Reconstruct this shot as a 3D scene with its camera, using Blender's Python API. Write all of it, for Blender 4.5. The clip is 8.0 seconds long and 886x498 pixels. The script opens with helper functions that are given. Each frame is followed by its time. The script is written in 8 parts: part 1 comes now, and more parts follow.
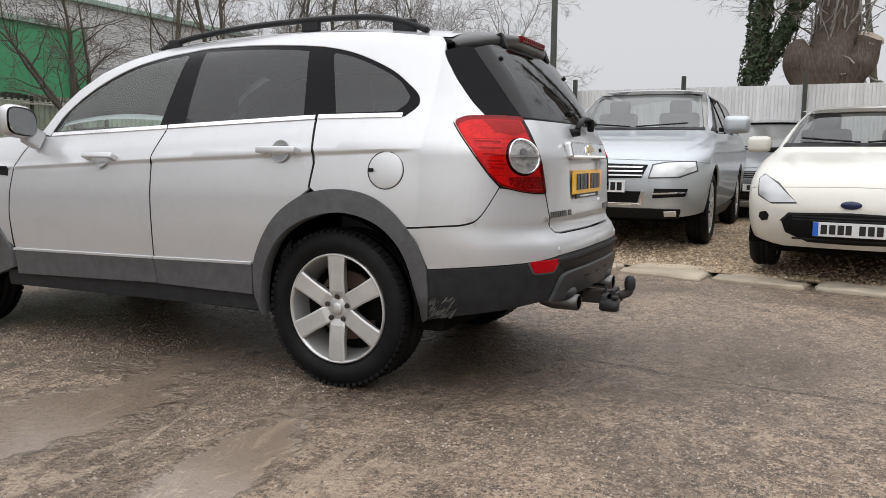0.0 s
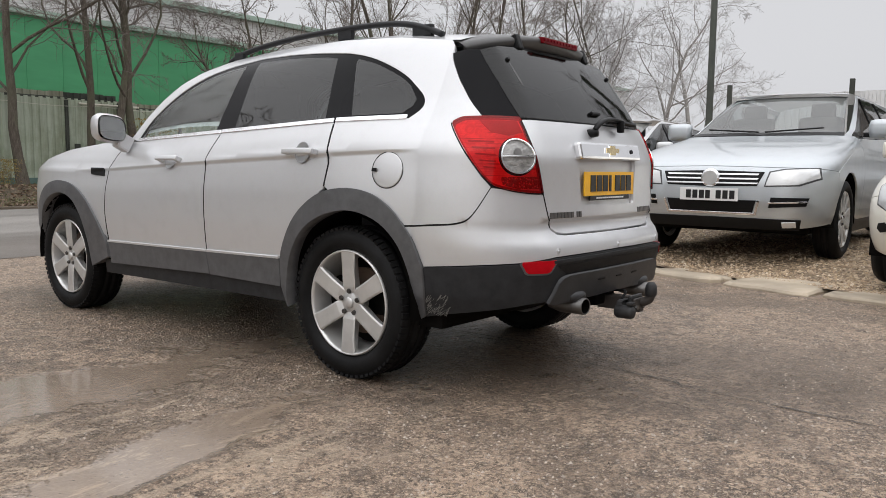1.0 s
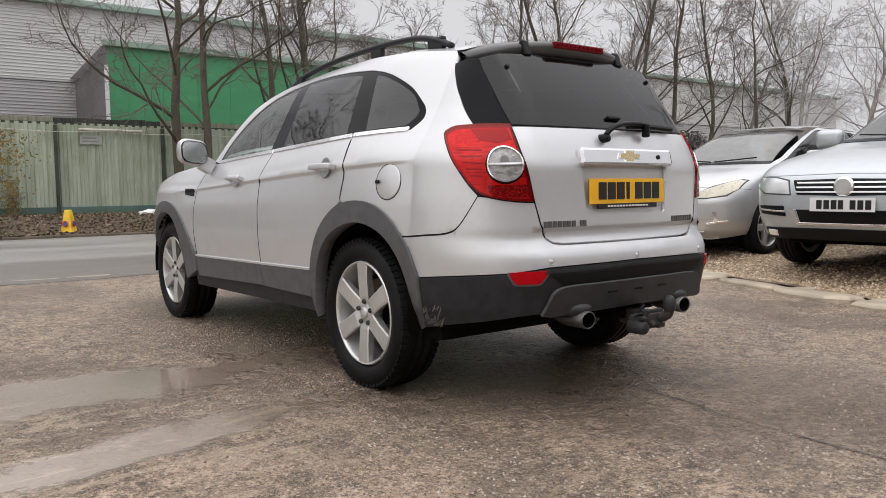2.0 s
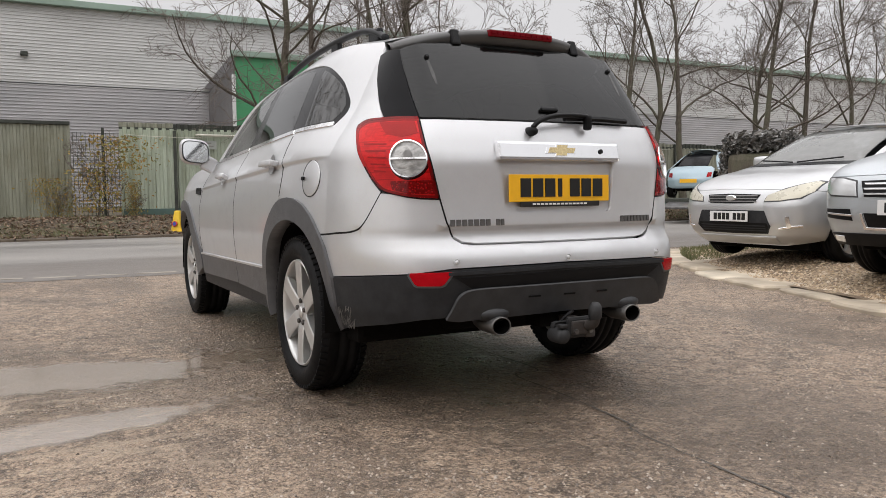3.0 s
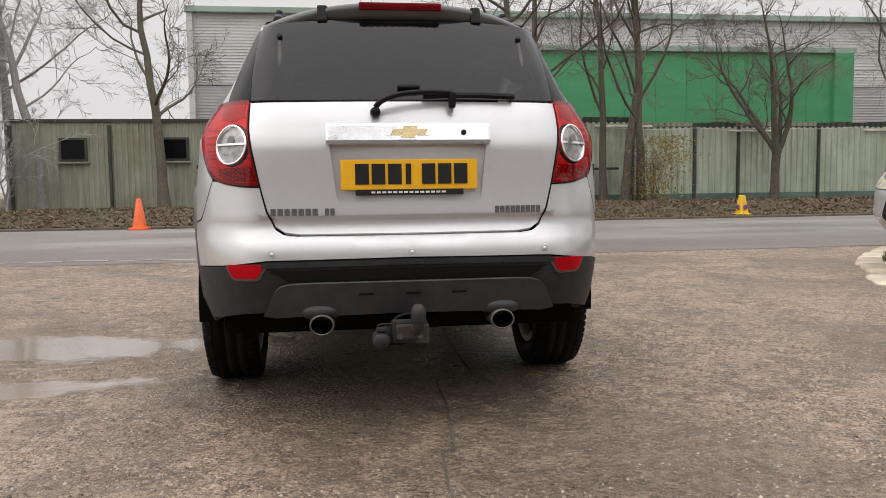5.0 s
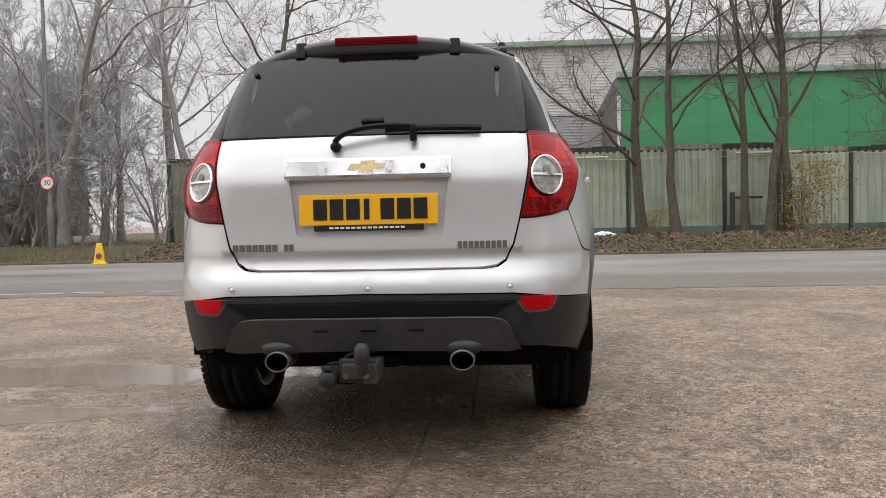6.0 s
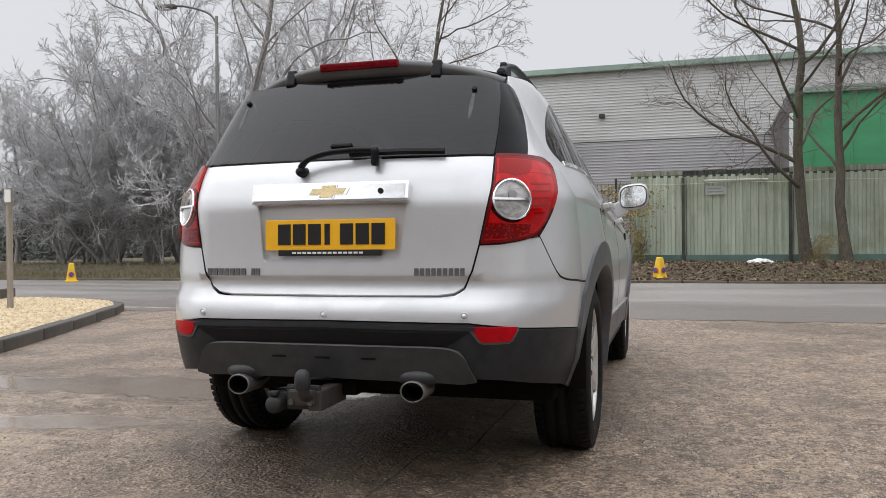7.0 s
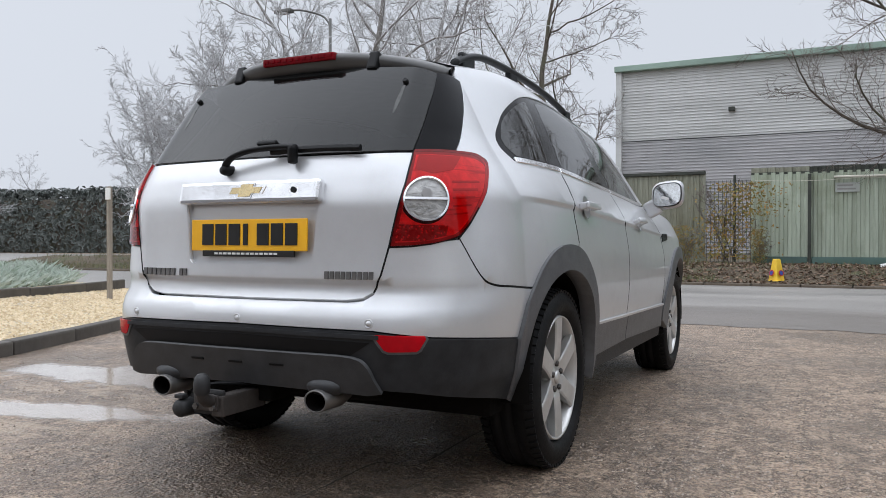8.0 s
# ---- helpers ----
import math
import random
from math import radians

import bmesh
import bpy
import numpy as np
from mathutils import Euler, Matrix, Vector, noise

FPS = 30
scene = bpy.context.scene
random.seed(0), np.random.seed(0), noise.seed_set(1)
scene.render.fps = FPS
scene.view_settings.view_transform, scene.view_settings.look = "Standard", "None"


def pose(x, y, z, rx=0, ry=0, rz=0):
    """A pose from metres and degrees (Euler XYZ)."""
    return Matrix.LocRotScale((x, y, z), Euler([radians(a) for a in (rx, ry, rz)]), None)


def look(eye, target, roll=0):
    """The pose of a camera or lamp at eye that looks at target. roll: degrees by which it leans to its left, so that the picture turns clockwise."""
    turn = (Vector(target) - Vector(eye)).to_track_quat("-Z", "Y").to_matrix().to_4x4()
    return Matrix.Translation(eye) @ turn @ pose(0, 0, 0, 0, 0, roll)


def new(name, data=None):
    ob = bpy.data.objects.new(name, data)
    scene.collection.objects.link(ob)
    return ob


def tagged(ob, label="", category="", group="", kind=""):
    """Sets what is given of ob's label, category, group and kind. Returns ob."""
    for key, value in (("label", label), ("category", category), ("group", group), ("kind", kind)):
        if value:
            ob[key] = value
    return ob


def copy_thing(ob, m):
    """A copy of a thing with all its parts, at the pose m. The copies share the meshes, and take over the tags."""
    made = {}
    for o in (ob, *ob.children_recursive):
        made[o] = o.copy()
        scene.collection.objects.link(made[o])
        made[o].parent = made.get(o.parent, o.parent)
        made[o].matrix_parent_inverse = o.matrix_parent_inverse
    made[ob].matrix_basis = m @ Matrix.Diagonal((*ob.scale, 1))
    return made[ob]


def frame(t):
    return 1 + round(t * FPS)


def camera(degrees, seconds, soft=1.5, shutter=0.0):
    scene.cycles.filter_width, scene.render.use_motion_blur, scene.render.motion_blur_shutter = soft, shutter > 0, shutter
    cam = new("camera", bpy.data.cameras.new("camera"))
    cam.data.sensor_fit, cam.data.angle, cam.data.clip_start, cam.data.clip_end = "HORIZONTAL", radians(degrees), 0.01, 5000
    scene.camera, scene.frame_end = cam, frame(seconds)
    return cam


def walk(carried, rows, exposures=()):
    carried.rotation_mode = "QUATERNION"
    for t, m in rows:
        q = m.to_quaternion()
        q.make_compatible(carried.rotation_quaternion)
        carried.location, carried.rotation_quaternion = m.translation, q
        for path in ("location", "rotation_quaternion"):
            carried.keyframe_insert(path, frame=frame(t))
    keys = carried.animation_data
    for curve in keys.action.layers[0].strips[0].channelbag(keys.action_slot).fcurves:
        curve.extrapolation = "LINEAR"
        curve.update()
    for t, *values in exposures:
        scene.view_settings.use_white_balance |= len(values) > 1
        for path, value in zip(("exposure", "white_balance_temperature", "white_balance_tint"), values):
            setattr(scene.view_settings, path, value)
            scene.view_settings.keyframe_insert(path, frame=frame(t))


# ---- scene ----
cam = camera(59.4, 8.0, soft=0.85)
PATH = [
    (0, (-3.742, -1.906, 1.044), (-1.948, -1.053, 0.808), 0.6),
    (0.5, (-3.604, -2.283, 1.05), (-1.91, -1.244, 0.826), 0.7),
    (1, (-3.388, -2.593, 1.004), (-1.832, -1.354, 0.792), 0.7),
    (1.5, (-3.144, -2.883, 0.997), (-1.761, -1.451, 0.808), 0.2),
    (1.7, (-3.016, -3.011, 0.98), (-1.707, -1.51, 0.805), -0.2),
    (2.8, (-2.089, -3.463, 0.919), (-1.1, -1.731, 0.779), -0.7),
    (3, (-1.937, -3.531, 0.914), (-1.007, -1.766, 0.771), -0.5),
    (3.5, (-1.476, -3.666, 0.914), (-0.687, -1.836, 0.753), -0.2),
    (4, (-1.056, -3.792, 0.905), (-0.43, -1.901, 0.735), -0.2),
    (4.5, (-0.665, -3.821, 0.875), (-0.217, -1.88, 0.697), -0.3),
    (4.7, (-0.493, -3.779, 0.889), (-0.121, -1.822, 0.714), -0.4),
    (5.8, (0.294, -3.765, 0.877), (0.253, -1.767, 0.782), -1.4),
    (6, (0.445, -3.691, 0.889), (0.318, -1.696, 0.814), -1.2),
    (6.5, (0.816, -3.577, 0.897), (0.473, -1.606, 0.87), -0.9),
    (7, (1.164, -3.474, 0.891), (0.612, -1.552, 0.881), -0.5),
    (7.5, (1.499, -3.245, 0.909), (0.769, -1.384, 0.902), -0.1),
    (8, (1.787, -3.05, 0.906), (0.921, -1.247, 0.89), 0.1),
]
walk(cam, [(t, look(eye, target, roll)) for t, eye, target, roll in PATH],
     exposures=[(0, -0.10, 6500, 10.5), (1.5, -0.06, 6600, 11.5), (3.0, 0, 6700, 12), (4.5, 0.03, 6850, 12.5), (6.0, 0.12, 6720, 12), (6.5, 0.08, 6650, 11.5), (8.0, 0, 6080, 10.2)])

# ---- world and light ----
world = bpy.data.worlds.new("overcast")
scene.world = world
world.use_nodes = True
wn, wl = world.node_tree.nodes, world.node_tree.links
wn.clear()
sky = wn.new("ShaderNodeTexSky")
sky.sky_type = "NISHITA"
sky.sun_disc = False
sky.sun_elevation, sky.sun_rotation = radians(38), radians(252)
sky.dust_density, sky.air_density = 4.0, 1.0
grey = wn.new("ShaderNodeHueSaturation")
grey.inputs["Saturation"].default_value = 0.12
veil = wn.new("ShaderNodeMix")
veil.data_type = "RGBA"
veil.inputs["Factor"].default_value = 0.86
veil.inputs["B"].default_value = (7.3, 7.45, 7.75, 1)
back = wn.new("ShaderNodeBackground")
back.inputs["Strength"].default_value = 0.27
# an overcast sky is brighter overhead than at the horizon
rise = wn.new("ShaderNodeTexGradient")
rise.texture_mapping.mapping_x = "Z"
lift_ramp = wn.new("ShaderNodeValToRGB")
lift_ramp.color_ramp.elements[0].position, lift_ramp.color_ramp.elements[0].color = 0.30, (0.385, 0.385, 0.385, 1)
lift_ramp.color_ramp.elements[1].position, lift_ramp.color_ramp.elements[1].color = 0.90, (1.10, 1.10, 1.10, 1)
dome = wn.new("ShaderNodeMix")
dome.data_type, dome.blend_type = "RGBA", "MULTIPLY"
dome.inputs["Factor"].default_value = 1.0
wout = wn.new("ShaderNodeOutputWorld")
wl.new(sky.outputs[0], grey.inputs["Color"])
wl.new(grey.outputs[0], veil.inputs["A"])
wl.new(rise.outputs["Fac"], lift_ramp.inputs[0])
wl.new(veil.outputs["Result"], dome.inputs["A"])
wl.new(lift_ramp.outputs[0], dome.inputs["B"])
wl.new(dome.outputs["Result"], back.inputs["Color"])
wl.new(back.outputs[0], wout.inputs[0])
sun_data = bpy.data.lights.new("sun", "SUN")
sun_data.energy, sun_data.angle, sun_data.color = 0.55, radians(150), (1.0, 0.97, 0.93)
sun = new("sun", sun_data)
sun.matrix_world = look((0, 0, 40), (34, 11, 0))

# ---- materials ----
class Nodes:
    """A small builder for one node material."""

    def __init__(self, name):
        self.mat = bpy.data.materials.new(name)
        self.mat.use_nodes = True
        self.n, self.l = self.mat.node_tree.nodes, self.mat.node_tree.links
        self.bsdf = self.n["Principled BSDF"]
        self.out = self.n["Material Output"]
        self.place = self.n.new("ShaderNodeNewGeometry").outputs["Position"]

    def local(self):
        self.place = self.n.new("ShaderNodeTexCoord").outputs["Object"]
        return self

    def link(self, a, b):
        self.l.new(a, b)
        return self

    def noise(self, scale, detail=4.0, rough=0.6, stretch=None, distort=0.0, place=None):
        t = self.n.new("ShaderNodeTexNoise")
        t.inputs["Scale"].default_value, t.inputs["Detail"].default_value = scale, detail
        t.inputs["Roughness"].default_value, t.inputs["Distortion"].default_value = rough, distort
        src = place or self.place
        if stretch:
            m = self.n.new("ShaderNodeMapping")
            m.inputs["Scale"].default_value = stretch
            self.l.new(src, m.inputs[0])
            src = m.outputs[0]
        self.l.new(src, t.inputs["Vector"])
        return t.outputs["Fac"]

    def cells(self, scale, feature="F1", out="Distance", stretch=None):
        t = self.n.new("ShaderNodeTexVoronoi")
        t.feature = feature
        t.inputs["Scale"].default_value = scale
        src = self.place
        if stretch:
            m = self.n.new("ShaderNodeMapping")
            m.inputs["Scale"].default_value = stretch
            self.l.new(src, m.inputs[0])
            src = m.outputs[0]
        self.l.new(src, t.inputs["Vector"])
        return t.outputs[out]

    def ramp(self, fac, *stops):
        r = self.n.new("ShaderNodeValToRGB")
        el = r.color_ramp.elements
        while len(el) < len(stops):
            el.new(0.5)
        for e, (p, c) in zip(el, stops):
            e.position = p
            e.color = (c, c, c, 1) if isinstance(c, (int, float)) else (*c, 1)
        self.l.new(fac, r.inputs[0])
        return r.outputs[0]

    def mix(self, fac, a, b, blend="MIX"):
        m = self.n.new("ShaderNodeMix")
        m.data_type, m.blend_type = "RGBA", blend
        for key, v in (("Factor", fac), ("A", a), ("B", b)):
            if isinstance(v, (int, float)):
                m.inputs[key].default_value = v if key == "Factor" else (v, v, v, 1)
            elif isinstance(v, tuple):
                m.inputs[key].default_value = (*v, 1)
            else:
                self.l.new(v, m.inputs[key])
        return m.outputs["Result"]

    def math(self, op, a, b=0.0):
        m = self.n.new("ShaderNodeMath")
        m.operation = op
        for i, v in enumerate((a, b)):
            if isinstance(v, (int, float)):
                m.inputs[i].default_value = v
            else:
                self.l.new(v, m.inputs[i])
        return m.outputs[0]

    def axis(self, name):
        s = self.n.new("ShaderNodeSeparateXYZ")
        self.l.new(self.place, s.inputs[0])
        return s.outputs[name]

    def axis_of(self, color, i):
        s = self.n.new("ShaderNodeSeparateColor")
        self.l.new(color, s.inputs[0])
        return s.outputs[i]

    def chance(self):
        return self.n.new("ShaderNodeObjectInfo").outputs["Random"]

    def island(self):
        return self.n.new("ShaderNodeNewGeometry").outputs["Random Per Island"]

    def bump(self, height, strength=0.3, distance=0.01, after=None):
        b = self.n.new("ShaderNodeBump")
        b.inputs["Strength"].default_value, b.inputs["Distance"].default_value = strength, distance
        self.l.new(height, b.inputs["Height"])
        if after is not None:
            self.l.new(after, b.inputs["Normal"])
        self.l.new(b.outputs[0], self.bsdf.inputs["Normal"])
        return b.outputs[0]

    def set(self, color=None, rough=None, metal=None, **more):
        for key, v in (("Base Color", color), ("Roughness", rough), ("Metallic", metal), *((k.replace("_", " "), v) for k, v in more.items())):
            if v is None:
                continue
            if isinstance(v, (int, float)):
                self.bsdf.inputs[key].default_value = v
            elif isinstance(v, tuple):
                self.bsdf.inputs[key].default_value = (*v, 1) if len(v) == 3 else v
            else:
                self.l.new(v, self.bsdf.inputs[key])
        return self


def plain(name, color, rough=0.5, metal=0.0, grain=60.0, vary=0.15, relief=0.05, **more):
    """A surface with fine grain and broad soiling."""
    m = Nodes(name).local()
    fine, broad = m.noise(grain, 5), m.noise(grain / 14, 3)
    low, high = tuple(c * (1 - vary) for c in color), tuple(min(1, c * (1 + vary)) for c in color)
    m.set(m.mix(m.ramp(broad, (0.3, 0.0), (0.7, 1.0)), low, high), None, metal, **more)
    m.set(rough=m.ramp(fine, (0.3, max(0.02, rough - 0.08)), (0.7, min(1, rough + 0.08))))
    if relief:
        m.bump(fine, relief, 0.004)
    return m.mat


def car_paint(name, color, metal=0.55, rough=0.34, dirt=(0.16, 0.14, 0.12)):
    """Metallic paint under clear coat, with flake and a film of road dirt low down."""
    m = Nodes(name).local()
    flake = m.cells(1400.0, out="Color")
    tint = m.mix(0.06, color, flake, "OVERLAY")
    film = m.ramp(m.noise(7.0, 6, 0.7), (0.5, 0.0), (0.85, 0.14))
    spray = m.ramp(m.noise(120.0, 3, 0.6), (0.6, 0.0), (0.75, 0.07))
    m.set(m.mix(spray, m.mix(film, tint, m.mix(0.7, tint, dirt)), dirt), rough, metal, Coat_Weight=0.65, Coat_Roughness=0.06)
    m.set(rough=m.ramp(film, (0.0, rough), (0.3, rough + 0.2)))
    return m.mat


def clear_glass(name, tint, gloss=0.015, film=0.08, uneven=0.35, index=1.6):
    """A thin tinted pane with a faint film of dirt: the tint passes through, gloss by Fresnel."""
    m = Nodes(name)
    m.n.remove(m.bsdf)
    through_glass, dust, shine, soiled, both, edge = (m.n.new(k) for k in ("ShaderNodeBsdfTransparent", "ShaderNodeBsdfDiffuse", "ShaderNodeBsdfGlossy", "ShaderNodeMixShader", "ShaderNodeMixShader", "ShaderNodeFresnel"))
    through_glass.inputs[0].default_value = (*tint, 1)
    dust.inputs[0].default_value = (0.42, 0.42, 0.40, 1)
    shine.inputs["Roughness"].default_value = gloss
    edge.inputs["IOR"].default_value = index
    m.l.new(m.ramp(m.noise(6.0, 5, 0.7), (0.3, film * (1 - uneven)), (0.7, film * (1 + uneven))), soiled.inputs[0])
    m.l.new(through_glass.outputs[0], soiled.inputs[1])
    m.l.new(dust.outputs[0], soiled.inputs[2])
    m.l.new(edge.outputs[0], both.inputs[0])
    m.l.new(soiled.outputs[0], both.inputs[1])
    m.l.new(shine.outputs[0], both.inputs[2])
    m.l.new(both.outputs[0], m.out.inputs[0])
    return m.mat


SILVER = car_paint("silver_paint", (0.60, 0.605, 0.615), metal=0.50, rough=0.36)
SILVER_COOL = car_paint("cool_silver_paint", (0.49, 0.52, 0.54))
SILVER_MPV = car_paint("light_silver_paint", (0.55, 0.555, 0.56))
WHITE_PAINT = car_paint("cream_white_paint", (0.70, 0.68, 0.61), metal=0.0, rough=0.3)
BLUE_PAINT = car_paint("pale_blue_paint", (0.31, 0.41, 0.46), metal=0.2)
GREY_PAINT = car_paint("grey_paint", (0.25, 0.26, 0.27))
PLASTIC = plain("charcoal_plastic", (0.024, 0.025, 0.027), 0.5, grain=220, vary=0.25, relief=0.15, Specular_IOR_Level=0.22)
BLACK = plain("black_plastic", (0.007, 0.007, 0.0075), 0.42, grain=200, relief=0.08, Specular_IOR_Level=0.16)
GLOSS_BLACK = plain("gloss_black_trim", (0.006, 0.006, 0.007), 0.16, grain=30, relief=0.0, Specular_IOR_Level=0.09)
RUBBER = plain("tyre_rubber", (0.010, 0.010, 0.0103), 0.55, grain=90, vary=0.4, relief=0.2, Specular_IOR_Level=0.12)
UNDERSIDE = plain("dark_underbody", (0.006, 0.0055, 0.005), 0.9, grain=30, vary=0.4, Specular_IOR_Level=0.06)
CHROME = plain("chrome", (0.82, 0.82, 0.83), 0.08, 1.0, grain=40, vary=0.05, relief=0.0)
ALLOY = plain("silver_alloy", (0.60, 0.595, 0.58), 0.38, 0.65, grain=120, vary=0.1, relief=0.05)
NUT = plain("dark_wheel_nut", (0.07, 0.065, 0.06), 0.35, 0.7, grain=60, vary=0.3)
STEEL = plain("dull_steel", (0.17, 0.165, 0.16), 0.45, 0.9, grain=60, vary=0.4, relief=0.1)
RUST = plain("rusty_iron", (0.10, 0.065, 0.045), 0.8, 0.2, grain=50, vary=0.5, relief=0.3)
SEAT_CLOTH = plain("dark_seat_cloth", (0.035, 0.035, 0.037), 0.9, grain=300, relief=0.2)
DARK_GLASS = clear_glass("privacy_glass", (0.13, 0.135, 0.14), film=0.022, index=1.65)
TAIL_GLASS = clear_glass("rear_privacy_glass", (0.05, 0.053, 0.056), film=0.012, index=1.45)
STREAK = clear_glass("dried_streak", (0.05, 0.053, 0.056), film=0.11, uneven=0.8, index=1.45)
SCREEN_GLASS = clear_glass("misted_windscreen", (0.42, 0.48, 0.48), film=0.20, uneven=0.15)
HAZY_SCREEN = clear_glass("hazy_windscreen", (0.30, 0.32, 0.32), film=0.40, uneven=0.12)
BARE_SCREEN = clear_glass("clear_windscreen", (0.40, 0.44, 0.43), film=0.05)
LIGHT_GLASS = clear_glass("green_tinted_glass", (0.66, 0.79, 0.74), film=0.11, uneven=0.25)
MIRROR = plain("mirror", (0.85, 0.87, 0.88), 0.02, 1.0, vary=0.0, relief=0.0)
YELLOW_PLATE = plain("yellow_plate", (0.90, 0.47, 0.015), 0.35, grain=200, vary=0.05)
WHITE_PLATE = plain("white_plate", (0.75, 0.75, 0.74), 0.35, grain=200, vary=0.05)
PLATE_INK = plain("plate_black", (0.01, 0.01, 0.01), 0.4)
BADGE_BLUE = plain("dark_blue_badge", (0.012, 0.022, 0.07), 0.2)
EU_BLUE = plain("blue_plate_end", (0.02, 0.12, 0.55), 0.4)

# ---- building helpers ----
def mesh_of(name, verts, faces, material=None, smooth=False, normals=None):
    me = bpy.data.meshes.new(name)
    me.from_pydata([tuple(v) for v in verts], [], [tuple(f) for f in faces])
    if material is not None:
        me.materials.append(material)
    if smooth:
        me.polygons.foreach_set("use_smooth", [True] * len(me.polygons))
    me.update()
    if normals is not None:
        me.normals_split_custom_set_from_vertices([tuple(n) for n in normals])
    return me


def part(name, shape, material, parent=None, label="", smooth=False):
    """Links a bmesh or a mesh as one object under a thing or a part."""
    if isinstance(shape, bmesh.types.BMesh):
        me = bpy.data.meshes.new(name)
        if smooth:
            for f in shape.faces:
                f.smooth = True
        shape.to_mesh(me)
        shape.free()
    else:
        me = shape
    if material is not None and not me.materials:
        me.materials.append(material)
    ob = new(name, me)
    if parent is not None:
        ob.parent = parent
    return tagged(ob, label) if label else ob


def thing(name, label, category, m=None, group="", kind=""):
    ob = new(name)
    ob.empty_display_size = 0.1
    if m is not None:
        ob.matrix_basis = m
    return tagged(ob, label, category, group, kind)


def box(cx, cy, cz, sx, sy, sz, bevel=0.0, bm=None, turn=None):
    bm = bm or bmesh.new()
    m = Matrix.Translation((cx, cy, cz)) @ (turn or Matrix()) @ Matrix.Diagonal((sx, sy, sz, 1))
    made = bmesh.ops.create_cube(bm, size=1.0, matrix=m)
    if bevel:
        edges = {e for v in made["verts"] for e in v.link_edges}
        bmesh.ops.bevel(bm, geom=list(edges), offset=bevel, segments=2, affect="EDGES", profile=0.6)
    return bm


def spun(profile, steps=48, axis="X", bm=None, m=None, caps=False):
    """Turns (radius, along) pairs about an axis into a skin."""
    bm = bm or bmesh.new()
    rings = []
    for r, a in profile:
        ring = []
        for i in range(steps):
            t = 2 * math.pi * i / steps
            c, s = r * math.cos(t), r * math.sin(t)
            p = Vector((a, c, s) if axis == "X" else (c, a, s) if axis == "Y" else (c, s, a))
            ring.append(bm.verts.new(m @ p if m else p))
        rings.append(ring)
    for a, b in zip(rings, rings[1:]):
        for i in range(steps):
            j = (i + 1) % steps
            bm.faces.new((a[i], a[j], b[j], b[i]))
    for ring, r in ((rings[0], profile[0][0]), (rings[-1], profile[-1][0])):
        if caps and r > 1e-4:
            bm.faces.new(ring)
    bmesh.ops.remove_doubles(bm, verts=[v for ring in rings for v in ring], dist=1e-5)
    bmesh.ops.recalc_face_normals(bm, faces=bm.faces)
    return bm


def tube(points, radius, sides=8, bm=None, flat=1.0):
    """A tube along points; radius may be a number or one for each point."""
    bm = bm or bmesh.new()
    pts = [Vector(p) for p in points]
    radii = [radius] * len(pts) if isinstance(radius, (int, float)) else list(radius)
    rings = []
    for i, p in enumerate(pts):
        d = (pts[min(i + 1, len(pts) - 1)] - pts[max(i - 1, 0)]).normalized()
        side = d.cross(Vector((0, 0, 1)))
        side = side.normalized() if side.length > 1e-3 else Vector((1, 0, 0))
        up = side.cross(d).normalized()
        rings.append([bm.verts.new(p + radii[i] * (math.cos(2 * math.pi * k / sides) * side + flat * math.sin(2 * math.pi * k / sides) * up)) for k in range(sides)])
    for a, b in zip(rings, rings[1:]):
        for k in range(sides):
            j = (k + 1) % sides
            bm.faces.new((a[k], a[j], b[j], b[k]))
    bm.faces.new(rings[0])
    bm.faces.new(rings[-1])
    bmesh.ops.recalc_face_normals(bm, faces=bm.faces)
    return bm


def spline(points, per=6, closed=False):
    """Catmull-Rom through points of any dimension."""
    n = len(points)
    out = []
    for i in range(n if closed else n - 1):
        p = [points[(i + k) % n] if closed else points[max(0, min(n - 1, i + k))] for k in (-1, 0, 1, 2)]
        for s in range(per):
            t = s / per
            out.append(tuple(0.5 * (2 * b + (c - a) * t + (2 * a - 5 * b + 4 * c - d) * t * t + (3 * b - a - 3 * c + d) * t ** 3) for a, b, c, d in zip(*p)))
    if not closed:
        out.append(tuple(points[-1]))
    return out


def eased(table, v):
    """A smooth value from (place, value) pairs, with no overshoot."""
    xs, ys = [a for a, _ in table], [b for _, b in table]
    n = len(xs)
    if v <= xs[0]:
        return ys[0]
    if v >= xs[-1]:
        return ys[-1]
    i = min(max(j for j in range(n) if xs[j] <= v), n - 2)

    def slope(j):
        if j in (0, n - 1):
            k = min(j, n - 2)
            return (ys[k + 1] - ys[k]) / (xs[k + 1] - xs[k])
        a, b = (ys[j] - ys[j - 1]) / (xs[j] - xs[j - 1]), (ys[j + 1] - ys[j]) / (xs[j + 1] - xs[j])
        return 0 if a * b <= 0 else 2 * a * b / (a + b)

    h = xs[i + 1] - xs[i]
    t = (v - xs[i]) / h
    return (2 * t ** 3 - 3 * t * t + 1) * ys[i] + (t ** 3 - 2 * t * t + t) * h * slope(i) + (3 * t * t - 2 * t ** 3) * ys[i + 1] + (t ** 3 - t * t) * h * slope(i + 1)

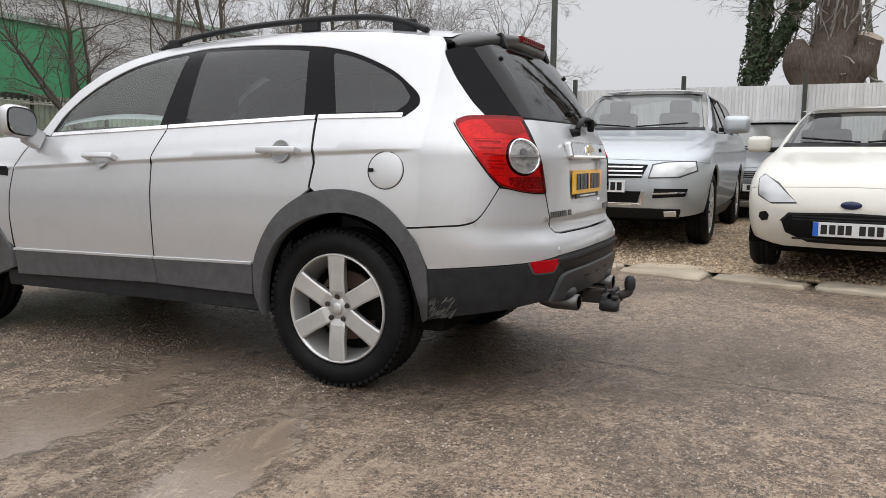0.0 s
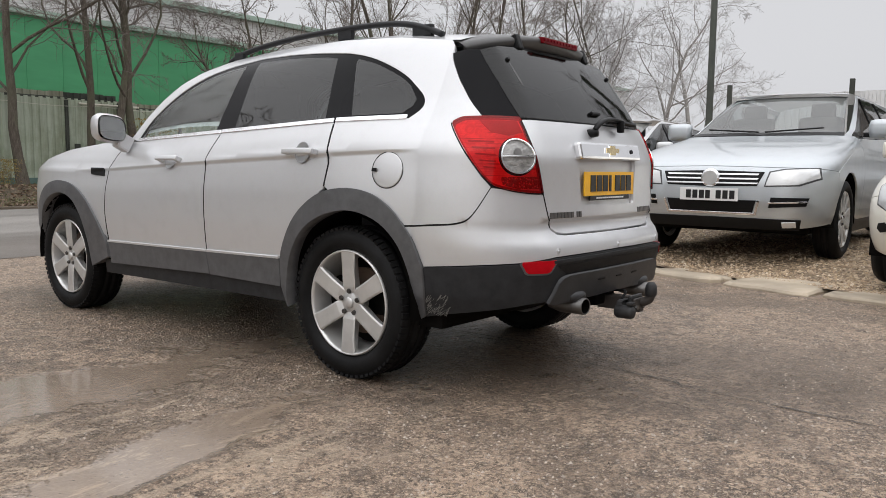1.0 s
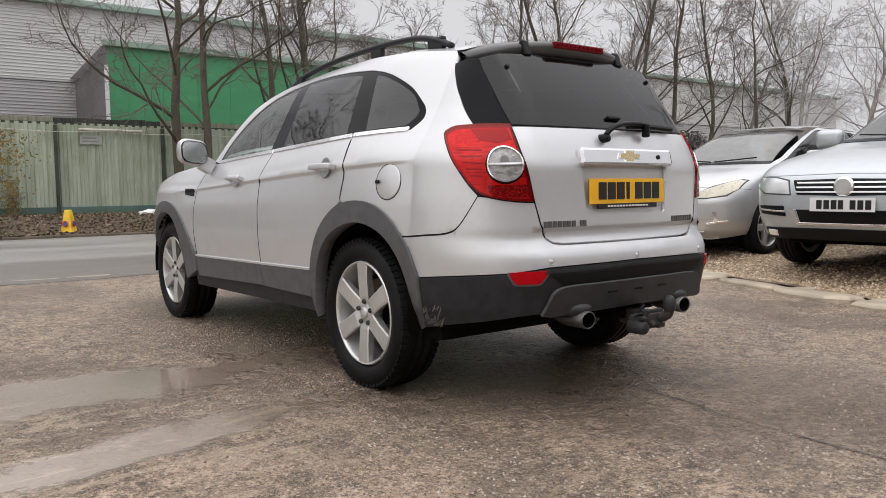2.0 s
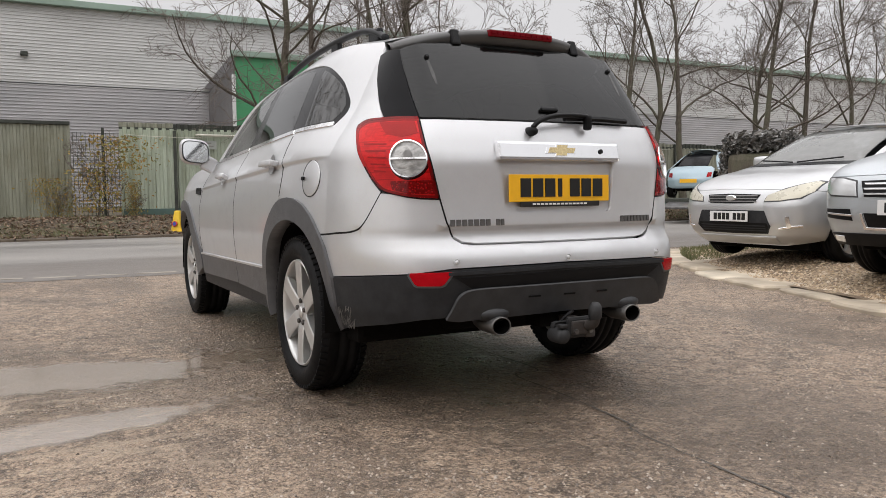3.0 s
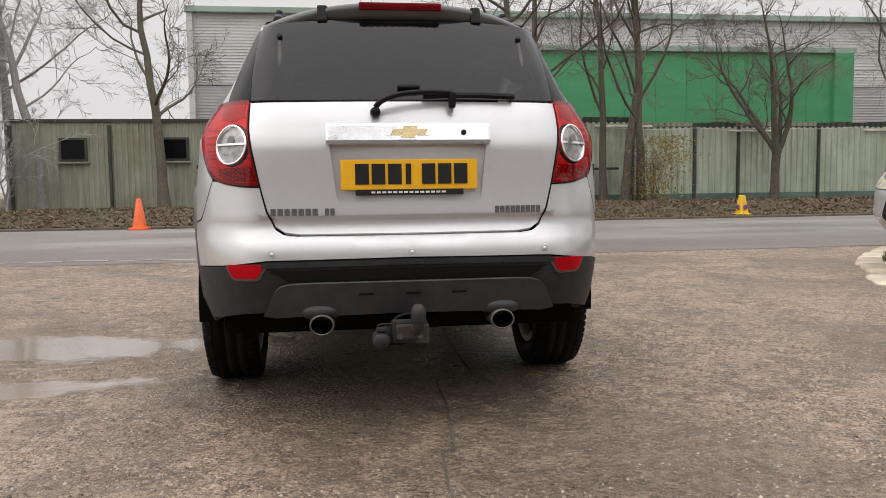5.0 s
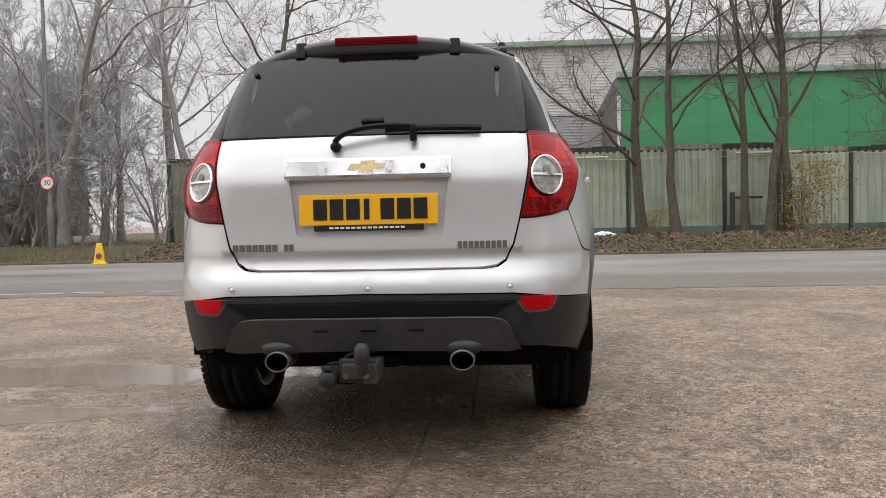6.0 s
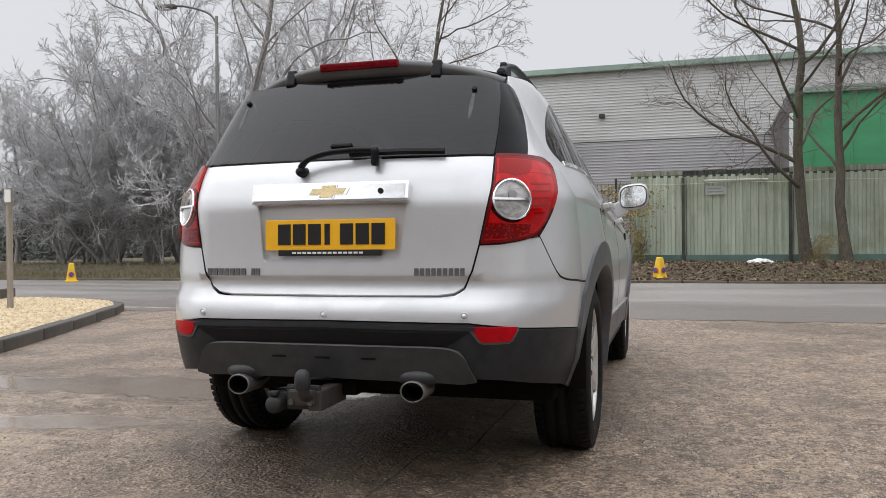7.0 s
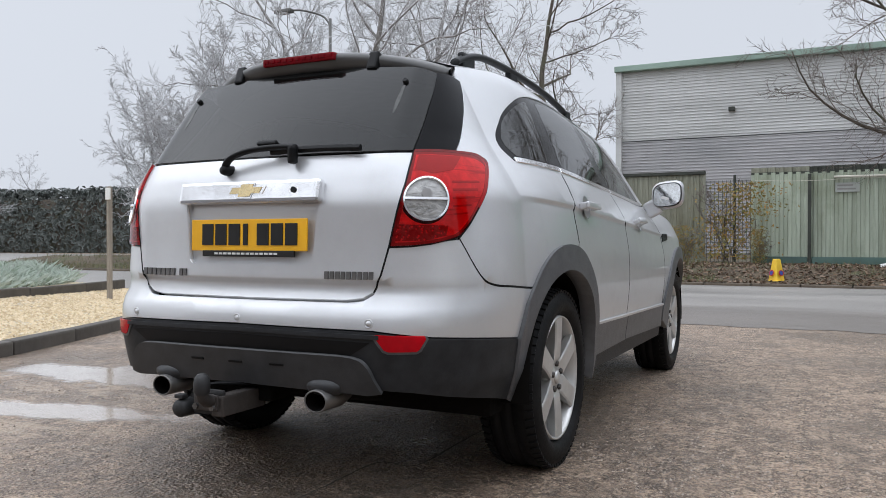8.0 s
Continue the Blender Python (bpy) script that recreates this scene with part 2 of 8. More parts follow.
# ---- surfaces of the ground and the setting ----
def patch(m, x, y, rx, ry, turn, soft=0.35):
    """A stain with a ragged rim, 1 inside: an ellipse at a place on the ground."""
    mp = m.n.new("ShaderNodeMapping")
    mp.vector_type = "TEXTURE"
    mp.inputs["Location"].default_value = (x, y, 0)
    mp.inputs["Rotation"].default_value = (0, 0, radians(turn))
    mp.inputs["Scale"].default_value = (rx, ry, 1)
    m.l.new(m.place, mp.inputs[0])
    ln = m.n.new("ShaderNodeVectorMath")
    ln.operation = "LENGTH"
    m.l.new(mp.outputs[0], ln.inputs[0])
    rag = m.math("ADD", ln.outputs["Value"], m.math("MULTIPLY", m.math("SUBTRACT", m.noise(1.7, 5, 0.65), 0.5), 1.7))
    return m.ramp(rag, (max(0.0, 0.75 - soft), 1.0), (0.75 + soft * 0.3, 0.0))


def yard_surface():
    m = Nodes("wet_worn_concrete")
    broad = m.noise(0.35, 6, 0.65, distort=0.8)
    mid = m.noise(1.9, 8, 0.72, distort=0.5)
    fine = m.noise(45.0, 5, 0.75)
    grit = m.noise(160.0, 2, 0.6)
    d1, t1 = m.cells(52.0), m.cells(52.0, out="Color")
    d2, t2 = m.cells(31.0), m.cells(31.0, out="Color")
    blot = m.noise(6.5, 9, 0.74, distort=0.6)
    base = m.mix(m.ramp(mid, (0.42, 0.0), (0.58, 1.0)), (0.17, 0.125, 0.090), (0.42, 0.320, 0.235))
    base = m.mix(m.ramp(blot, (0.49, 0.0), (0.53, 0.75)), base, (0.12, 0.087, 0.062))
    base = m.mix(m.ramp(m.noise(13.0, 9, 0.76, distort=0.5), (0.51, 0.0), (0.545, 0.85)), base, (0.56, 0.445, 0.335))
    base = m.mix(m.ramp(m.noise(10.0, 9, 0.76, distort=0.9), (0.54, 0.0), (0.57, 0.9)), base, (0.055, 0.040, 0.029))
    base = m.mix(m.ramp(broad, (0.46, 0.0), (0.62, 0.5)), base, (0.27, 0.215, 0.165))
    shows = m.ramp(m.noise(3.2, 5, 0.7), (0.34, 0.45), (0.54, 1.0))
    stone = m.mix(m.ramp(m.axis_of(t1, 0), (0.15, 0.0), (0.85, 1.0)), (0.045, 0.033, 0.024), (0.78, 0.65, 0.51))
    base = m.mix(m.math("MULTIPLY", shows, m.ramp(d1, (0.26, 0.7), (0.48, 0.0))), base, stone)
    lone = m.math("MULTIPLY", m.ramp(d2, (0.10, 1.0), (0.22, 0.0)), m.ramp(m.axis_of(t2, 0), (0.50, 0.0), (0.58, 1.0)))
    base = m.mix(m.math("MULTIPLY", lone, 0.8), base, m.mix(t2, (0.12, 0.10, 0.09), (0.78, 0.72, 0.64)))
    base = m.mix(m.ramp(fine, (0.48, 0.0), (0.60, 0.8)), base, (0.06, 0.045, 0.034))
    base = m.mix(m.ramp(grit, (0.56, 0.0), (0.64, 0.8)), base, (0.62, 0.53, 0.43))
    dry = patch(m, 4.2, 0.5, 3.4, 5.0, 10, 0.6)
    base = m.mix(m.math("MULTIPLY", dry, 0.08), base, m.mix(mid, (0.34, 0.27, 0.20), (0.56, 0.455, 0.345)))
    # damp ground, shade painted under the car, slick worn bays and dried silt
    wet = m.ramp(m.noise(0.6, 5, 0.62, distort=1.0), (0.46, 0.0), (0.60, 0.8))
    # shade beneath the car, painted as a dark ellipse and joined to wet
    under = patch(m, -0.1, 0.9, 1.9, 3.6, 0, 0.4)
    # a darker ellipse on the ground behind the rear bumper
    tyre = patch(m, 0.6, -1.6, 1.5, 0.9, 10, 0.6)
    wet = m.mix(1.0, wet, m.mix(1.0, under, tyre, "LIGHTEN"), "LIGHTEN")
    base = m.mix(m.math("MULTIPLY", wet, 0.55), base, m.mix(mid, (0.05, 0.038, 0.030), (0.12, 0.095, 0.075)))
    # smooth wet bays; their colour is lifted to paint in some reflected sky
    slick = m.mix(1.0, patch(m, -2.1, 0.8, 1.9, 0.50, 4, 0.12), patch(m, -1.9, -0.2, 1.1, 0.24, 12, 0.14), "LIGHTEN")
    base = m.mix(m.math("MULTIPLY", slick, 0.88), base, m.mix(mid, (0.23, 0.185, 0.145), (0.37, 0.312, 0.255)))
    silt = m.math("MULTIPLY", m.ramp(m.noise(2.6, 8, 0.74, stretch=(0.7, 1.9, 1.0), distort=1.4), (0.54, 0.0), (0.585, 1.0)), patch(m, -2.1, 0.0, 2.0, 1.5, 15, 0.5))
    base = m.mix(m.math("MULTIPLY", silt, 0.7), base, (0.46, 0.385, 0.30))
    base = m.mix(1.0, base, (0.95, 0.885, 0.835), "MULTIPLY")
    gloss = m.mix(wet, m.ramp(fine, (0.3, 0.42), (0.7, 0.65)), m.ramp(mid, (0.3, 0.22), (0.7, 0.42)))
    sheen = m.math("MULTIPLY", patch(m, -2.7, 0.3, 2.4, 1.9, 0, 0.6), m.ramp(m.noise(2.2, 6, 0.7, stretch=(0.6, 1.6, 1.0), distort=1.0), (0.40, 0.0), (0.60, 0.85)))
    gloss = m.mix(sheen, gloss, m.ramp(mid, (0.3, 0.16), (0.7, 0.30)))
    gloss = m.mix(slick, gloss, m.ramp(m.noise(6.0, 4), (0.35, 0.10), (0.65, 0.26)))
    m.set(base, gloss, Specular_IOR_Level=0.5, Coat_Weight=m.math("MULTIPLY", slick, 1.0), Coat_Roughness=0.10)
    rough_part = m.math("SUBTRACT", 1.0, m.math("MULTIPLY", slick, 0.92))
    h = m.math("ADD", m.math("MULTIPLY", fine, 0.5), m.math("MULTIPLY", m.ramp(d1, (0.1, 1.0), (0.5, 0.0)), m.math("MULTIPLY", shows, 0.7)))
    h = m.math("ADD", h, m.math("MULTIPLY", lone, 1.2))
    h = m.math("ADD", h, m.math("ADD", m.math("MULTIPLY", m.noise(22.0, 4, 0.7), 1.6), m.math("MULTIPLY", m.noise(9.0, 5, 0.7), 2.4)))
    m.bump(m.math("MULTIPLY", h, rough_part), 0.85, 0.018)
    return m.mat


def road_surface():
    m = Nodes("damp_tarmac")
    fine, mid = m.noise(90.0, 4, 0.7), m.noise(0.7, 5, 0.6, stretch=(0.25, 1.0, 1.0))
    c = m.mix(m.ramp(mid, (0.35, 0.0), (0.65, 1.0)), (0.15, 0.138, 0.126), (0.265, 0.246, 0.224))
    apron = m.math("ADD", m.math("DIVIDE", m.math("SUBTRACT", m.axis("Y"), 7.6), 2.2), m.math("MULTIPLY", m.math("SUBTRACT", m.noise(0.5, 5, 0.65, stretch=(0.4, 1.0, 1.0)), 0.5), 1.6))
    c = m.mix(m.ramp(apron, (0.15, 0.75), (0.55, 0.0)), c, (0.125, 0.104, 0.088))
    c = m.mix(m.ramp(fine, (0.5, 0.0), (0.75, 0.6)), c, (0.03, 0.03, 0.03))
    m.set(c, m.ramp(mid, (0.3, 0.38), (0.7, 0.62)))
    m.bump(fine, 0.4, 0.008)
    return m.mat


def soil_surface():
    m = Nodes("leafy_verge_soil")
    a, b = m.noise(6.0, 6, 0.7), m.noise(45.0, 4, 0.7)
    c = m.mix(m.ramp(a, (0.35, 0.0), (0.65, 1.0)), (0.05, 0.036, 0.024), (0.13, 0.095, 0.055))
    c = m.mix(m.ramp(m.noise(1.4, 4), (0.5, 0.0), (0.66, 0.7)), c, (0.075, 0.085, 0.035))
    m.set(c, 0.9)
    m.bump(b, 0.8, 0.03)
    return m.mat


def gravel_surface(name, dark, light, scale=38.0):
    m = Nodes(name)
    tint, d = m.cells(scale, out="Color"), m.cells(scale)
    c = m.mix(m.ramp(tint, (0.2, 0.0), (0.8, 1.0)), dark, light)
    c = m.mix(m.ramp(m.noise(1.3, 5, 0.65), (0.45, 0.0), (0.65, 0.6)), c, tuple(v * 0.45 for v in dark))
    m.set(c, 0.75)
    m.bump(m.ramp(d, (0.0, 1.0), (0.6, 0.0)), 0.8, 0.02)
    return m.mat


def corrugated(name, color, dirt, moss):
    m = Nodes(name)
    streak = m.noise(1.6, 6, 0.7, stretch=(4.0, 4.0, 0.35))
    grime = m.noise(0.8, 5, 0.65)
    c = m.mix(m.ramp(streak, (0.38, 0.0), (0.68, 0.8)), color, dirt)
    c = m.mix(m.ramp(grime, (0.5, 0.0), (0.7, 0.6)), c, moss)
    c = m.mix(m.math("MULTIPLY", 0.12, m.chance()), c, (0.05, 0.06, 0.05))
    m.set(c, 0.6)
    m.bump(m.noise(30.0, 4), 0.15, 0.01)
    return m.mat


def board_surface(name, a, b):
    m = Nodes(name)
    grain = m.noise(3.0, 6, 0.65, stretch=(6.0, 6.0, 0.7))
    m.set(m.mix(m.ramp(grain, (0.35, 0.0), (0.68, 1.0)), a, b), 0.8)
    m.bump(grain, 0.4, 0.01)
    return m.mat


def cladding_surface(name, a, b):
    m = Nodes(name)
    grime = m.noise(0.5, 5, 0.65, stretch=(0.5, 0.5, 2.2))
    m.set(m.mix(m.ramp(grime, (0.35, 0.0), (0.7, 1.0)), a, b), 0.5)
    return m.mat


YARD, ROAD, SOIL = yard_surface(), road_surface(), soil_surface()
LOT_GRAVEL = gravel_surface("brown_gravel", (0.17, 0.115, 0.07), (0.50, 0.38, 0.25))
PALE_GRAVEL = gravel_surface("pale_gravel", (0.34, 0.27, 0.17), (0.62, 0.53, 0.38), 30.0)
KERB_STONE = plain("worn_kerb_concrete", (0.30, 0.27, 0.23), 0.75, grain=26, vary=0.35, relief=0.5)
KERB_MUD = plain("muddy_kerb_concrete", (0.12, 0.095, 0.07), 0.85, grain=18, vary=0.5, relief=0.5)
KERB_DARK = plain("mossy_kerb_concrete", (0.085, 0.075, 0.064), 0.75, grain=26, vary=0.4, relief=0.5)
BUFF_STONE = plain("buff_kerb_concrete", (0.44, 0.37, 0.28), 0.75, grain=20, vary=0.4, relief=0.5)
PALE_STONE = plain("pale_kerb_concrete", (0.58, 0.505, 0.395), 0.75, grain=20, vary=0.4, relief=0.5)
FENCE_GREEN = corrugated("faded_green_sheet", (0.50, 0.56, 0.45), (0.27, 0.30, 0.22), (0.22, 0.25, 0.15))
FENCE_DULL = corrugated("weathered_grey_sheet", (0.33, 0.335, 0.26), (0.17, 0.17, 0.125), (0.17, 0.155, 0.09))
POST_DARK = plain("dark_fence_post", (0.045, 0.05, 0.04), 0.7, grain=25, vary=0.4)
BASE_GREEN = plain("blue_green_base_board", (0.09, 0.15, 0.13), 0.7, grain=8, vary=0.5)
WHITE_TUBE = plain("white_tube", (0.62, 0.60, 0.52), 0.5, grain=20, vary=0.25)
GREY_CLAD = cladding_surface("grey_cladding", (0.600, 0.600, 0.588), (0.480, 0.480, 0.468))
GREY_CLAD_LOW = cladding_surface("dark_grey_cladding", (0.444, 0.432, 0.438), (0.336, 0.336, 0.342))
GREEN_CLAD = cladding_surface("green_cladding", (0.065, 0.31, 0.14), (0.05, 0.25, 0.11))
GREEN_TRIM = plain("pale_green_trim", (0.27, 0.36, 0.30), 0.5, grain=6)
# the shade on the dock block's side is put into this dark colour
DOCK_SHADE = plain("dock_side_shade", (0.12, 0.115, 0.115), 0.7, grain=3, vary=0.3)
WHITE_METAL = plain("white_metal", (0.72, 0.72, 0.72), 0.5, grain=8, vary=0.12)
WHITE_FENCE = corrugated("white_profiled_sheet", (0.80, 0.80, 0.80), (0.62, 0.62, 0.61), (0.60, 0.60, 0.58))

# ---- ground ----
ROAD_NEAR, ROAD_FAR, FENCE_Y = 5.9, 14.5, 19.29


def sheet(name, x0, x1, y0, y1, z, material, label, category, nx=1, ny=1):
    verts = [(x0 + (x1 - x0) * i / nx, y0 + (y1 - y0) * j / ny, z(x0 + (x1 - x0) * i / nx, y0 + (y1 - y0) * j / ny) if callable(z) else z) for j in range(ny + 1) for i in range(nx + 1)]
    faces = [(j * (nx + 1) + i, j * (nx + 1) + i + 1, (j + 1) * (nx + 1) + i + 1, (j + 1) * (nx + 1) + i) for j in range(ny) for i in range(nx)]
    return tagged(new(name, mesh_of(name, verts, faces, material, True)), label, category, kind="structure")


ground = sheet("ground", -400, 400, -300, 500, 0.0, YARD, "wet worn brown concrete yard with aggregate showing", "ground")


def worn_road():
    """The tarmac sheet, its near edge crumbled into the yard."""
    xs = [-400.0, -60.0] + [-30 + 0.12 * i for i in range(501)] + [60.0, 400.0]
    vs, fs = [], []
    for x in xs:
        rag = 0.16 * noise.noise((x * 0.55, 2, 1)) + 0.09 * noise.noise((x * 2.3, 5, 1)) + 0.05 * noise.noise((x * 7.0, 9, 1)) if -31 < x < 31 else 0.0
        vs += [(x, ROAD_NEAR + rag, 0.004), (x, ROAD_NEAR + 0.6, 0.006), (x, ROAD_FAR, 0.006)]
    for i in range(len(xs) - 1):
        a = 3 * i
        fs += [(a, a + 3, a + 4, a + 1), (a + 1, a + 4, a + 5, a + 2)]
    return tagged(new("road", mesh_of("road", vs, fs, ROAD, True)), "damp grey tarmac road beyond the yard", "road", kind="structure")


road = worn_road()


def verge_height(x, y):
    k = min(1, max(0, (y - ROAD_FAR - 0.15) / 2.2))
    return 0.055 + 0.31 * k * k * (3 - 2 * k) + 0.05 * noise.noise((x * 0.9, y * 0.9, 3)) * k + 0.02 * noise.noise((x * 4, y * 4, 7))


verge = sheet("verge", -25, 95, ROAD_FAR + 0.13, 60, verge_height, SOIL, "leaf-strewn earth verge rising to the fence", "verge", 320, 60)

# ---- far kerb, fence and building ----
def worn_slab(length, width, height, seed, rnd):
    """A broken flat slab: a ragged outline, a crumbled edge and an uneven top."""
    bm = bmesh.new()
    outline, n = [], 26
    for i in range(n):
        t = 2 * math.pi * i / n
        c, q = math.cos(t), math.sin(t)
        k = (abs(c) ** 10 + abs(q) ** 10) ** -0.1 * (1 - 0.13 * abs(noise.noise((c * 2.3 + seed * 3.1, q * 2.3, seed))) - 0.03 * rnd.random())
        outline.append((c * k * length / 2, q * k * width / 2))
    rings = []
    for inset, z in ((1.0, -0.06), (1.0, height * 0.45), (0.95, height * 0.9), (0.72, height), (0.36, height)):
        rings.append([bm.verts.new((x * inset, y * inset, z + (0.012 * noise.noise((x * inset * 5, y * inset * 5, seed)) if z > 0 else 0))) for x, y in outline])
    for a, b in zip(rings, rings[1:]):
        for i in range(n):
            j = (i + 1) % n
            bm.faces.new((a[i], a[j], b[j], b[i]))
    bm.faces.new(rings[-1])
    return bm


def kerb_run(name, label, points, width, height, length, material, gap=0.012, base=0.0, ragged=0.0, seed=1):
    """A row of kerb stones along points, each a piece of its own."""
    rnd = random.Random(seed)
    top = thing(name, label, "kerb", kind="structure")
    pts = [Vector((*p, base)) for p in points]
    dist = [0.0]
    for a, b in zip(pts, pts[1:]):
        dist.append(dist[-1] + (b - a).length)

    def where(s):
        for i, (a, b) in enumerate(zip(dist, dist[1:])):
            if s <= b or i == len(pts) - 2:
                return pts[i].lerp(pts[i + 1], (s - a) / (b - a))

    count = max(1, round(dist[-1] / length))
    step = dist[-1] / count
    for k in range(count):
        a, b = where(k * step + gap), where((k + 1) * step - gap)
        mid, d = (a + b) / 2, (b - a)
        w, h = width * (1 + ragged * rnd.uniform(-0.5, 0.5)), height * (1 + ragged * rnd.uniform(-0.6, 0.3))
        if ragged > 0.4:
            bm = worn_slab(d.length, w, h, k, rnd)
        else:
            bm = box(0, 0, h / 2 - 0.06, d.length, w, h + 0.12, min(0.02, h * 0.3))
            for v in bm.verts:
                v.co.z += 0.008 * noise.noise((v.co.x * 6 + k, v.co.y * 6, k)) * (1 + ragged * 2)
        ob = part("kerb_stone", bm, material if not isinstance(material, tuple) else rnd.choice(material), top)
        ob.matrix_basis = Matrix.Translation(mid) @ Matrix.Rotation(math.atan2(d.y, d.x), 4, "Z") @ Matrix.Rotation(ragged * rnd.uniform(-0.06, 0.06), 4, "X")
    return top


kerb_run("kerb_far", "worn concrete kerb along the far road edge", [(-25, ROAD_FAR), (46, ROAD_FAR)], 0.15, 0.06, 0.95, KERB_MUD)


def profile_skin(rows, axis_a, axis_b, thick, at):
    """A folded sheet with a face and a back: rows of (along, out, low, high)."""
    bm = bmesh.new()
    face = [(bm.verts.new(at(s, o, lo)), bm.verts.new(at(s, o, hi))) for s, o, lo, hi in rows]
    rear = [(bm.verts.new(at(s, o + thick, lo)), bm.verts.new(at(s, o + thick, hi))) for s, o, lo, hi in rows]
    for i in range(len(rows) - 1):
        bm.faces.new((face[i][0], face[i + 1][0], face[i + 1][1], face[i][1]))
        bm.faces.new((rear[i][0], rear[i][1], rear[i + 1][1], rear[i + 1][0]))
        bm.faces.new((face[i][1], face[i + 1][1], rear[i + 1][1], rear[i][1]))
    return bm


def wave_sheet(width, height, pitch=0.19, depth=0.035, ragged=0.0, seed=0):
    """A vertical trapezoid-profile sheet standing on z = 0, along x, facing -y."""
    rnd = random.Random(seed)
    rows, drop = [], 0.0
    n = max(1, round(width / pitch))
    p = width / n
    for i in range(n):
        if i % 3 == 0:
            drop = rnd.uniform(-ragged, ragged)
        for f, d in ((0.0, 0), (0.40, 0), (0.5, 1), (0.90, 1)):
            rows.append((i * p + f * p, -depth * d, 0.0, height + drop))
    rows.append((width, 0, 0.0, height + drop))
    return profile_skin(rows, 0, 1, 0.006, lambda s, o, z: (s, o, z))


def sheet_fence():
    top = thing("sheet_fence", "faded green corrugated sheet fence with dark posts along the verge", "fence", kind="structure")
    posts = (0.21, 1.63, 4.39, 7.14, 8.67, 10.68, 12.12, 14.82, 17.57, 20.31, 23.09, 25.87, 28.66, 31.44, 34.22, 37.0, 39.78, 42.56, 45.35)
    for i, (a, b) in enumerate(zip(posts, posts[1:])):
        h = 2.56 if a < 8.5 else 2.40
        z = 0.33
        s = part("corrugated_sheet", wave_sheet(b - a, h - 0.12, 0.2, 0.035, 0.012, i), FENCE_GREEN if a < 17 else FENCE_DULL, top)
        s.location = (a, FENCE_Y, z)
        part("base_board", box((a + b) / 2, FENCE_Y - 0.06, z + 0.08, b - a - 0.1, 0.05, 0.3, 0.01), BASE_GREEN, top)
        bm = wave_sheet(b - a, 0.15, 0.2, 0.05, 0.02, i + 50)
        s = part("top_flashing", bm, POST_DARK if i % 2 else FENCE_DULL, top)
        s.location = (a, FENCE_Y + 0.07, z + h - 0.12)
        part("rail", box((a + b) / 2, FENCE_Y + 0.02, z + h - 0.13, b - a, 0.05, 0.06), POST_DARK, top)
    for x in posts[1:]:
        part("post", box(x, FENCE_Y - 0.09, 1.50, 0.08, 0.08, 2.42, 0.008), POST_DARK, top)
    return top


sheet_fence()


def yard_cabins():
    """The weathered sheeted wall with two windows, beyond the bush."""
    top = thing("sheeted_wall", "weathered grey-green sheeted wall with small dark windows", "wall", kind="structure")
    y, z = FENCE_Y + 0.25, 0.3
    for i, (a, b) in enumerate(((-9.33, -6.68), (-6.68, -3.94), (-3.94, -2.38), (-2.38, -0.98))):
        s = part("corrugated_sheet", wave_sheet(b - a, 2.56, 0.16, 0.022, 0.01, i + 9), FENCE_DULL, top)
        s.location = (a, y, z)
        part("top_rail", box((a + b) / 2, y - 0.03, z + 2.56, b - a, 0.1, 0.09, 0.01), POST_DARK, top)
    for x in (-6.68, -3.94, -9.33):
        part("post", box(x, y - 0.08, 1.5, 0.08, 0.08, 2.45, 0.008), POST_DARK, top)
    for x in (-7.67, -4.89):
        w = part("window", box(x, y - 0.05, 2.05, 0.75, 0.06, 0.66, 0.01), POST_DARK, top, "dark window with a grey sill")
        part("pane", box(x, y - 0.085, 2.05, 0.62, 0.012, 0.54), GLOSS_BLACK, w)
        part("sill", box(x, y - 0.1, 1.68, 0.86, 0.12, 0.05, 0.008), FENCE_DULL, w)
    return top


yard_cabins()


def grille_panel():
    """A wire panel that closes the gap between the two fences."""
    top = thing("wire_panel", "dark rusty wire mesh panel between the fence sections", "fence", kind="structure")
    bm = bmesh.new()
    for i in range(12):
        tube([(-0.93 + i * 0.102, FENCE_Y + 0.1, 0.35), (-0.93 + i * 0.102, FENCE_Y + 0.1, 2.62)], 0.006, 4, bm)
    for k in range(22):
        tube([(-0.95, FENCE_Y + 0.1, 0.4 + k * 0.105), (0.22, FENCE_Y + 0.1, 0.4 + k * 0.105)], 0.005, 4, bm)
    part("wires", bm, POST_DARK, top)
    part("post", box(-0.2, FENCE_Y, 1.55, 0.07, 0.07, 2.4, 0.008), POST_DARK, top)
    return top


grille_panel()

BUILD_Y, BUILD_X0, BUILD_X1, BUILD_TOP = 38.0, -7.6, 82.0, 9.9


def ribbed_wall(name, x0, x1, z0, z1, y, rib, depth, material, parent):
    """Cladding with level ribs, facing -y."""
    rows = []
    n = round((z1 - z0) / rib)
    for i in range(n):
        for f, d in ((0.0, 0), (0.55, 0), (0.68, 1), (0.9, 1)):
            rows.append((z0 + (i + f) * rib, -depth * d, x0, x1))
    rows.append((z1, 0.0, x0, x1))
    bm = profile_skin(rows, 0, 1, 0.02, lambda s, o, x: (x, y + o, s))
    bmesh.ops.reverse_faces(bm, faces=bm.faces[:])
    return part(name, bm, material, parent)


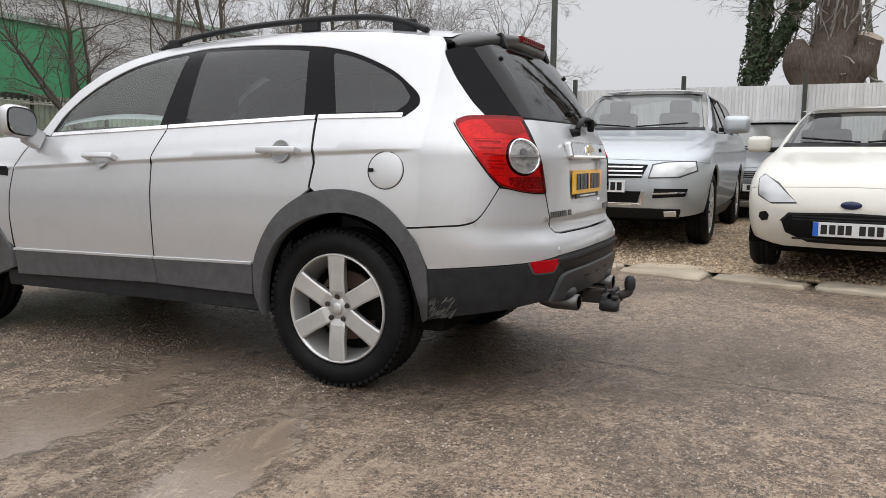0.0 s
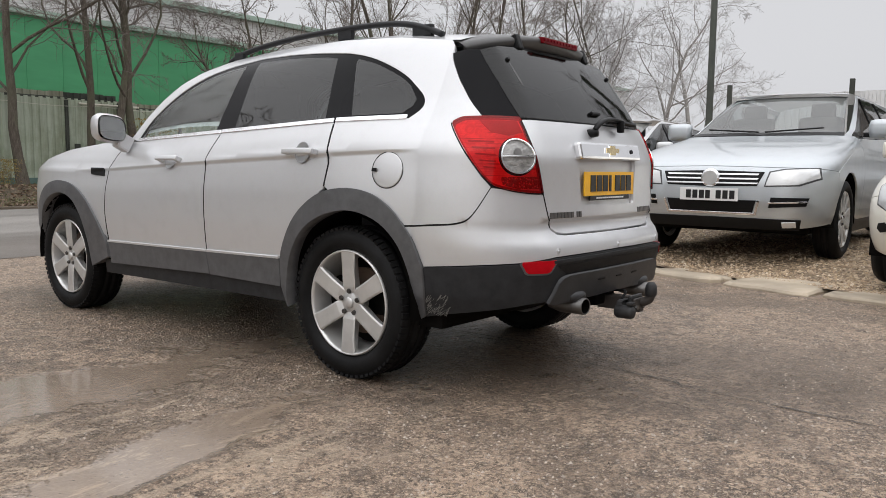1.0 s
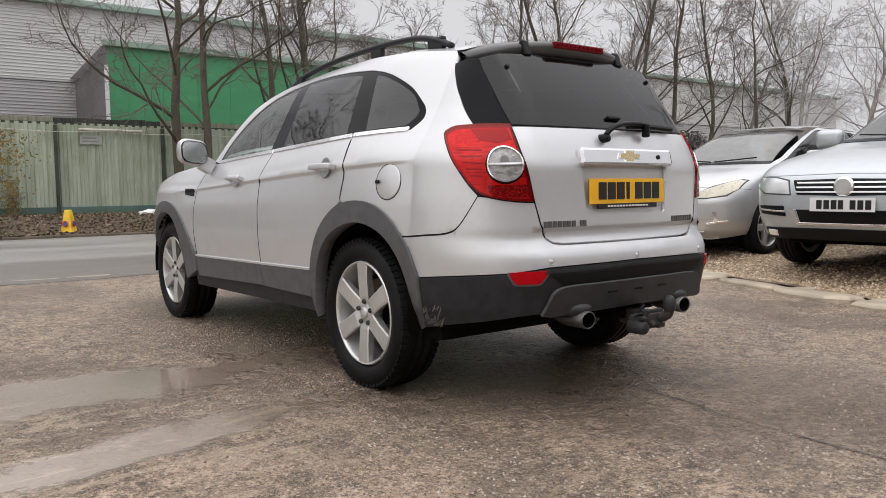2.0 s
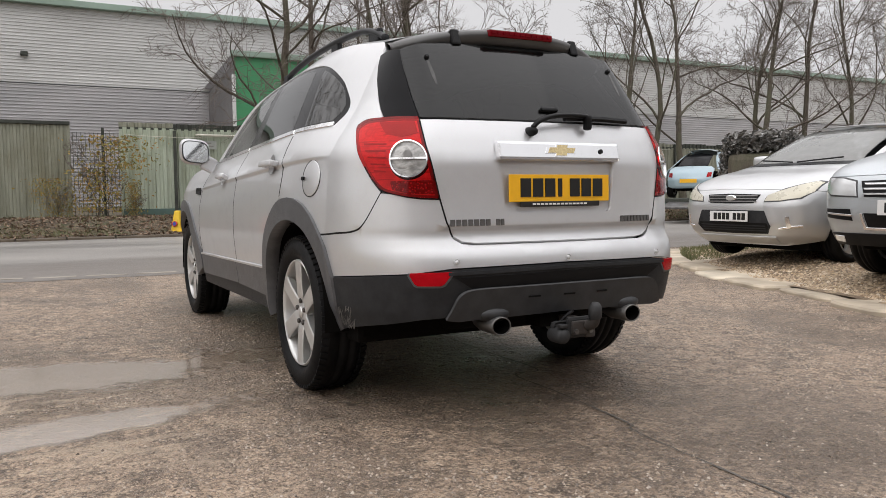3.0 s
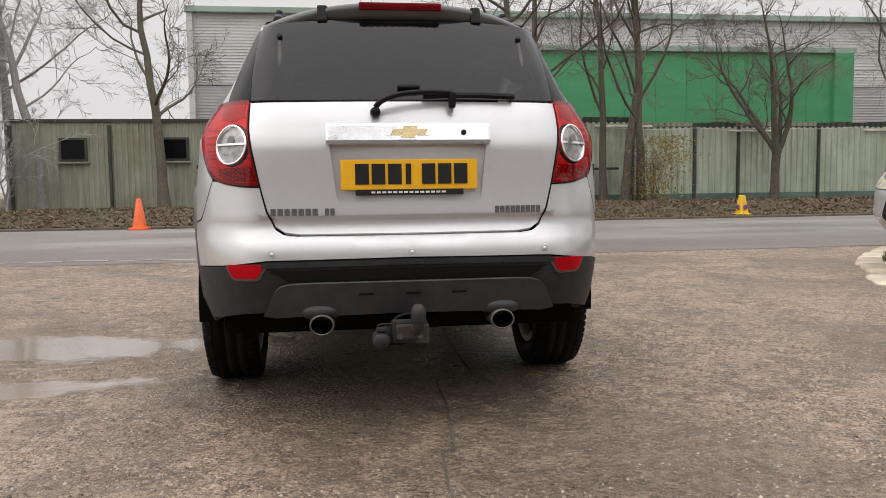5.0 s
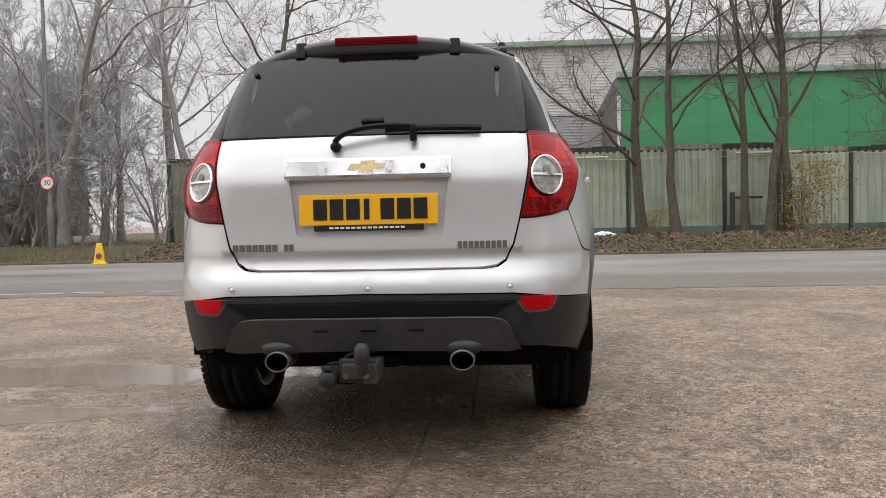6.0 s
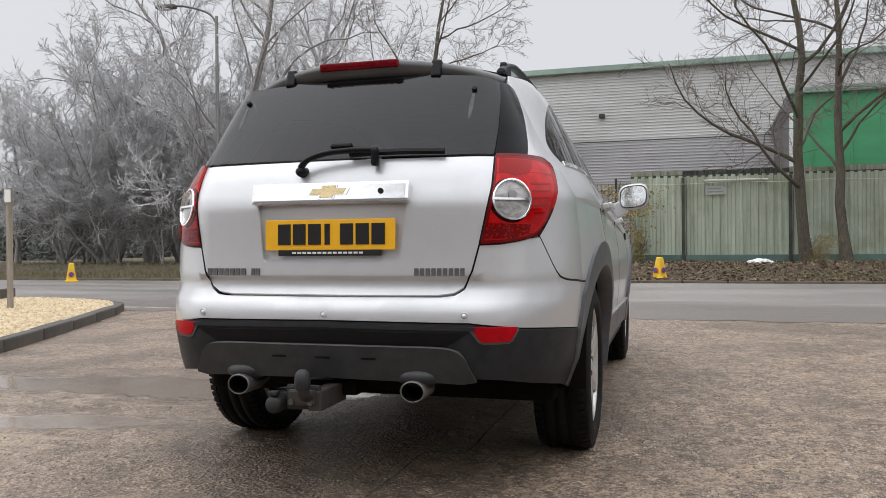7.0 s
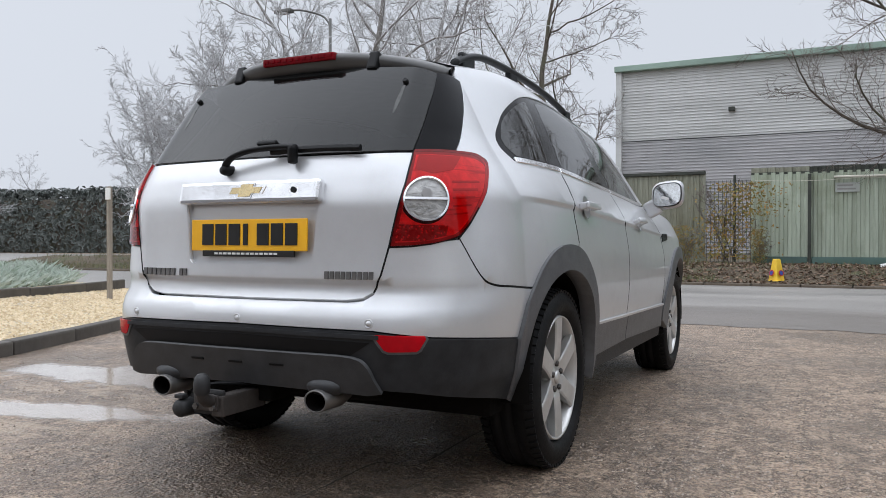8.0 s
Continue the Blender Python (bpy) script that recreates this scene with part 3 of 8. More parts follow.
def warehouse():
    top = thing("warehouse", "long grey ribbed metal warehouse with a green clad dock block", "building")
    part("core", box((BUILD_X0 + BUILD_X1) / 2, BUILD_Y + 15.2, BUILD_TOP / 2, BUILD_X1 - BUILD_X0 - 0.1, 30, BUILD_TOP - 0.2), GREY_CLAD_LOW, top)
    ribbed_wall("lower_cladding", BUILD_X0, BUILD_X1, 0, 6.2, BUILD_Y, 0.155, 0.022, GREY_CLAD_LOW, top)
    ribbed_wall("upper_cladding", BUILD_X0, BUILD_X1, 6.25, BUILD_TOP, BUILD_Y - 0.03, 0.155, 0.022, GREY_CLAD, top)
    part("eaves_trim", box((BUILD_X0 + BUILD_X1) / 2, BUILD_Y - 0.15, BUILD_TOP + 0.1, BUILD_X1 - BUILD_X0 + 0.4, 0.5, 0.3, 0.03), GREEN_TRIM, top, "pale green eaves flashing")
    part("corner_trim", box(BUILD_X0, BUILD_Y - 0.08, BUILD_TOP / 2, 0.3, 0.3, BUILD_TOP, 0.02), GREY_CLAD, top)
    part("wall_lamp", box(-2.0, BUILD_Y - 0.2, 7.55, 0.3, 0.3, 0.2, 0.03), POST_DARK, top, "small dark wall lamp")
    # the green block stands forward of the wall under a sloping roof
    gx0, gx1, gy, gz = 6.3, 24.8, 32.0, 7.1
    front = part("green_front", box((gx0 + gx1) / 2, gy, gz / 2, gx1 - gx0, 0.12, gz), GREEN_CLAD, top, "plain green clad wall")
    for i in range(12):
        x = gx0 + 0.8 + i * (gx1 - gx0 - 1.6) / 11
        part("seam", box(x, gy - 0.07, gz / 2, 0.05, 0.03, gz), GREEN_CLAD, front)
    part("front_cap", box((gx0 + gx1) / 2, gy - 0.05, gz + 0.12, gx1 - gx0 + 0.3, 0.4, 0.26, 0.03), GREEN_TRIM, top)
    part("edge_strip", box(gx0 - 0.05, gy - 0.03, gz / 2 - 0.4, 0.14, 0.16, gz - 0.8, 0.01), WHITE_METAL, top, "white corner strip")
    part("end_column", box(gx1 - 0.5, gy - 0.16, gz / 2, 1.0, 0.24, gz, 0.02), GREEN_CLAD, top)
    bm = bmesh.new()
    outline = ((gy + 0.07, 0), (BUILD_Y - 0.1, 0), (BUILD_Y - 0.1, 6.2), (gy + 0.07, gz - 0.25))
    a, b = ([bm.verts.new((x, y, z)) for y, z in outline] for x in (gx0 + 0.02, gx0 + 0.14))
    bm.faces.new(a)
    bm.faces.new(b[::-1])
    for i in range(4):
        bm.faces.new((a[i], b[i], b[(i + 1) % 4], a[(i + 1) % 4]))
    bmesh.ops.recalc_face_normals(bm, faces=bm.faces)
    part("dock_side", bm, DOCK_SHADE, top, "side of the dock block with its shade painted dark")
    bm = bmesh.new()
    a = [bm.verts.new(p) for p in ((gx0 - 0.2, gy, gz), (gx1 + 0.2, gy, gz), (gx1 + 0.2, BUILD_Y, 6.4), (gx0 - 0.2, BUILD_Y, 6.4))]
    bm.faces.new(a)
    bmesh.ops.solidify(bm, geom=bm.faces[:], thickness=0.2)
    part("dock_roof", bm, GREY_CLAD_LOW, top)
    return top


warehouse()


def white_hoarding():
    top = thing("white_hoarding", "white profiled metal fence with dark posts behind the parked cars", "fence", kind="structure")
    ys = (2.68, 0.51, -1.65, -3.85, -6.0, -8.2, -10.4)
    for i, (a, b) in enumerate(zip(ys, ys[1:])):
        s = part("profiled_sheet", wave_sheet(a - b, 2.3, 0.13, 0.03, 0.0, i), WHITE_FENCE, top)
        s.matrix_basis = pose(12.35, a, 0.14, 0, 0, -90)
    for y in ys:
        part("post", box(12.2, y, 1.4, 0.08, 0.08, 2.5, 0.006), POST_DARK, top)
    return top


white_hoarding()

def rear_wall():
    """A plain ribbed wall that closes the yard behind; unseen, added to block low light."""
    top = thing("wall_south", "unseen plain grey sheeted wall added to block low light", "wall", kind="structure")
    for i in range(6):
        s = part("wall_sheet", wave_sheet(6.0, 5.4, 0.25, 0.04, 0.0, i + 80), GREY_CLAD_LOW, top)
        s.matrix_basis = pose(-14.0 + 6.0 * (i + 1), -11.5, 0, 0, 0, 180)
    part("wall_cap", box(4.0, -11.45, 5.45, 36.2, 0.3, 0.12, 0.02), GREY_CLAD, top)
    return top


rear_wall()

# ---- car bodies: a skin given by its width and end profile, cut into panels ----
from mathutils.geometry import delaunay_2d_cdt


class Skin:
    """Half of a car's skin (x > 0). The end at -y is rounded in plan; u runs along the side (u = y) and round the corner to the middle."""

    def __init__(self, width, end, xp, reach, n, bow, lift=None, nose=(2.4, 3.75), nose_in=0.42, taper=None, arc=0.55, fixed=None):
        self.width, self.end, self.xp, self.reach, self.n, self.bow = width, end, xp, reach, n, bow
        self.creases = []
        self.lift, self.nose, self.nose_in, self.taper, self.arc, self.fixed = lift, nose, nose_in, taper, arc, fixed

    def pivot(self, z):
        return self.fixed if self.fixed is not None else self.back(self.xp, z) + self.reach

    def half(self, y, z):
        zz = z
        if self.lift:
            zz = z - eased(self.lift, y) * min(1, max(0, (z - 0.72) / 0.25))
        w = eased(self.width, zz)
        a, b = self.nose
        if y > a:
            w *= 1 - min(1, (y - a) / (b - a)) ** 2.6 * self.nose_in
        return w - (self.taper(y, z) if self.taper else 0)

    def back(self, x, z):
        return eased(self.end, z) + self.bow * x * x

    def at(self, u, z):
        yp = self.pivot(z)
        if u >= yp:
            return Vector((self.half(u, z), u, z))
        corner = yp - self.arc * math.pi / 2
        if u <= corner:
            x = self.xp - (corner - u)
            return Vector((x, self.back(x, z), z))
        f = (yp - u) / self.arc
        a, b = self.half(yp, z) - self.xp, yp - self.back(self.xp, z)
        c, s = math.cos(f), math.sin(f)
        r = ((abs(c) / a) ** self.n + (abs(s) / b) ** self.n) ** (-1 / self.n)
        return Vector((self.xp + r * c, yp - r * s, z))

    def middle(self, z):
        return self.pivot(z) - self.arc * math.pi / 2 - self.xp

    def across(self, x, z):
        """u of the place on the end that lies x from the middle."""
        if x <= self.xp:
            return self.middle(z) + x
        yp = self.pivot(z)
        lo, hi = yp - self.arc * math.pi / 2, yp
        for _ in range(24):
            mid = (lo + hi) / 2
            if self.at(mid, z).x < x:
                lo = mid
            else:
                hi = mid
        return lo

    def normal(self, u, z):
        e = 0.003
        a = self.at(u + e, z) - self.at(u - e, z)
        b = self.at(u, z + e) - self.at(u, z - e)
        n = a.cross(b)
        if n.length < 1e-9:
            return Vector((1, 0, 0))
        n.normalize()
        return n


def inside(px, py, loop):
    """Which of many points lie in a polygon."""
    ax, ay = np.array(loop).T
    bx, by = np.roll(ax, -1), np.roll(ay, -1)
    px, py = np.asarray(px)[:, None], np.asarray(py)[:, None]
    cross = (ay > py) != (by > py)
    with np.errstate(divide="ignore", invalid="ignore"):
        xi = ax + (py - ay) * (bx - ax) / (by - ay)
    return (np.sum(cross & (px < xi), axis=1) % 2) == 1


def near_edge(px, py, loop):
    a = np.array(loop)
    b = np.roll(a, -1, axis=0)
    p = np.stack([px, py], 1)[:, None]
    d = b - a
    t = np.clip(((p - a) * d).sum(-1) / np.maximum((d * d).sum(-1), 1e-12), 0, 1)
    return np.linalg.norm(p - (a + t[..., None] * d), axis=-1).min(1)


def fine_loop(loop, step):
    out = []
    for a, b in zip(loop, loop[1:] + loop[:1]):
        n = max(1, math.ceil(math.dist(a, b) / step))
        out += [(a[0] + (b[0] - a[0]) * k / n, a[1] + (b[1] - a[1]) * k / n) for k in range(n)]
    return out


def ring_loop(u, z, r, steps=28, squash=1.0):
    return [(u + r * math.cos(2 * math.pi * i / steps), z + squash * r * math.sin(2 * math.pi * i / steps)) for i in range(steps)]


def panel_data(skin, loop, holes=(), step=0.035, depth=0.018, out=0.0, both=False, side=1, middle=None):
    """Vertices, faces and normals of a panel of the skin inside a loop of (u, z). both: mirrored to the other half and joined."""
    loop = fine_loop(list(loop), step)
    if both:
        loop = [(skin.middle(z), z) if abs(u - skin.middle(z)) < 0.028 else (u, z) for u, z in loop]
    holes = [fine_loop(list(h), step) for h in holes]
    us, zs = np.array(loop).T
    gu, gz = np.meshgrid(np.arange(us.min() + step / 2, us.max(), step), np.arange(zs.min() + step / 2, zs.max(), step))
    gu, gz = gu.ravel(), gz.ravel()
    keep = inside(gu, gz, loop) & (near_edge(gu, gz, loop) > step * 0.45)
    for h in holes:
        keep &= ~inside(gu, gz, h) & (near_edge(gu, gz, h) > step * 0.45)
    if len(skin.creases):
        near = np.array(skin.creases)
        for k in np.nonzero(keep)[0]:
            keep[k] = np.min(np.abs(near[:, 0] - gu[k]) * 0.5 + np.abs(near[:, 1] - gz[k])) > 0.016
    pts = list(loop)
    edges = [(i, (i + 1) % len(loop)) for i in range(len(loop))]
    for h in holes:
        k = len(pts)
        pts += h
        edges += [(k + i, k + (i + 1) % len(h)) for i in range(len(h))]
    pts += list(zip(gu[keep].tolist(), gz[keep].tolist()))
    if len(skin.creases):
        cu, cz = np.array(skin.creases).T
        near = inside(cu, cz, loop) & (near_edge(cu, cz, loop) > 0.004)
        for h in holes:
            near &= ~inside(cu, cz, h) & (near_edge(cu, cz, h) > 0.004)
        pts += list(zip(cu[near].tolist(), cz[near].tolist()))
    vs, _, fs, *_ = delaunay_2d_cdt([Vector(p) for p in pts], edges, [], 0, 1e-6)
    cu = np.array([sum(vs[i].x for i in f) / 3 for f in fs])
    cz = np.array([sum(vs[i].y for i in f) / 3 for f in fs])
    ok = inside(cu, cz, loop)
    for h in holes:
        ok &= ~inside(cu, cz, h)
    faces = [tuple(f) for f, k in zip(fs, ok) if k]
    used = sorted({i for f in faces for i in f})
    index = {v: i for i, v in enumerate(used)}
    faces = [tuple(index[i] for i in f) for f in faces]
    places, normals = [], []
    for i in used:
        u, z = vs[i]
        n = skin.normal(u, z)
        p = skin.at(u, z) + n * out
        if both and abs(p.x) < 2e-3:
            p.x, n.x = 0.0, 0.0
            n.normalize()
        places.append(p)
        normals.append(n)
    # faces follow the normals
    a, b, c = faces[len(faces) // 2]
    if (places[b] - places[a]).cross(places[c] - places[a]).dot(normals[a]) < 0:
        faces = [f[::-1] for f in faces]
    # the returned edge
    seen = {}
    for f in faces:
        for i, j in zip(f, f[1:] + f[:1]):
            seen[(i, j)] = True
    rim = [(i, j) for i, j in seen if (j, i) not in seen]
    for i, j in rim:
        if both and abs(places[i].x) < 1e-6 and abs(places[j].x) < 1e-6:
            continue
        d = (places[j] - places[i])
        if d.length < 1e-6:
            continue
        na, nb = normals[i], normals[j]
        o = d.cross(na).normalized()
        k = len(places)
        places += [places[i], places[j], places[j] - nb * depth, places[i] - na * depth]
        normals += [(o + na).normalized(), (o + nb).normalized(), o, o]
        faces.append((k + 1, k, k + 3, k + 2))
    if both or side < 0:
        flip = [Vector((-p.x, p.y, p.z)) for p in places]
        fn = [Vector((-n.x, n.y, n.z)) for n in normals]
        ff = [f[::-1] for f in faces]
        if both:
            k = len(places)
            merge = {i: i for i in range(k) if abs(places[i].x) < 1e-6}
            remap, extra = {}, 0
            for i in range(k):
                if i in merge and i < len(used):
                    remap[i] = i
                else:
                    remap[i] = k + extra
                    extra += 1
            new_p = [flip[i] for i in range(k) if remap[i] >= k]
            new_n = [fn[i] for i in range(k) if remap[i] >= k]
            places, normals = places + new_p, normals + new_n
            faces = faces + [tuple(remap[i] for i in f) for f in ff]
        else:
            places, normals, faces = flip, fn, ff
    return places, faces, normals


def panel(name, skin, loop, material, parent, label="", **how):
    p, f, n = panel_data(skin, loop, **how)
    return part(name, mesh_of(name, p, f, material, True, n), material, parent, label)


def two_sides(name, skin, loop, material, parents, label="", **how):
    """The same panel on both sides; parents is one thing or a pair (right, left)."""
    pair = parents if isinstance(parents, tuple) else (parents, parents)
    return tuple(panel(name, skin, loop, material, pr, label, side=s, **how) for s, pr in zip((1, -1), pair))


def top_data(skin, y0, y1, edge, crest, rows=24, cols=24, power=2.3, drop=0.0):
    """A roof, bonnet or screen between the two edge lines; edge and crest give z for y."""
    verts, faces = [], []
    for j in range(rows + 1):
        y = y0 + (y1 - y0) * j / rows
        ze, zc = eased(edge, y), eased(crest, y)
        xe = skin.half(y, ze)
        for i in range(cols + 1):
            s = -1 + 2 * i / cols
            verts.append((xe * s, y, zc - (zc - ze) * abs(s) ** power - drop))
    for j in range(rows):
        for i in range(cols):
            a = j * (cols + 1) + i
            faces.append((a, a + 1, a + cols + 2, a + cols + 1) if y1 > y0 else (a, a + cols + 1, a + cols + 2, a + 1))
    return verts, faces


def on_skin(skin, u, z, side, out=0.0):
    """A pose on the skin: x along u forward, y up, z out of it."""
    p, n = skin.at(u, z), skin.normal(u, z)
    t = (skin.at(u + 0.01, z) - skin.at(u - 0.01, z)).normalized()
    if side < 0:
        p, n, t = (Vector((-v.x, v.y, v.z)) for v in (p, n, t))
    up = n.cross(t).normalized()
    if up.z < 0:
        up = -up
        t = -t
    m = Matrix((t, up, t.cross(up))).transposed().to_4x4()
    if (t.cross(up)).dot(n) < 0:
        m = Matrix((-t, up, (-t).cross(up))).transposed().to_4x4()
    return Matrix.Translation(p + n * out) @ m


def arch_shell(parent, x, y, z, r, inner, material):
    """The upper half of a wheel house, from x inwards."""
    bm = bmesh.new()
    rows = []
    for i in range(21):
        t = radians(-8 + 196 * i / 20)
        rows.append([bm.verts.new((q, y + r * math.cos(t), z + r * math.sin(t))) for q in (x, inner)])
    for a, b in zip(rows, rows[1:]):
        bm.faces.new((a[0], b[0], b[1], a[1]))
    return part("arch_liner", bm, material, parent, smooth=True)


def wheel(parent, x, y, r, width, rim_r, spokes, side, rim_mat, z=None, bolts=5, lugs=0):
    """Tyre with tread blocks, spoked rim, hub, nuts and brake disc; side is +1 or -1."""
    top = new("wheel")
    top.parent = parent
    top.empty_display_size = 0.1
    top.matrix_basis = Matrix.Translation((x, y, z if z is not None else r)) @ (Matrix() if side > 0 else Matrix.Rotation(math.pi, 4, "Z"))
    w = width / 2
    side_r = rim_r + 0.012
    prof = [(side_r, w - 0.03), (side_r + 0.02, w - 0.004), (side_r + 0.05, w + 0.004), (r - 0.035, w - 0.004), (r - 0.012, w - 0.018), (r - 0.002, w - 0.04)]
    tread = []
    for k in range(4):
        c = w - 0.045 - k * (2 * w - 0.09) / 3
        if k:
            tread += [(r, c + 0.008), (r - 0.008, c + 0.005), (r - 0.008, c - 0.005), (r, c - 0.008)]
        else:
            tread += [(r, c)]
    prof += tread[:-2] + [(r - 0.002, -w + 0.04), (r - 0.012, -w + 0.018), (r - 0.035, -w + 0.004), (side_r + 0.03, -w), (side_r, -w + 0.03)]
    tyre = part("tyre", spun(prof, 72), RUBBER, top, smooth=True)
    if lugs:
        bm = bmesh.new()
        for k in range(lugs):
            t = 2 * math.pi * k / lugs
            for e, shift in ((1, 0.0), (-1, 0.5)):
                a = t + shift * 2 * math.pi / lugs
                m = Matrix.Rotation(a, 4, "X") @ Matrix.Translation((e * (w - 0.028), 0, r - 0.007)) @ Matrix.Rotation(e * 0.30, 4, "Y")
                box(0, 0, 0, 0.034, 2 * math.pi * r / lugs * 0.66, 0.014, 0, bm, m)
        tagged(part("tread", bm, RUBBER, tyre), kind="stuff")
    rim = part("rim", spun([(rim_r + 0.012, w - 0.026), (rim_r + 0.008, w - 0.014), (rim_r + 0.002, w - 0.015), (rim_r - 0.004, w - 0.03), (rim_r - 0.028, w - 0.12), (rim_r - 0.03, -w + 0.03), (rim_r + 0.01, -w + 0.02)], 60), rim_mat, top, smooth=True)
    bm = bmesh.new()
    face = w - 0.030
    for k in range(spokes):
        t = 2 * math.pi * (k + 0.5) / spokes
        rings = []
        slim = min(1.0, 6.4 / spokes)
        for rad, half, fx, th in ((0.04, 0.038 * slim, face - 0.006, 0.05), (0.08, 0.041 * slim, face + 0.006, 0.045), (0.15, 0.041 * slim, face + 0.011, 0.04), (0.21, 0.044 * slim, face + 0.013, 0.036), (0.246, 0.047 * slim, face + 0.013, 0.03)):
            scale = rim_r / 0.245
            ring = [(fx - 0.004, -half * scale), (fx, -half * 0.8 * scale), (fx, half * 0.8 * scale), (fx - 0.004, half * scale), (fx - th, half * 0.8 * scale), (fx - th, -half * 0.8 * scale)]
            c, s = math.cos(t), math.sin(t)
            rings.append([bm.verts.new((a, rad * scale * c - b * s, rad * scale * s + b * c)) for a, b in ring])
        for a, b in zip(rings, rings[1:]):
            for i in range(6):
                j = (i + 1) % 6
                bm.faces.new((a[i], a[j], b[j], b[i]))
        bm.faces.new(rings[-1])
    bmesh.ops.recalc_face_normals(bm, faces=bm.faces)
    part("spokes", bm, rim_mat, rim)
    part("hub", spun([(0.0, face + 0.002), (0.022, face + 0.002), (0.032, face - 0.002), (0.075, face - 0.006), (0.082, face - 0.02), (0.07, face - 0.06)], 32), rim_mat, rim, smooth=True)
    part("hub_cap", spun([(0.0, face + 0.010), (0.022, face + 0.009), (0.028, face + 0.004), (0.028, face - 0.004)], 28), ALLOY, rim, smooth=True)
    for k in range(bolts):
        t = 2 * math.pi * (k + 0.25) / bolts
        part("wheel_nut", spun([(0.0, face + 0.009), (0.010, face + 0.009), (0.0125, face + 0.004), (0.0125, face - 0.015)], 8, caps=True, m=Matrix.Translation((0, 0.055 * math.cos(t), 0.055 * math.sin(t)))), NUT, rim)
    part("brake_disc", spun([(0.06, 0.0), (rim_r * 0.66, 0.0), (rim_r * 0.66, -0.025), (0.06, -0.025)], 32), RUST, top)
    part("wheel_back", spun([(0.0, -0.05), (rim_r - 0.03, -0.05), (rim_r - 0.03, -0.06), (0.0, -0.06)], 32), UNDERSIDE, top)
    return top

# ---- the silver sport utility car ----
def lamp_red():
    """Clear red plastic: the tint passes through, gloss by Fresnel."""
    m = Nodes("red_lamp_lens").local()
    m.n.remove(m.bsdf)
    tint, shine, both, edge = (m.n.new(k) for k in ("ShaderNodeBsdfTransparent", "ShaderNodeBsdfGlossy", "ShaderNodeMixShader", "ShaderNodeFresnel"))
    tint.inputs[0].default_value = (0.97, 0.022, 0.030, 1)
    shine.inputs["Roughness"].default_value = 0.03
    edge.inputs["IOR"].default_value = 1.40
    m.l.new(edge.outputs[0], both.inputs[0])
    m.l.new(tint.outputs[0], both.inputs[1])
    m.l.new(shine.outputs[0], both.inputs[2])
    m.l.new(both.outputs[0], m.out.inputs[0])
    return m.mat


def lamp_chamber():
    """The pale reflector shell behind the red plastic, fluted and flecked."""
    m = Nodes("lamp_reflector").local()
    flute = m.noise(3.0, 3, 0.6, stretch=(1.0, 1.0, 26.0), distort=0.4)
    folds = m.noise(22.0, 4, 0.65, distort=0.8)
    c = m.mix(m.ramp(folds, (0.42, 0.0), (0.60, 1.0)), (0.80, 0.80, 0.80), (0.97, 0.97, 0.97))
    c = m.mix(m.ramp(flute, (0.56, 0.0), (0.62, 0.6)), c, (0.40, 0.40, 0.40))
    m.set(c, 0.35, 0.1)
    m.bump(flute, 0.4, 0.01)
    return m.mat


def lamp_cells():
    m = Nodes("lamp_cell_plate").local()
    dots = m.cells(95.0)
    m.set(m.mix(m.ramp(dots, (0.20, 0.0), (0.42, 1.0)), (0.90, 0.90, 0.90), (0.30, 0.30, 0.30)), 0.4)
    m.bump(dots, 0.6, 0.01)
    return m.mat


def lamp_clear(name="clear_lamp", tint=(0.40, 0.395, 0.38)):
    m = Nodes(name).local()
    cut = m.noise(24.0, 4, 0.65, stretch=(1.0, 1.0, 1.8), distort=0.8)
    m.set(m.mix(m.ramp(cut, (0.36, 0.0), (0.60, 1.0)), tuple(v * 0.5 for v in tint), tint), 0.22, 0.45, Coat_Weight=1.0, Coat_Roughness=0.02)
    m.bump(cut, 0.5, 0.01)
    return m.mat


LAMP_SHELL, LAMP_CELLS = lamp_chamber(), lamp_cells()
LAMP_MID = plain("lamp_inner_shell", (0.52, 0.51, 0.51), 0.45)
LAMP_DARK = plain("dark_lamp_housing", (0.30, 0.29, 0.29), 0.5)
LINER = plain("pale_roof_lining", (0.42, 0.41, 0.39), 0.9, grain=200)
TOW_IRON = plain("dark_tow_iron", (0.055, 0.048, 0.044), 0.55, 0.3, grain=50, vary=0.5, relief=0.3)
RED_LENS, CLEAR_LENS = lamp_red(), lamp_clear()
RED_REFLECTOR = plain("red_reflector", (0.42, 0.003, 0.009), 0.22, grain=200, vary=0.2, relief=0.1, Specular_IOR_Level=0.12)
GOLD = plain("pale_gold_emblem", (0.62, 0.50, 0.28), 0.25, 0.9, grain=80)
COVER_GREY = plain("dusty_black_rubber", (0.022, 0.022, 0.023), 0.6, grain=70, vary=0.35, relief=0.2)
DARK_RED = plain("dark_red_lens", (0.16, 0.002, 0.006), 0.25, Specular_IOR_Level=0.15, grain=200, vary=0.3, relief=0.1)
SCUFF = plain("pale_scuff", (0.17, 0.165, 0.155), 0.7)
# faded charcoal plastic, paler still with sky light painted into the colour
FADED_SKYLIT = plain("faded_skylit_plastic", (0.080, 0.081, 0.085), 0.42, grain=220, vary=0.2, relief=0.12)
SKID = plain("satin_grey_plastic", (0.027, 0.028, 0.030), 0.45, grain=220, vary=0.25, relief=0.15)
# body silver darkened to paint in the shade inside the handle cups
CUP_SHADE = car_paint("silver_cup_shade", (0.40, 0.41, 0.42))
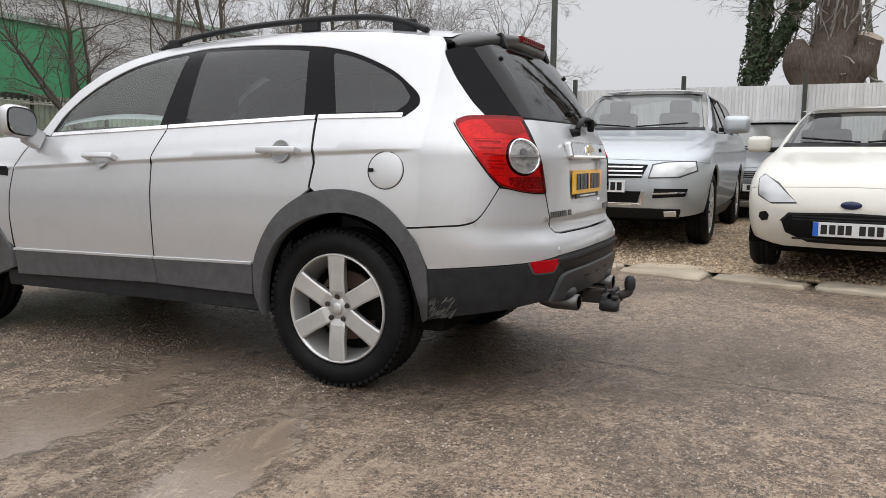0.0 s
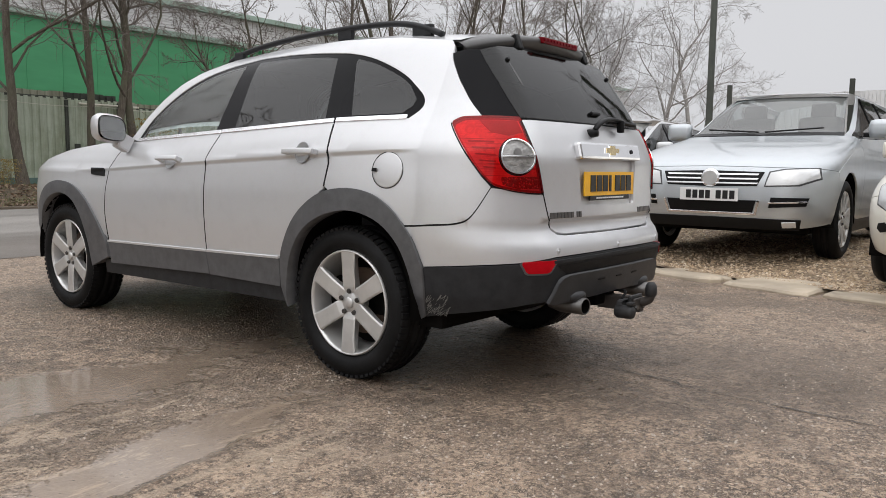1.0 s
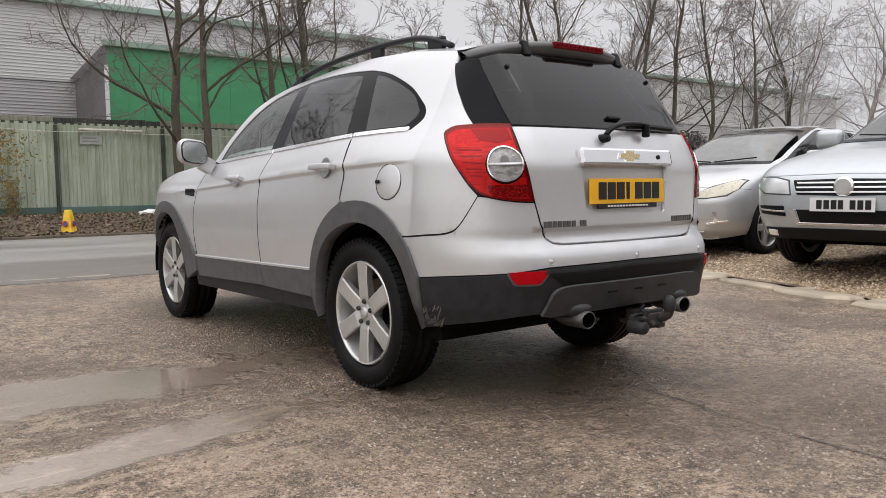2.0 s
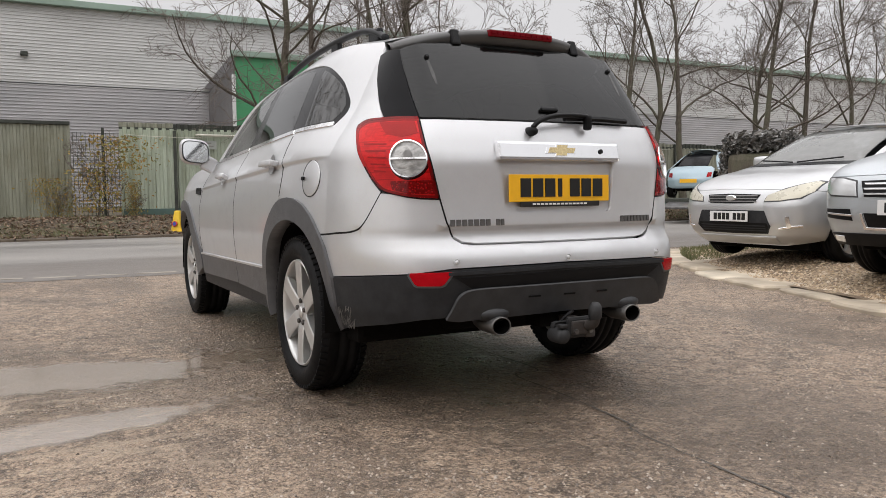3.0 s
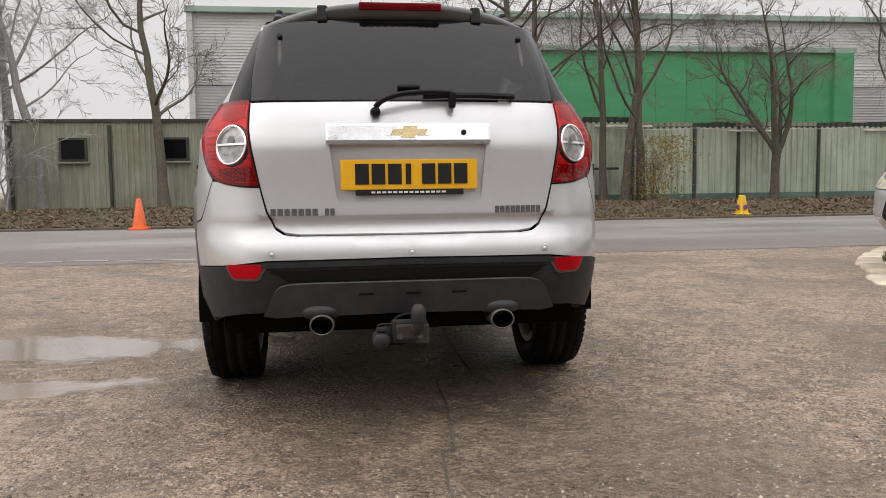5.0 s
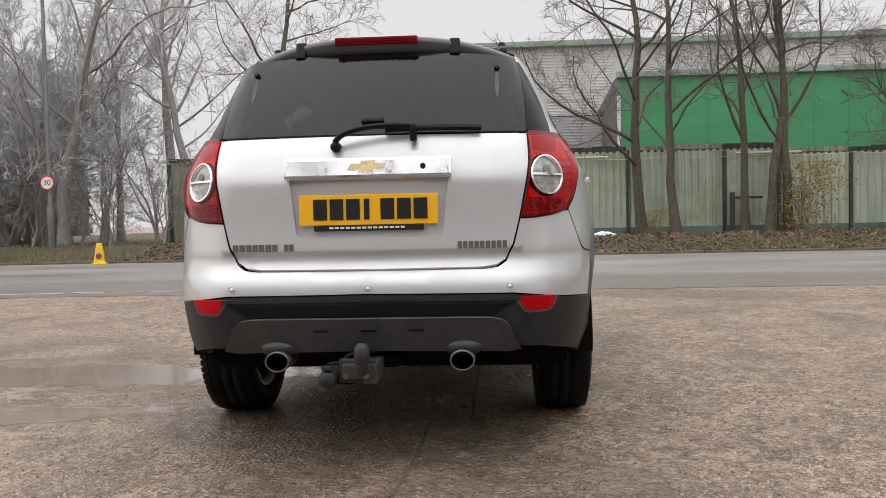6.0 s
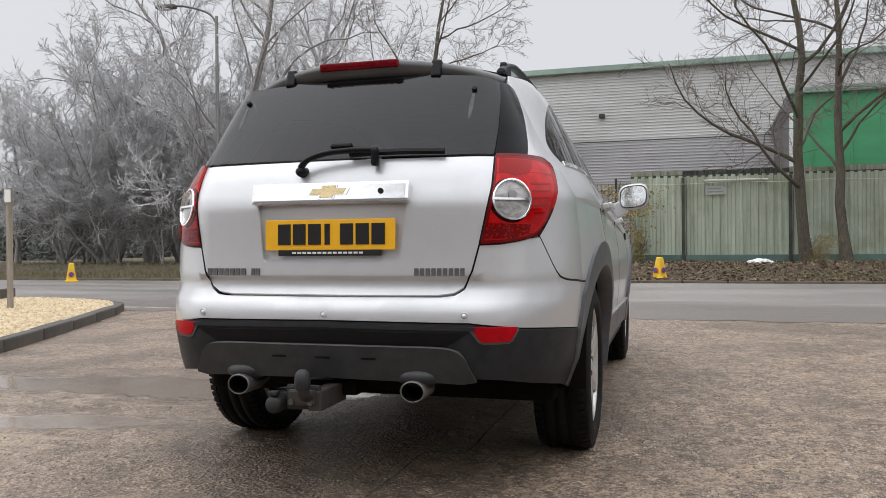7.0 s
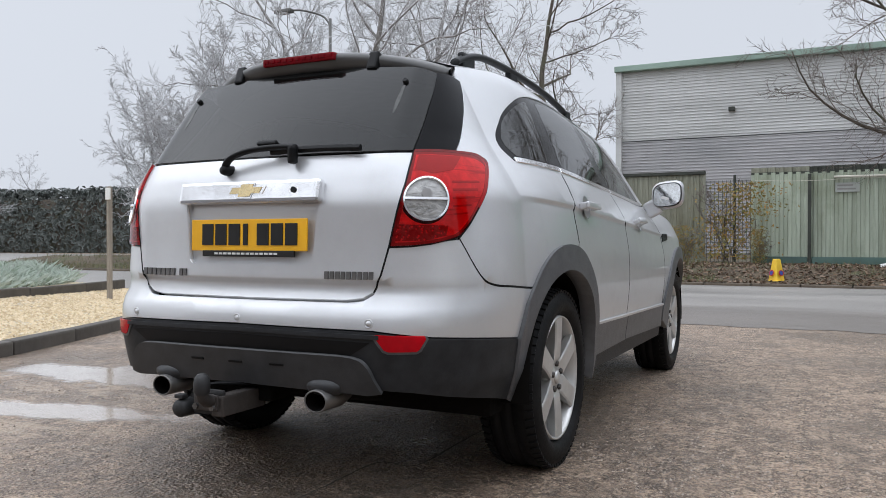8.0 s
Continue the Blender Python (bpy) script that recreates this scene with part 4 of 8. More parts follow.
GREY_SATIN = plain("dark_grey_satin_paint", (0.062, 0.060, 0.058), 0.38, 0.1, grain=40, vary=0.2, relief=0.0, Coat_Weight=0.2)


SWAGE = [(-0.65, 1.085), (-0.26, 1.073), (0.27, 1.050), (1.40, 1.000), (2.05, 0.968), (2.5, 0.95)]


def swage_step(y, z):
    """The pressed line along the doors: a short ledge that runs out below."""
    d = eased(SWAGE, y) - z
    if d <= 0 or d > 0.3:
        return 0.0
    fade = min(1, max(0, (y + 0.40) / 0.16)) * min(1, max(0, (2.45 - y) / 0.3))
    return 0.0085 * fade * (d / 0.014 if d < 0.014 else math.exp(-(d - 0.014) / 0.055))


def suv_taper(y, z):
    t = swage_step(y, z)
    t += 0.06 * min(1.2, max(0, (0.1 - y) / 0.5)) ** 2
    if z < 0.45:
        t += 0.03 * max(0, (0.1 - y) / 0.5) ** 2 * (0.45 - z) / 0.1
    if z > 1.1:
        t += 0.05 * max(0, (0.5 - y) / 1.3) ** 2 * min(1, (z - 1.1) / 0.2)
        if y > 1.2:
            t += 0.06 * min(1, (y - 1.2) / 1.2) ** 2 * min(1, (z - 1.1) / 0.3)
    return t


SUV = Skin(
    width=[(0.18, 0.78), (0.26, 0.855), (0.34, 0.872), (0.46, 0.882), (0.60, 0.900), (0.72, 0.908), (0.85, 0.905), (1.0, 0.890), (1.045, 0.886), (1.06, 0.884), (1.085, 0.872), (1.13, 0.851), (1.2, 0.812), (1.35, 0.74), (1.5, 0.665), (1.58, 0.615), (1.64, 0.55), (1.70, 0.45)],
    end=[(0.2, -0.78), (0.27, -0.84), (0.36, -0.905), (0.5, -0.945), (0.6, -0.962), (0.65, -0.960), (0.69, -0.945), (0.711, -0.928), (0.716, -0.920), (0.762, -0.904), (0.773, -0.905), (0.781, -0.916), (0.82, -0.913), (0.9, -0.908), (1.02, -0.905), (1.12, -0.875), (1.3, -0.775), (1.5, -0.635), (1.58, -0.57), (1.64, -0.52), (1.70, -0.46)],
    xp=0.48, reach=0.5, n=1.92, bow=0.13, nose=(2.5, 3.72), taper=suv_taper, fixed=-0.40,
    lift=[(-0.7, 0.02), (0.1, 0.01), (1.07, -0.045), (2.1, -0.105), (2.6, -0.12)])
MID = SUV.middle(1.0)
for d in (-0.004, 0.0005, 0.007, 0.0135, 0.022, 0.034, 0.052):
    SUV.creases += [(u, eased(SWAGE, u) - d) for u in np.arange(-0.40, 2.5, 0.022).tolist()]
SUV.creases += [(u, z) for z in (0.762, 0.774, 0.780, 0.788) for u in np.arange(MID, -1.2, 0.03).tolist()]

BELT = [(1.885, 1.137), (1.01, 1.172), (0.12, 1.208), (-0.30, 1.213)]
ROOF_LINE = [(1.96, 1.15), (1.90, 1.27), (1.80, 1.38), (1.66, 1.475), (1.48, 1.55), (1.25, 1.605), (0.9, 1.632), (0.3, 1.628), (-0.1, 1.605), (-0.38, 1.572)]
DLO_TOP = spline([(-0.30, 1.213), (-0.348, 1.262), (-0.335, 1.312), (-0.28, 1.362), (-0.205, 1.417), (-0.10, 1.468), (0.02, 1.512), (0.147, 1.541), (0.27, 1.557), (0.59, 1.580), (0.92, 1.585), (1.06, 1.573), (1.24, 1.549), (1.45, 1.494), (1.66, 1.395), (1.82, 1.265), (1.885, 1.137)], 4)
ARCH_OUT = spline([(0.425, 0.40), (0.415, 0.545), (0.337, 0.698), (0.245, 0.800), (0.11, 0.876), (-0.052, 0.900), (-0.185, 0.880), (-0.285, 0.824), (-0.361, 0.743), (-0.419, 0.660), (-0.475, 0.567)], 4)
ARCH_IN = spline([(0.39, 0.30), (0.385, 0.42), (0.345, 0.55), (0.255, 0.68), (0.116, 0.765), (-0.055, 0.800), (-0.21, 0.766), (-0.315, 0.682), (-0.37, 0.565), (-0.395, 0.42), (-0.41, 0.335)], 4)
FRONT_OUT = spline([(2.105, 0.41), (2.12, 0.52), (2.22, 0.67), (2.35, 0.785), (2.51, 0.855), (2.69, 0.878), (2.86, 0.855), (3.0, 0.79), (3.11, 0.68), (3.18, 0.55), (3.21, 0.40)], 4)
FRONT_IN = [(y + 2.707 + 0.02, z) for y, z in ARCH_IN]
BUMPER_LINE = spline([(-0.361, 0.743), (-0.55, 0.754), (-0.715, 0.765), (-0.80, 0.80), (-0.905, 0.920)], 5)
LAMP = spline([(-0.662, 1.192), (-0.74, 1.211), (-0.88, 1.214), (-1.0, 1.214), (-1.112, 1.211)], 3) + spline([(-1.114, 1.205), (-1.130, 1.10), (-1.156, 1.0), (-1.182, 0.897)], 4) + spline([(-1.178, 0.895), (-1.10, 0.898), (-1.02, 0.906), (-0.955, 0.918), (-0.905, 0.934), (-0.84, 0.985), (-0.75, 1.08), (-0.695, 1.14), (-0.658, 1.18)], 4)
LAMP_EYE = (-1.046, 1.047, 0.070)
EYE_SQUASH = 0.80


def suv_body(car):
    left_right = (car, car)
    # painted side frame with quarter panel and pillars
    loop = [(0.116, 1.208), (0.080, 1.01), (0.098, 0.905)] + [p for p in ARCH_OUT if p[0] < 0.09 and p[1] > 0.75] + [(u, z + 0.004) for u, z in BUMPER_LINE]
    loop += [(-0.84, 0.992), (-0.75, 1.087), (-0.695, 1.147), (-0.650, 1.188), (-0.665, 1.205), (-0.74, 1.217), (-0.880, 1.220), (-0.732, 1.345), (-0.595, 1.43), (-0.425, 1.503), (-0.40, 1.545)]
    loop += ROOF_LINE[::-1] + DLO_TOP[::-1]
    two_sides("side_frame", SUV, loop, SILVER, car, depth=0.03)
    # doors
    front = [(1.885, 1.130), (1.021, 1.167), (1.062, 1.04), (1.052, 0.86), (1.043, 0.69), (1.048, 0.535), (2.083, 0.515), (2.092, 0.70), (2.078, 0.95), (2.03, 1.06), (1.955, 1.135)]
    rear = [(1.012, 1.166), (0.128, 1.202), (0.092, 1.01), (0.110, 0.893)] + [(u + 0.007, z) for u, z in ARCH_OUT if u > 0.115 and z > 0.55][::-1] + [(0.425, 0.547), (1.041, 0.534), (1.036, 0.69), (1.045, 0.86), (1.055, 1.04)]
    doors_f = two_sides("front_door", SUV, front, SILVER, car, step=0.02)
    doors_r = two_sides("rear_door", SUV, rear, SILVER, car, step=0.02)
    two_sides("door_cladding", SUV, [(2.085, 0.508), (1.049, 0.527), (1.035, 0.404), (2.075, 0.375)], FADED_SKYLIT, doors_f, "charcoal plastic cladding", out=0.010, depth=0.03)
    two_sides("door_cladding", SUV, [(1.040, 0.527), (0.43, 0.540), (0.44, 0.397), (1.026, 0.402)], FADED_SKYLIT, doors_r, "charcoal plastic cladding", out=0.010, depth=0.03)
    two_sides("door_moulding", SUV, [(2.085, 0.519), (1.049, 0.538), (1.049, 0.527), (2.085, 0.508)], SILVER, doors_f, out=0.014, depth=0.02)
    two_sides("door_moulding", SUV, [(1.040, 0.538), (0.43, 0.551), (0.43, 0.540), (1.040, 0.527)], SILVER, doors_r, out=0.014, depth=0.02)
    two_sides("sill", SUV, [(2.20, 0.385), (1.03, 0.400), (0.40, 0.395), (0.40, 0.315), (2.2, 0.295)], PLASTIC, car, "charcoal plastic sill", depth=0.05, out=-0.018)
    two_sides("rear_arch_trim", SUV, ARCH_OUT + [(-0.48, 0.45), (-0.45, 0.345)] + ARCH_IN[::-1], FADED_SKYLIT, car, "charcoal plastic arch trim", out=0.014, depth=0.07)
    two_sides("front_arch_trim", SUV, FRONT_OUT + FRONT_IN, FADED_SKYLIT, car, "charcoal plastic arch trim", out=0.014, depth=0.07)
    wing = [(2.098, 0.53), (2.100, 0.70), (2.086, 0.95), (2.04, 1.06), (1.97, 1.142), (2.3, 1.125), (2.7, 1.085), (3.05, 1.02), (3.3, 0.94), (3.5, 0.80), (3.52, 0.62), (3.4, 0.55), (3.19, 0.55)] + [p for p in FRONT_OUT if p[1] > 0.545][::-1]
    two_sides("front_wing", SUV, wing, SILVER, car)
    two_sides("wing_vent", SUV, [(2.12, 0.915), (2.28, 0.925), (2.30, 0.965), (2.13, 0.965)], BLACK, car, "black wing vent", out=0.006)
    two_sides("front_bumper_side", SUV, [(3.215, 0.54), (3.41, 0.54), (3.53, 0.60), (3.62, 0.5), (3.58, 0.33), (3.22, 0.33)], PLASTIC, car)
    # tops
    crest = [(-0.5, 1.628), (-0.3, 1.652), (0.2, 1.682), (0.8, 1.694), (1.25, 1.680), (1.48, 1.645)]
    line = sorted(ROOF_LINE)
    part("roof", mesh_of("roof", *top_data(SUV, -0.42, 1.42, line, crest, 36, 28, 2.6), SILVER, True), SILVER, car)
    part("windscreen", mesh_of("windscreen", *top_data(SUV, 1.42, 1.97, line, [(1.42, 1.655), (1.97, 1.26)], 16, 20, 2.4), LIGHT_GLASS, True), LIGHT_GLASS, car)
    wing_top = [(1.95, 1.142), (2.3, 1.125), (2.7, 1.085), (3.05, 1.02), (3.3, 0.94), (3.5, 0.80)]
    part("bonnet", mesh_of("bonnet", *top_data(SUV, 1.95, 3.5, wing_top, [(1.95, 1.21), (2.4, 1.17), (3.0, 1.09), (3.4, 0.98), (3.5, 0.9)], 24, 20, 2.5), SILVER, True), SILVER, car)
    part("nose", box(0, 3.42, 0.6, 1.1, 0.22, 0.62, 0.08), SILVER, car)
    # rear bumper
    upper = [(u, z - 0.004) for u, z in BUMPER_LINE] + [(-0.955, 0.912), (-1.02, 0.900), (-1.10, 0.891), (-1.184, 0.888), (-1.212, 0.80), (-1.245, 0.737), (-1.28, 0.716), (-1.33, 0.7105), (MID, 0.710), (MID, 0.632), (-1.22, 0.626), (-1.043, 0.606), (-0.81, 0.592), (-0.482, 0.572), (-0.425, 0.660)]
    panel("rear_bumper", SUV, upper, SILVER, car, both=True, depth=0.05)
    lower = [(-0.482, 0.566), (-0.81, 0.586), (-1.043, 0.600), (-1.22, 0.620), (MID, 0.626), (MID, 0.445), (-1.3, 0.440), (-1.1, 0.425), (-0.95, 0.402), (-0.80, 0.384), (-0.60, 0.362), (-0.455, 0.343), (-0.486, 0.45)]
    bump = panel("lower_bumper", SUV, lower, PLASTIC, car, "charcoal plastic lower bumper with scuffed corner", both=True, depth=0.06, out=0.004)
    rnd = random.Random(3)
    for i in range(70):
        u, z = -0.49 - 0.17 * rnd.random() ** 1.3, 0.366 + 0.085 * rnd.random() ** 1.8
        m = on_skin(SUV, u, z, -1, 0.0048)
        q = part("scratch", box(0, 0, 0, rnd.uniform(0.008, 0.05), rnd.uniform(0.0008, 0.0022), 0.0008), SCUFF, bump)
        q.matrix_basis = m @ Matrix.Rotation(rnd.uniform(0.5, 1.1), 4, "Z")
    panel("bumper_lip", SUV, [(-1.20, 0.612), (MID, 0.619), (MID, 0.606), (-1.20, 0.599)], PLASTIC, bump, both=True, out=0.012)
    skid = spline([(MID, 0.548), (-1.5, 0.547), (-1.34, 0.545), (-1.275, 0.536), (-1.243, 0.513), (-1.222, 0.468), (-1.20, 0.428)], 5) + [(-1.25, 0.420), (-1.33, 0.424), (MID, 0.432)]
    # black strip on the surface, painting in the shade of a recess
    panel("bumper_recess", SUV, [(-1.23, 0.588), (MID, 0.596), (MID, 0.552), (-1.30, 0.546)], BLACK, bump, both=True, out=0.006, depth=0.004)
    panel("skid_panel", SUV, skid, SKID, bump, "satin grey plastic skid panel", both=True, out=0.022, depth=0.05)
    for x in (-0.17, 0.0, 0.17):
        m = on_skin(SUV, SUV.across(abs(x), 0.505), 0.505, 1 if x >= 0 else -1, 0.022)
        s = part("slot", box(0, 0, 0, 0.055, 0.007, 0.006), BLACK, bump)
        s.matrix_basis = m
    for s in (1, -1):
        bm = bmesh.new()
        bmesh.ops.create_uvsphere(bm, u_segments=20, v_segments=12, radius=1.0, matrix=Matrix.Translation((0.332 * s, -0.905, 0.436)) @ Matrix.Diagonal((0.082, 0.052, 0.036, 1)))
        part("exhaust_hood", bm, SKID, bump, smooth=True)
    two_sides("reflector", SUV, [(-1.212, 0.613), (-1.050, 0.609), (-1.046, 0.600), (-1.068, 0.568), (-1.080, 0.561), (-1.170, 0.561), (-1.184, 0.567), (-1.210, 0.602)], RED_REFLECTOR, (car, car), "red bumper reflector", out=0.010)
    two_sides("reflector_rim", SUV, [(-1.222, 0.6125), (-1.040, 0.6085), (-1.036, 0.599), (-1.062, 0.561), (-1.077, 0.553), (-1.173, 0.553), (-1.190, 0.560), (-1.220, 0.600)], FADED_SKYLIT, (car, car), out=0.0075, depth=0.006)
    for x in (-0.505, 0.0, 0.505):
        m = on_skin(SUV, SUV.across(abs(x), 0.648), 0.648, 1 if x >= 0 else -1, 0.0)
        s = part("parking_sensor", spun([(0.0, 0.0025), (0.0085, 0.002), (0.0095, -0.002), (0.0115, -0.002), (0.0125, 0.002), (0.0145, 0.001), (0.0145, -0.01)], 24, "Z"), SILVER, car, smooth=True)
        s.matrix_basis = m
    # tailgate
    gate = [(-1.121, 1.204), (-1.137, 1.10), (-1.163, 1.0), (-1.189, 0.896), (-1.219, 0.803), (-1.25, 0.746), (-1.285, 0.726), (-1.34, 0.719), (MID, 0.718), (MID, 1.205)]
    recess = [(MID - 0.0, 1.048), (MID + 0.292, 1.048), (MID + 0.268, 0.845), (MID + 0.255, 0.832), (MID, 0.832)]
    gate_hole = gate[:-2] + [(MID, 0.718), (MID, 0.740), (MID, 0.762), (MID, 0.774), (MID, 0.780), (MID, 0.788), (MID, 0.810), (MID, 0.832)] + recess[3:4] + recess[2:3] + recess[1:2] + [(MID, 1.048), (MID, 1.205)]
    tailgate = panel("tailgate", SUV, gate_hole, SILVER, car, both=True, depth=0.022)
    panel("plate_recess", SUV, [(MID, 1.06), (MID + 0.30, 1.06), (MID + 0.278, 0.84), (MID + 0.26, 0.82), (MID, 0.82)], SILVER, tailgate, both=True, out=-0.018, depth=0.003)
    glass = [(-1.121, 1.214), (-1.06, 1.38), (-0.985, 1.518), (-1.25, 1.538), (-1.45, 1.552), (MID, 1.556), (MID, 1.212)]
    pane = panel("rear_window", SUV, glass, TAIL_GLASS, car, "dark tinted rear window with dried streaks", both=True, depth=0.01)
    two_sides("pillar_glass", SUV, [(-0.889, 1.219), (-1.115, 1.217), (-1.055, 1.38), (-0.980, 1.520), (-0.75, 1.522), (-0.435, 1.508), (-0.603, 1.43), (-0.741, 1.345)], GLOSS_BLACK, car, "glossy black pillar panel")
    for s in (1, -1):
        w = part("washer_mark", spun([(0.0, 0.012), (0.008, 0.012), (0.011, 0.006), (0.011, 0)], 14, "Z"), BLACK, pane)
        w.matrix_basis = on_skin(SUV, SUV.across(0.475, 1.475), 1.475, s, 0.0)
        x0 = [(0.470, 1.462), (0.480, 1.462), (0.482, 1.40), (0.476, 1.352), (0.470, 1.352), (0.466, 1.40)]
        panel("dried_streak", SUV, [(SUV.across(x, z), z) for x, z in x0], STREAK, pane, "pale dried washer streak", side=s, out=0.001, depth=0.001, step=0.02)
    w = part("wiper_rest", box(0, 0, 0.008, 0.085, 0.018, 0.018, 0.006), BLACK, pane)
    w.matrix_basis = on_skin(SUV, SUV.across(0.01, 1.258), 1.258, 1)
    return tailgate, pane, doors_f, doors_r


def eye_ring(k, steps=36):
    u, z, r = LAMP_EYE
    return [(u + k * r / EYE_SQUASH * math.cos(2 * math.pi * i / steps), z + k * r * math.sin(2 * math.pi * i / steps)) for i in range(steps)]


def skin_point(x, z, out=0.0):
    m = on_skin(SUV, SUV.across(abs(x), z), z, 1 if x >= 0 else -1, out)
    return m.translation


def suv_tail(car, tailgate, pane):
    # lamps
    for s in (1, -1):
        u, z, r = LAMP_EYE
        cx, cz = sum(p[0] for p in LAMP) / len(LAMP), sum(p[1] for p in LAMP) / len(LAMP)
        seam = [(a + 0.006 * (1 if a > cx else -1), b + 0.005 * (1 if b > cz else -1)) for a, b in LAMP]
        lens = panel("tail_lamp", SUV, LAMP, RED_LENS, car, "red tail lamp with a round clear centre", side=s, holes=[eye_ring(1.0)], out=0.010, depth=0.012)
        panel("lamp_seam", SUV, seam, BLACK, lens, side=s, out=-0.006, depth=0.02)
        inner = [(cx + (a - cx) * 0.93, cz + (b - cz) * 0.93) for a, b in LAMP]
        panel("reflector_shell", SUV, inner, LAMP_SHELL, lens, side=s, out=-0.002, depth=0.01, holes=[eye_ring(1.15)])
        panel("housing_rim", SUV, LAMP, LAMP_DARK, lens, side=s, out=-0.004, depth=0.008, holes=[inner])
        panel("dark_chamber", SUV, [(-0.86, 1.200), (-1.09, 1.198), (-1.10, 1.150), (-1.02, 1.135), (-0.92, 1.150)], LAMP_MID, lens, side=s, out=0.001, depth=0.003)
        panel("cell_plate", SUV, [(-0.955, 0.962), (-1.155, 0.965), (-1.168, 0.912), (-1.05, 0.912), (-0.965, 0.930)], LAMP_CELLS, lens, side=s, out=0.001, depth=0.003)
        for k in range(5):
            zz = 1.115 - 0.027 * k
            uu = -0.775 - 0.022 * k
            panel("flute", SUV, [(uu, zz), (-0.93, zz - 0.004), (-0.93, zz - 0.010), (uu, zz - 0.006)], LAMP_MID, lens, side=s, out=0.002, depth=0.004)
        panel("clear_eye", SUV, eye_ring(0.94), CLEAR_LENS, lens, "clear round lamp", side=s, out=0.004, depth=0.01)
        panel("chrome_ring", SUV, eye_ring(1.02), CHROME, lens, side=s, holes=[eye_ring(0.945)], out=0.014, depth=0.012)
        panel("eye_bulb", SUV, [(u + 0.016 * math.cos(t) / EYE_SQUASH, z + 0.018 + 0.016 * math.sin(t)) for t in np.linspace(0, 2 * math.pi, 16, endpoint=False)], STEEL, lens, side=s, out=0.008, depth=0.004)
        panel("eye_bar", SUV, [(u - r / 0.8, z - 0.003), (u + r / 0.8, z - 0.003), (u + r / 0.8, z + 0.004), (u - r / 0.8, z + 0.004)], CHROME, lens, side=s, out=0.015, depth=0.008)
    # plate and its bars
    base = Matrix.Translation((0, SUV.back(0, 0.93) + 0.018 - 0.014, 0.932)) @ Matrix.Rotation(radians(-1), 4, "X")
    plate = part("number_plate", box(0, 0, 0, 0.505, 0.008, 0.111, 0.003), YELLOW_PLATE, tailgate, "yellow number plate with dark bars")
    plate.matrix_basis = base
    for x, w in ((-0.175, 0.05), (-0.115, 0.05), (-0.055, 0.05), (-0.005, 0.02), (0.07, 0.05), (0.13, 0.05), (0.19, 0.05)):
        part("bar", box(x, -0.0055, 0.002, w, 0.004, 0.075, 0.001), PLATE_INK, plate)
    strip = part("dealer_strip", box(0.0, 0.0, -0.065, 0.40, 0.010, 0.022, 0.002), PLATE_INK, plate, "black strip with pale bars")
    for i in range(14):
        part("pale_bar", box(-0.135 + i * 0.02, -0.0062, -0.065, 0.014, 0.003, 0.007), WHITE_PLATE, strip)
    # chrome grab bar with emblem and lock
    handle = part("chrome_bar", box(0, 0, 0, 0.612, 0.034, 0.078, 0.012), CHROME, tailgate, "chrome tailgate bar")
    handle.matrix_basis = Matrix.Translation((0, SUV.back(0, 1.08) - 0.004, 1.080)) @ Matrix.Rotation(radians(-13), 4, "X")
    tie = [(-0.076, -0.012), (-0.030, -0.012), (-0.034, -0.024), (0.022, -0.024), (0.026, -0.012), (0.064, -0.012), (0.076, 0.012), (0.030, 0.012), (0.034, 0.024), (-0.022, 0.024), (-0.026, 0.012), (-0.064, 0.012)]
    for nm, k, y, mat, look_of in (("emblem_edge", 1.12, -0.0195, CHROME, ""), ("emblem", 0.92, -0.0215, GOLD, "plain gold emblem")):
        bm = bmesh.new()
        f = bm.faces.new([bm.verts.new((x * k, y, 0.002 + z * k)) for x, z in tie])
        out = bmesh.ops.extrude_face_region(bm, geom=[f])
        for v in out["geom"]:
            if isinstance(v, bmesh.types.BMVert):
                v.co.y = -0.010
        bmesh.ops.recalc_face_normals(bm, faces=bm.faces)
        part(nm, bm, mat, handle, look_of)
    part("lock", spun([(0.0, -0.022), (0.010, -0.022), (0.010, -0.01)], 18, "Y", m=Matrix.Translation((0.202, 0, 0.0))), BLACK, handle)
    # raised letter marks as plain bars
    for x0, x1, n in ((-0.512, -0.335, 7), (-0.315, -0.275, 2), (0.318, 0.500, 9)):
        for i in range(n):
            w = (x1 - x0) / n
            x = x0 + (i + 0.5) * w
            b = part("letter_bar", box(0, 0, 0.002, w * 0.74, 0.026, 0.006, 0.001), STEEL, tailgate)
            b.matrix_basis = on_skin(SUV, SUV.across(abs(x), 0.798), 0.798, 1 if x >= 0 else -1)
    # spoiler with brake light and brackets
    bm = bmesh.new()
    rows = []
    for i in range(41):
        x = -0.555 + 1.11 * i / 40
        f = abs(x) / 0.60
        dz, dy = -0.080 * f ** 2.4, 0.20 * f ** 2.6
        prof = [(-0.36, 1.650 - 0.02 * f ** 6), (-0.47, 1.643), (-0.575 , 1.627), (-0.603, 1.612), (-0.606, 1.600), (-0.590, 1.572), (-0.555, 1.562), (-0.50, 1.565)]
        rows.append([bm.verts.new((x, y + dy * (1 if k else 0.3), z + dz)) for k, (y, z) in enumerate(prof)])
    for a, b in zip(rows, rows[1:]):
        for k in range(7):
            bm.faces.new((a[k], b[k], b[k + 1], a[k + 1]))
    bmesh.ops.recalc_face_normals(bm, faces=bm.faces)
    spoiler = part("spoiler", bm, GREY_SATIN, car, "dark grey roof spoiler", smooth=True)
    bm = bmesh.new()
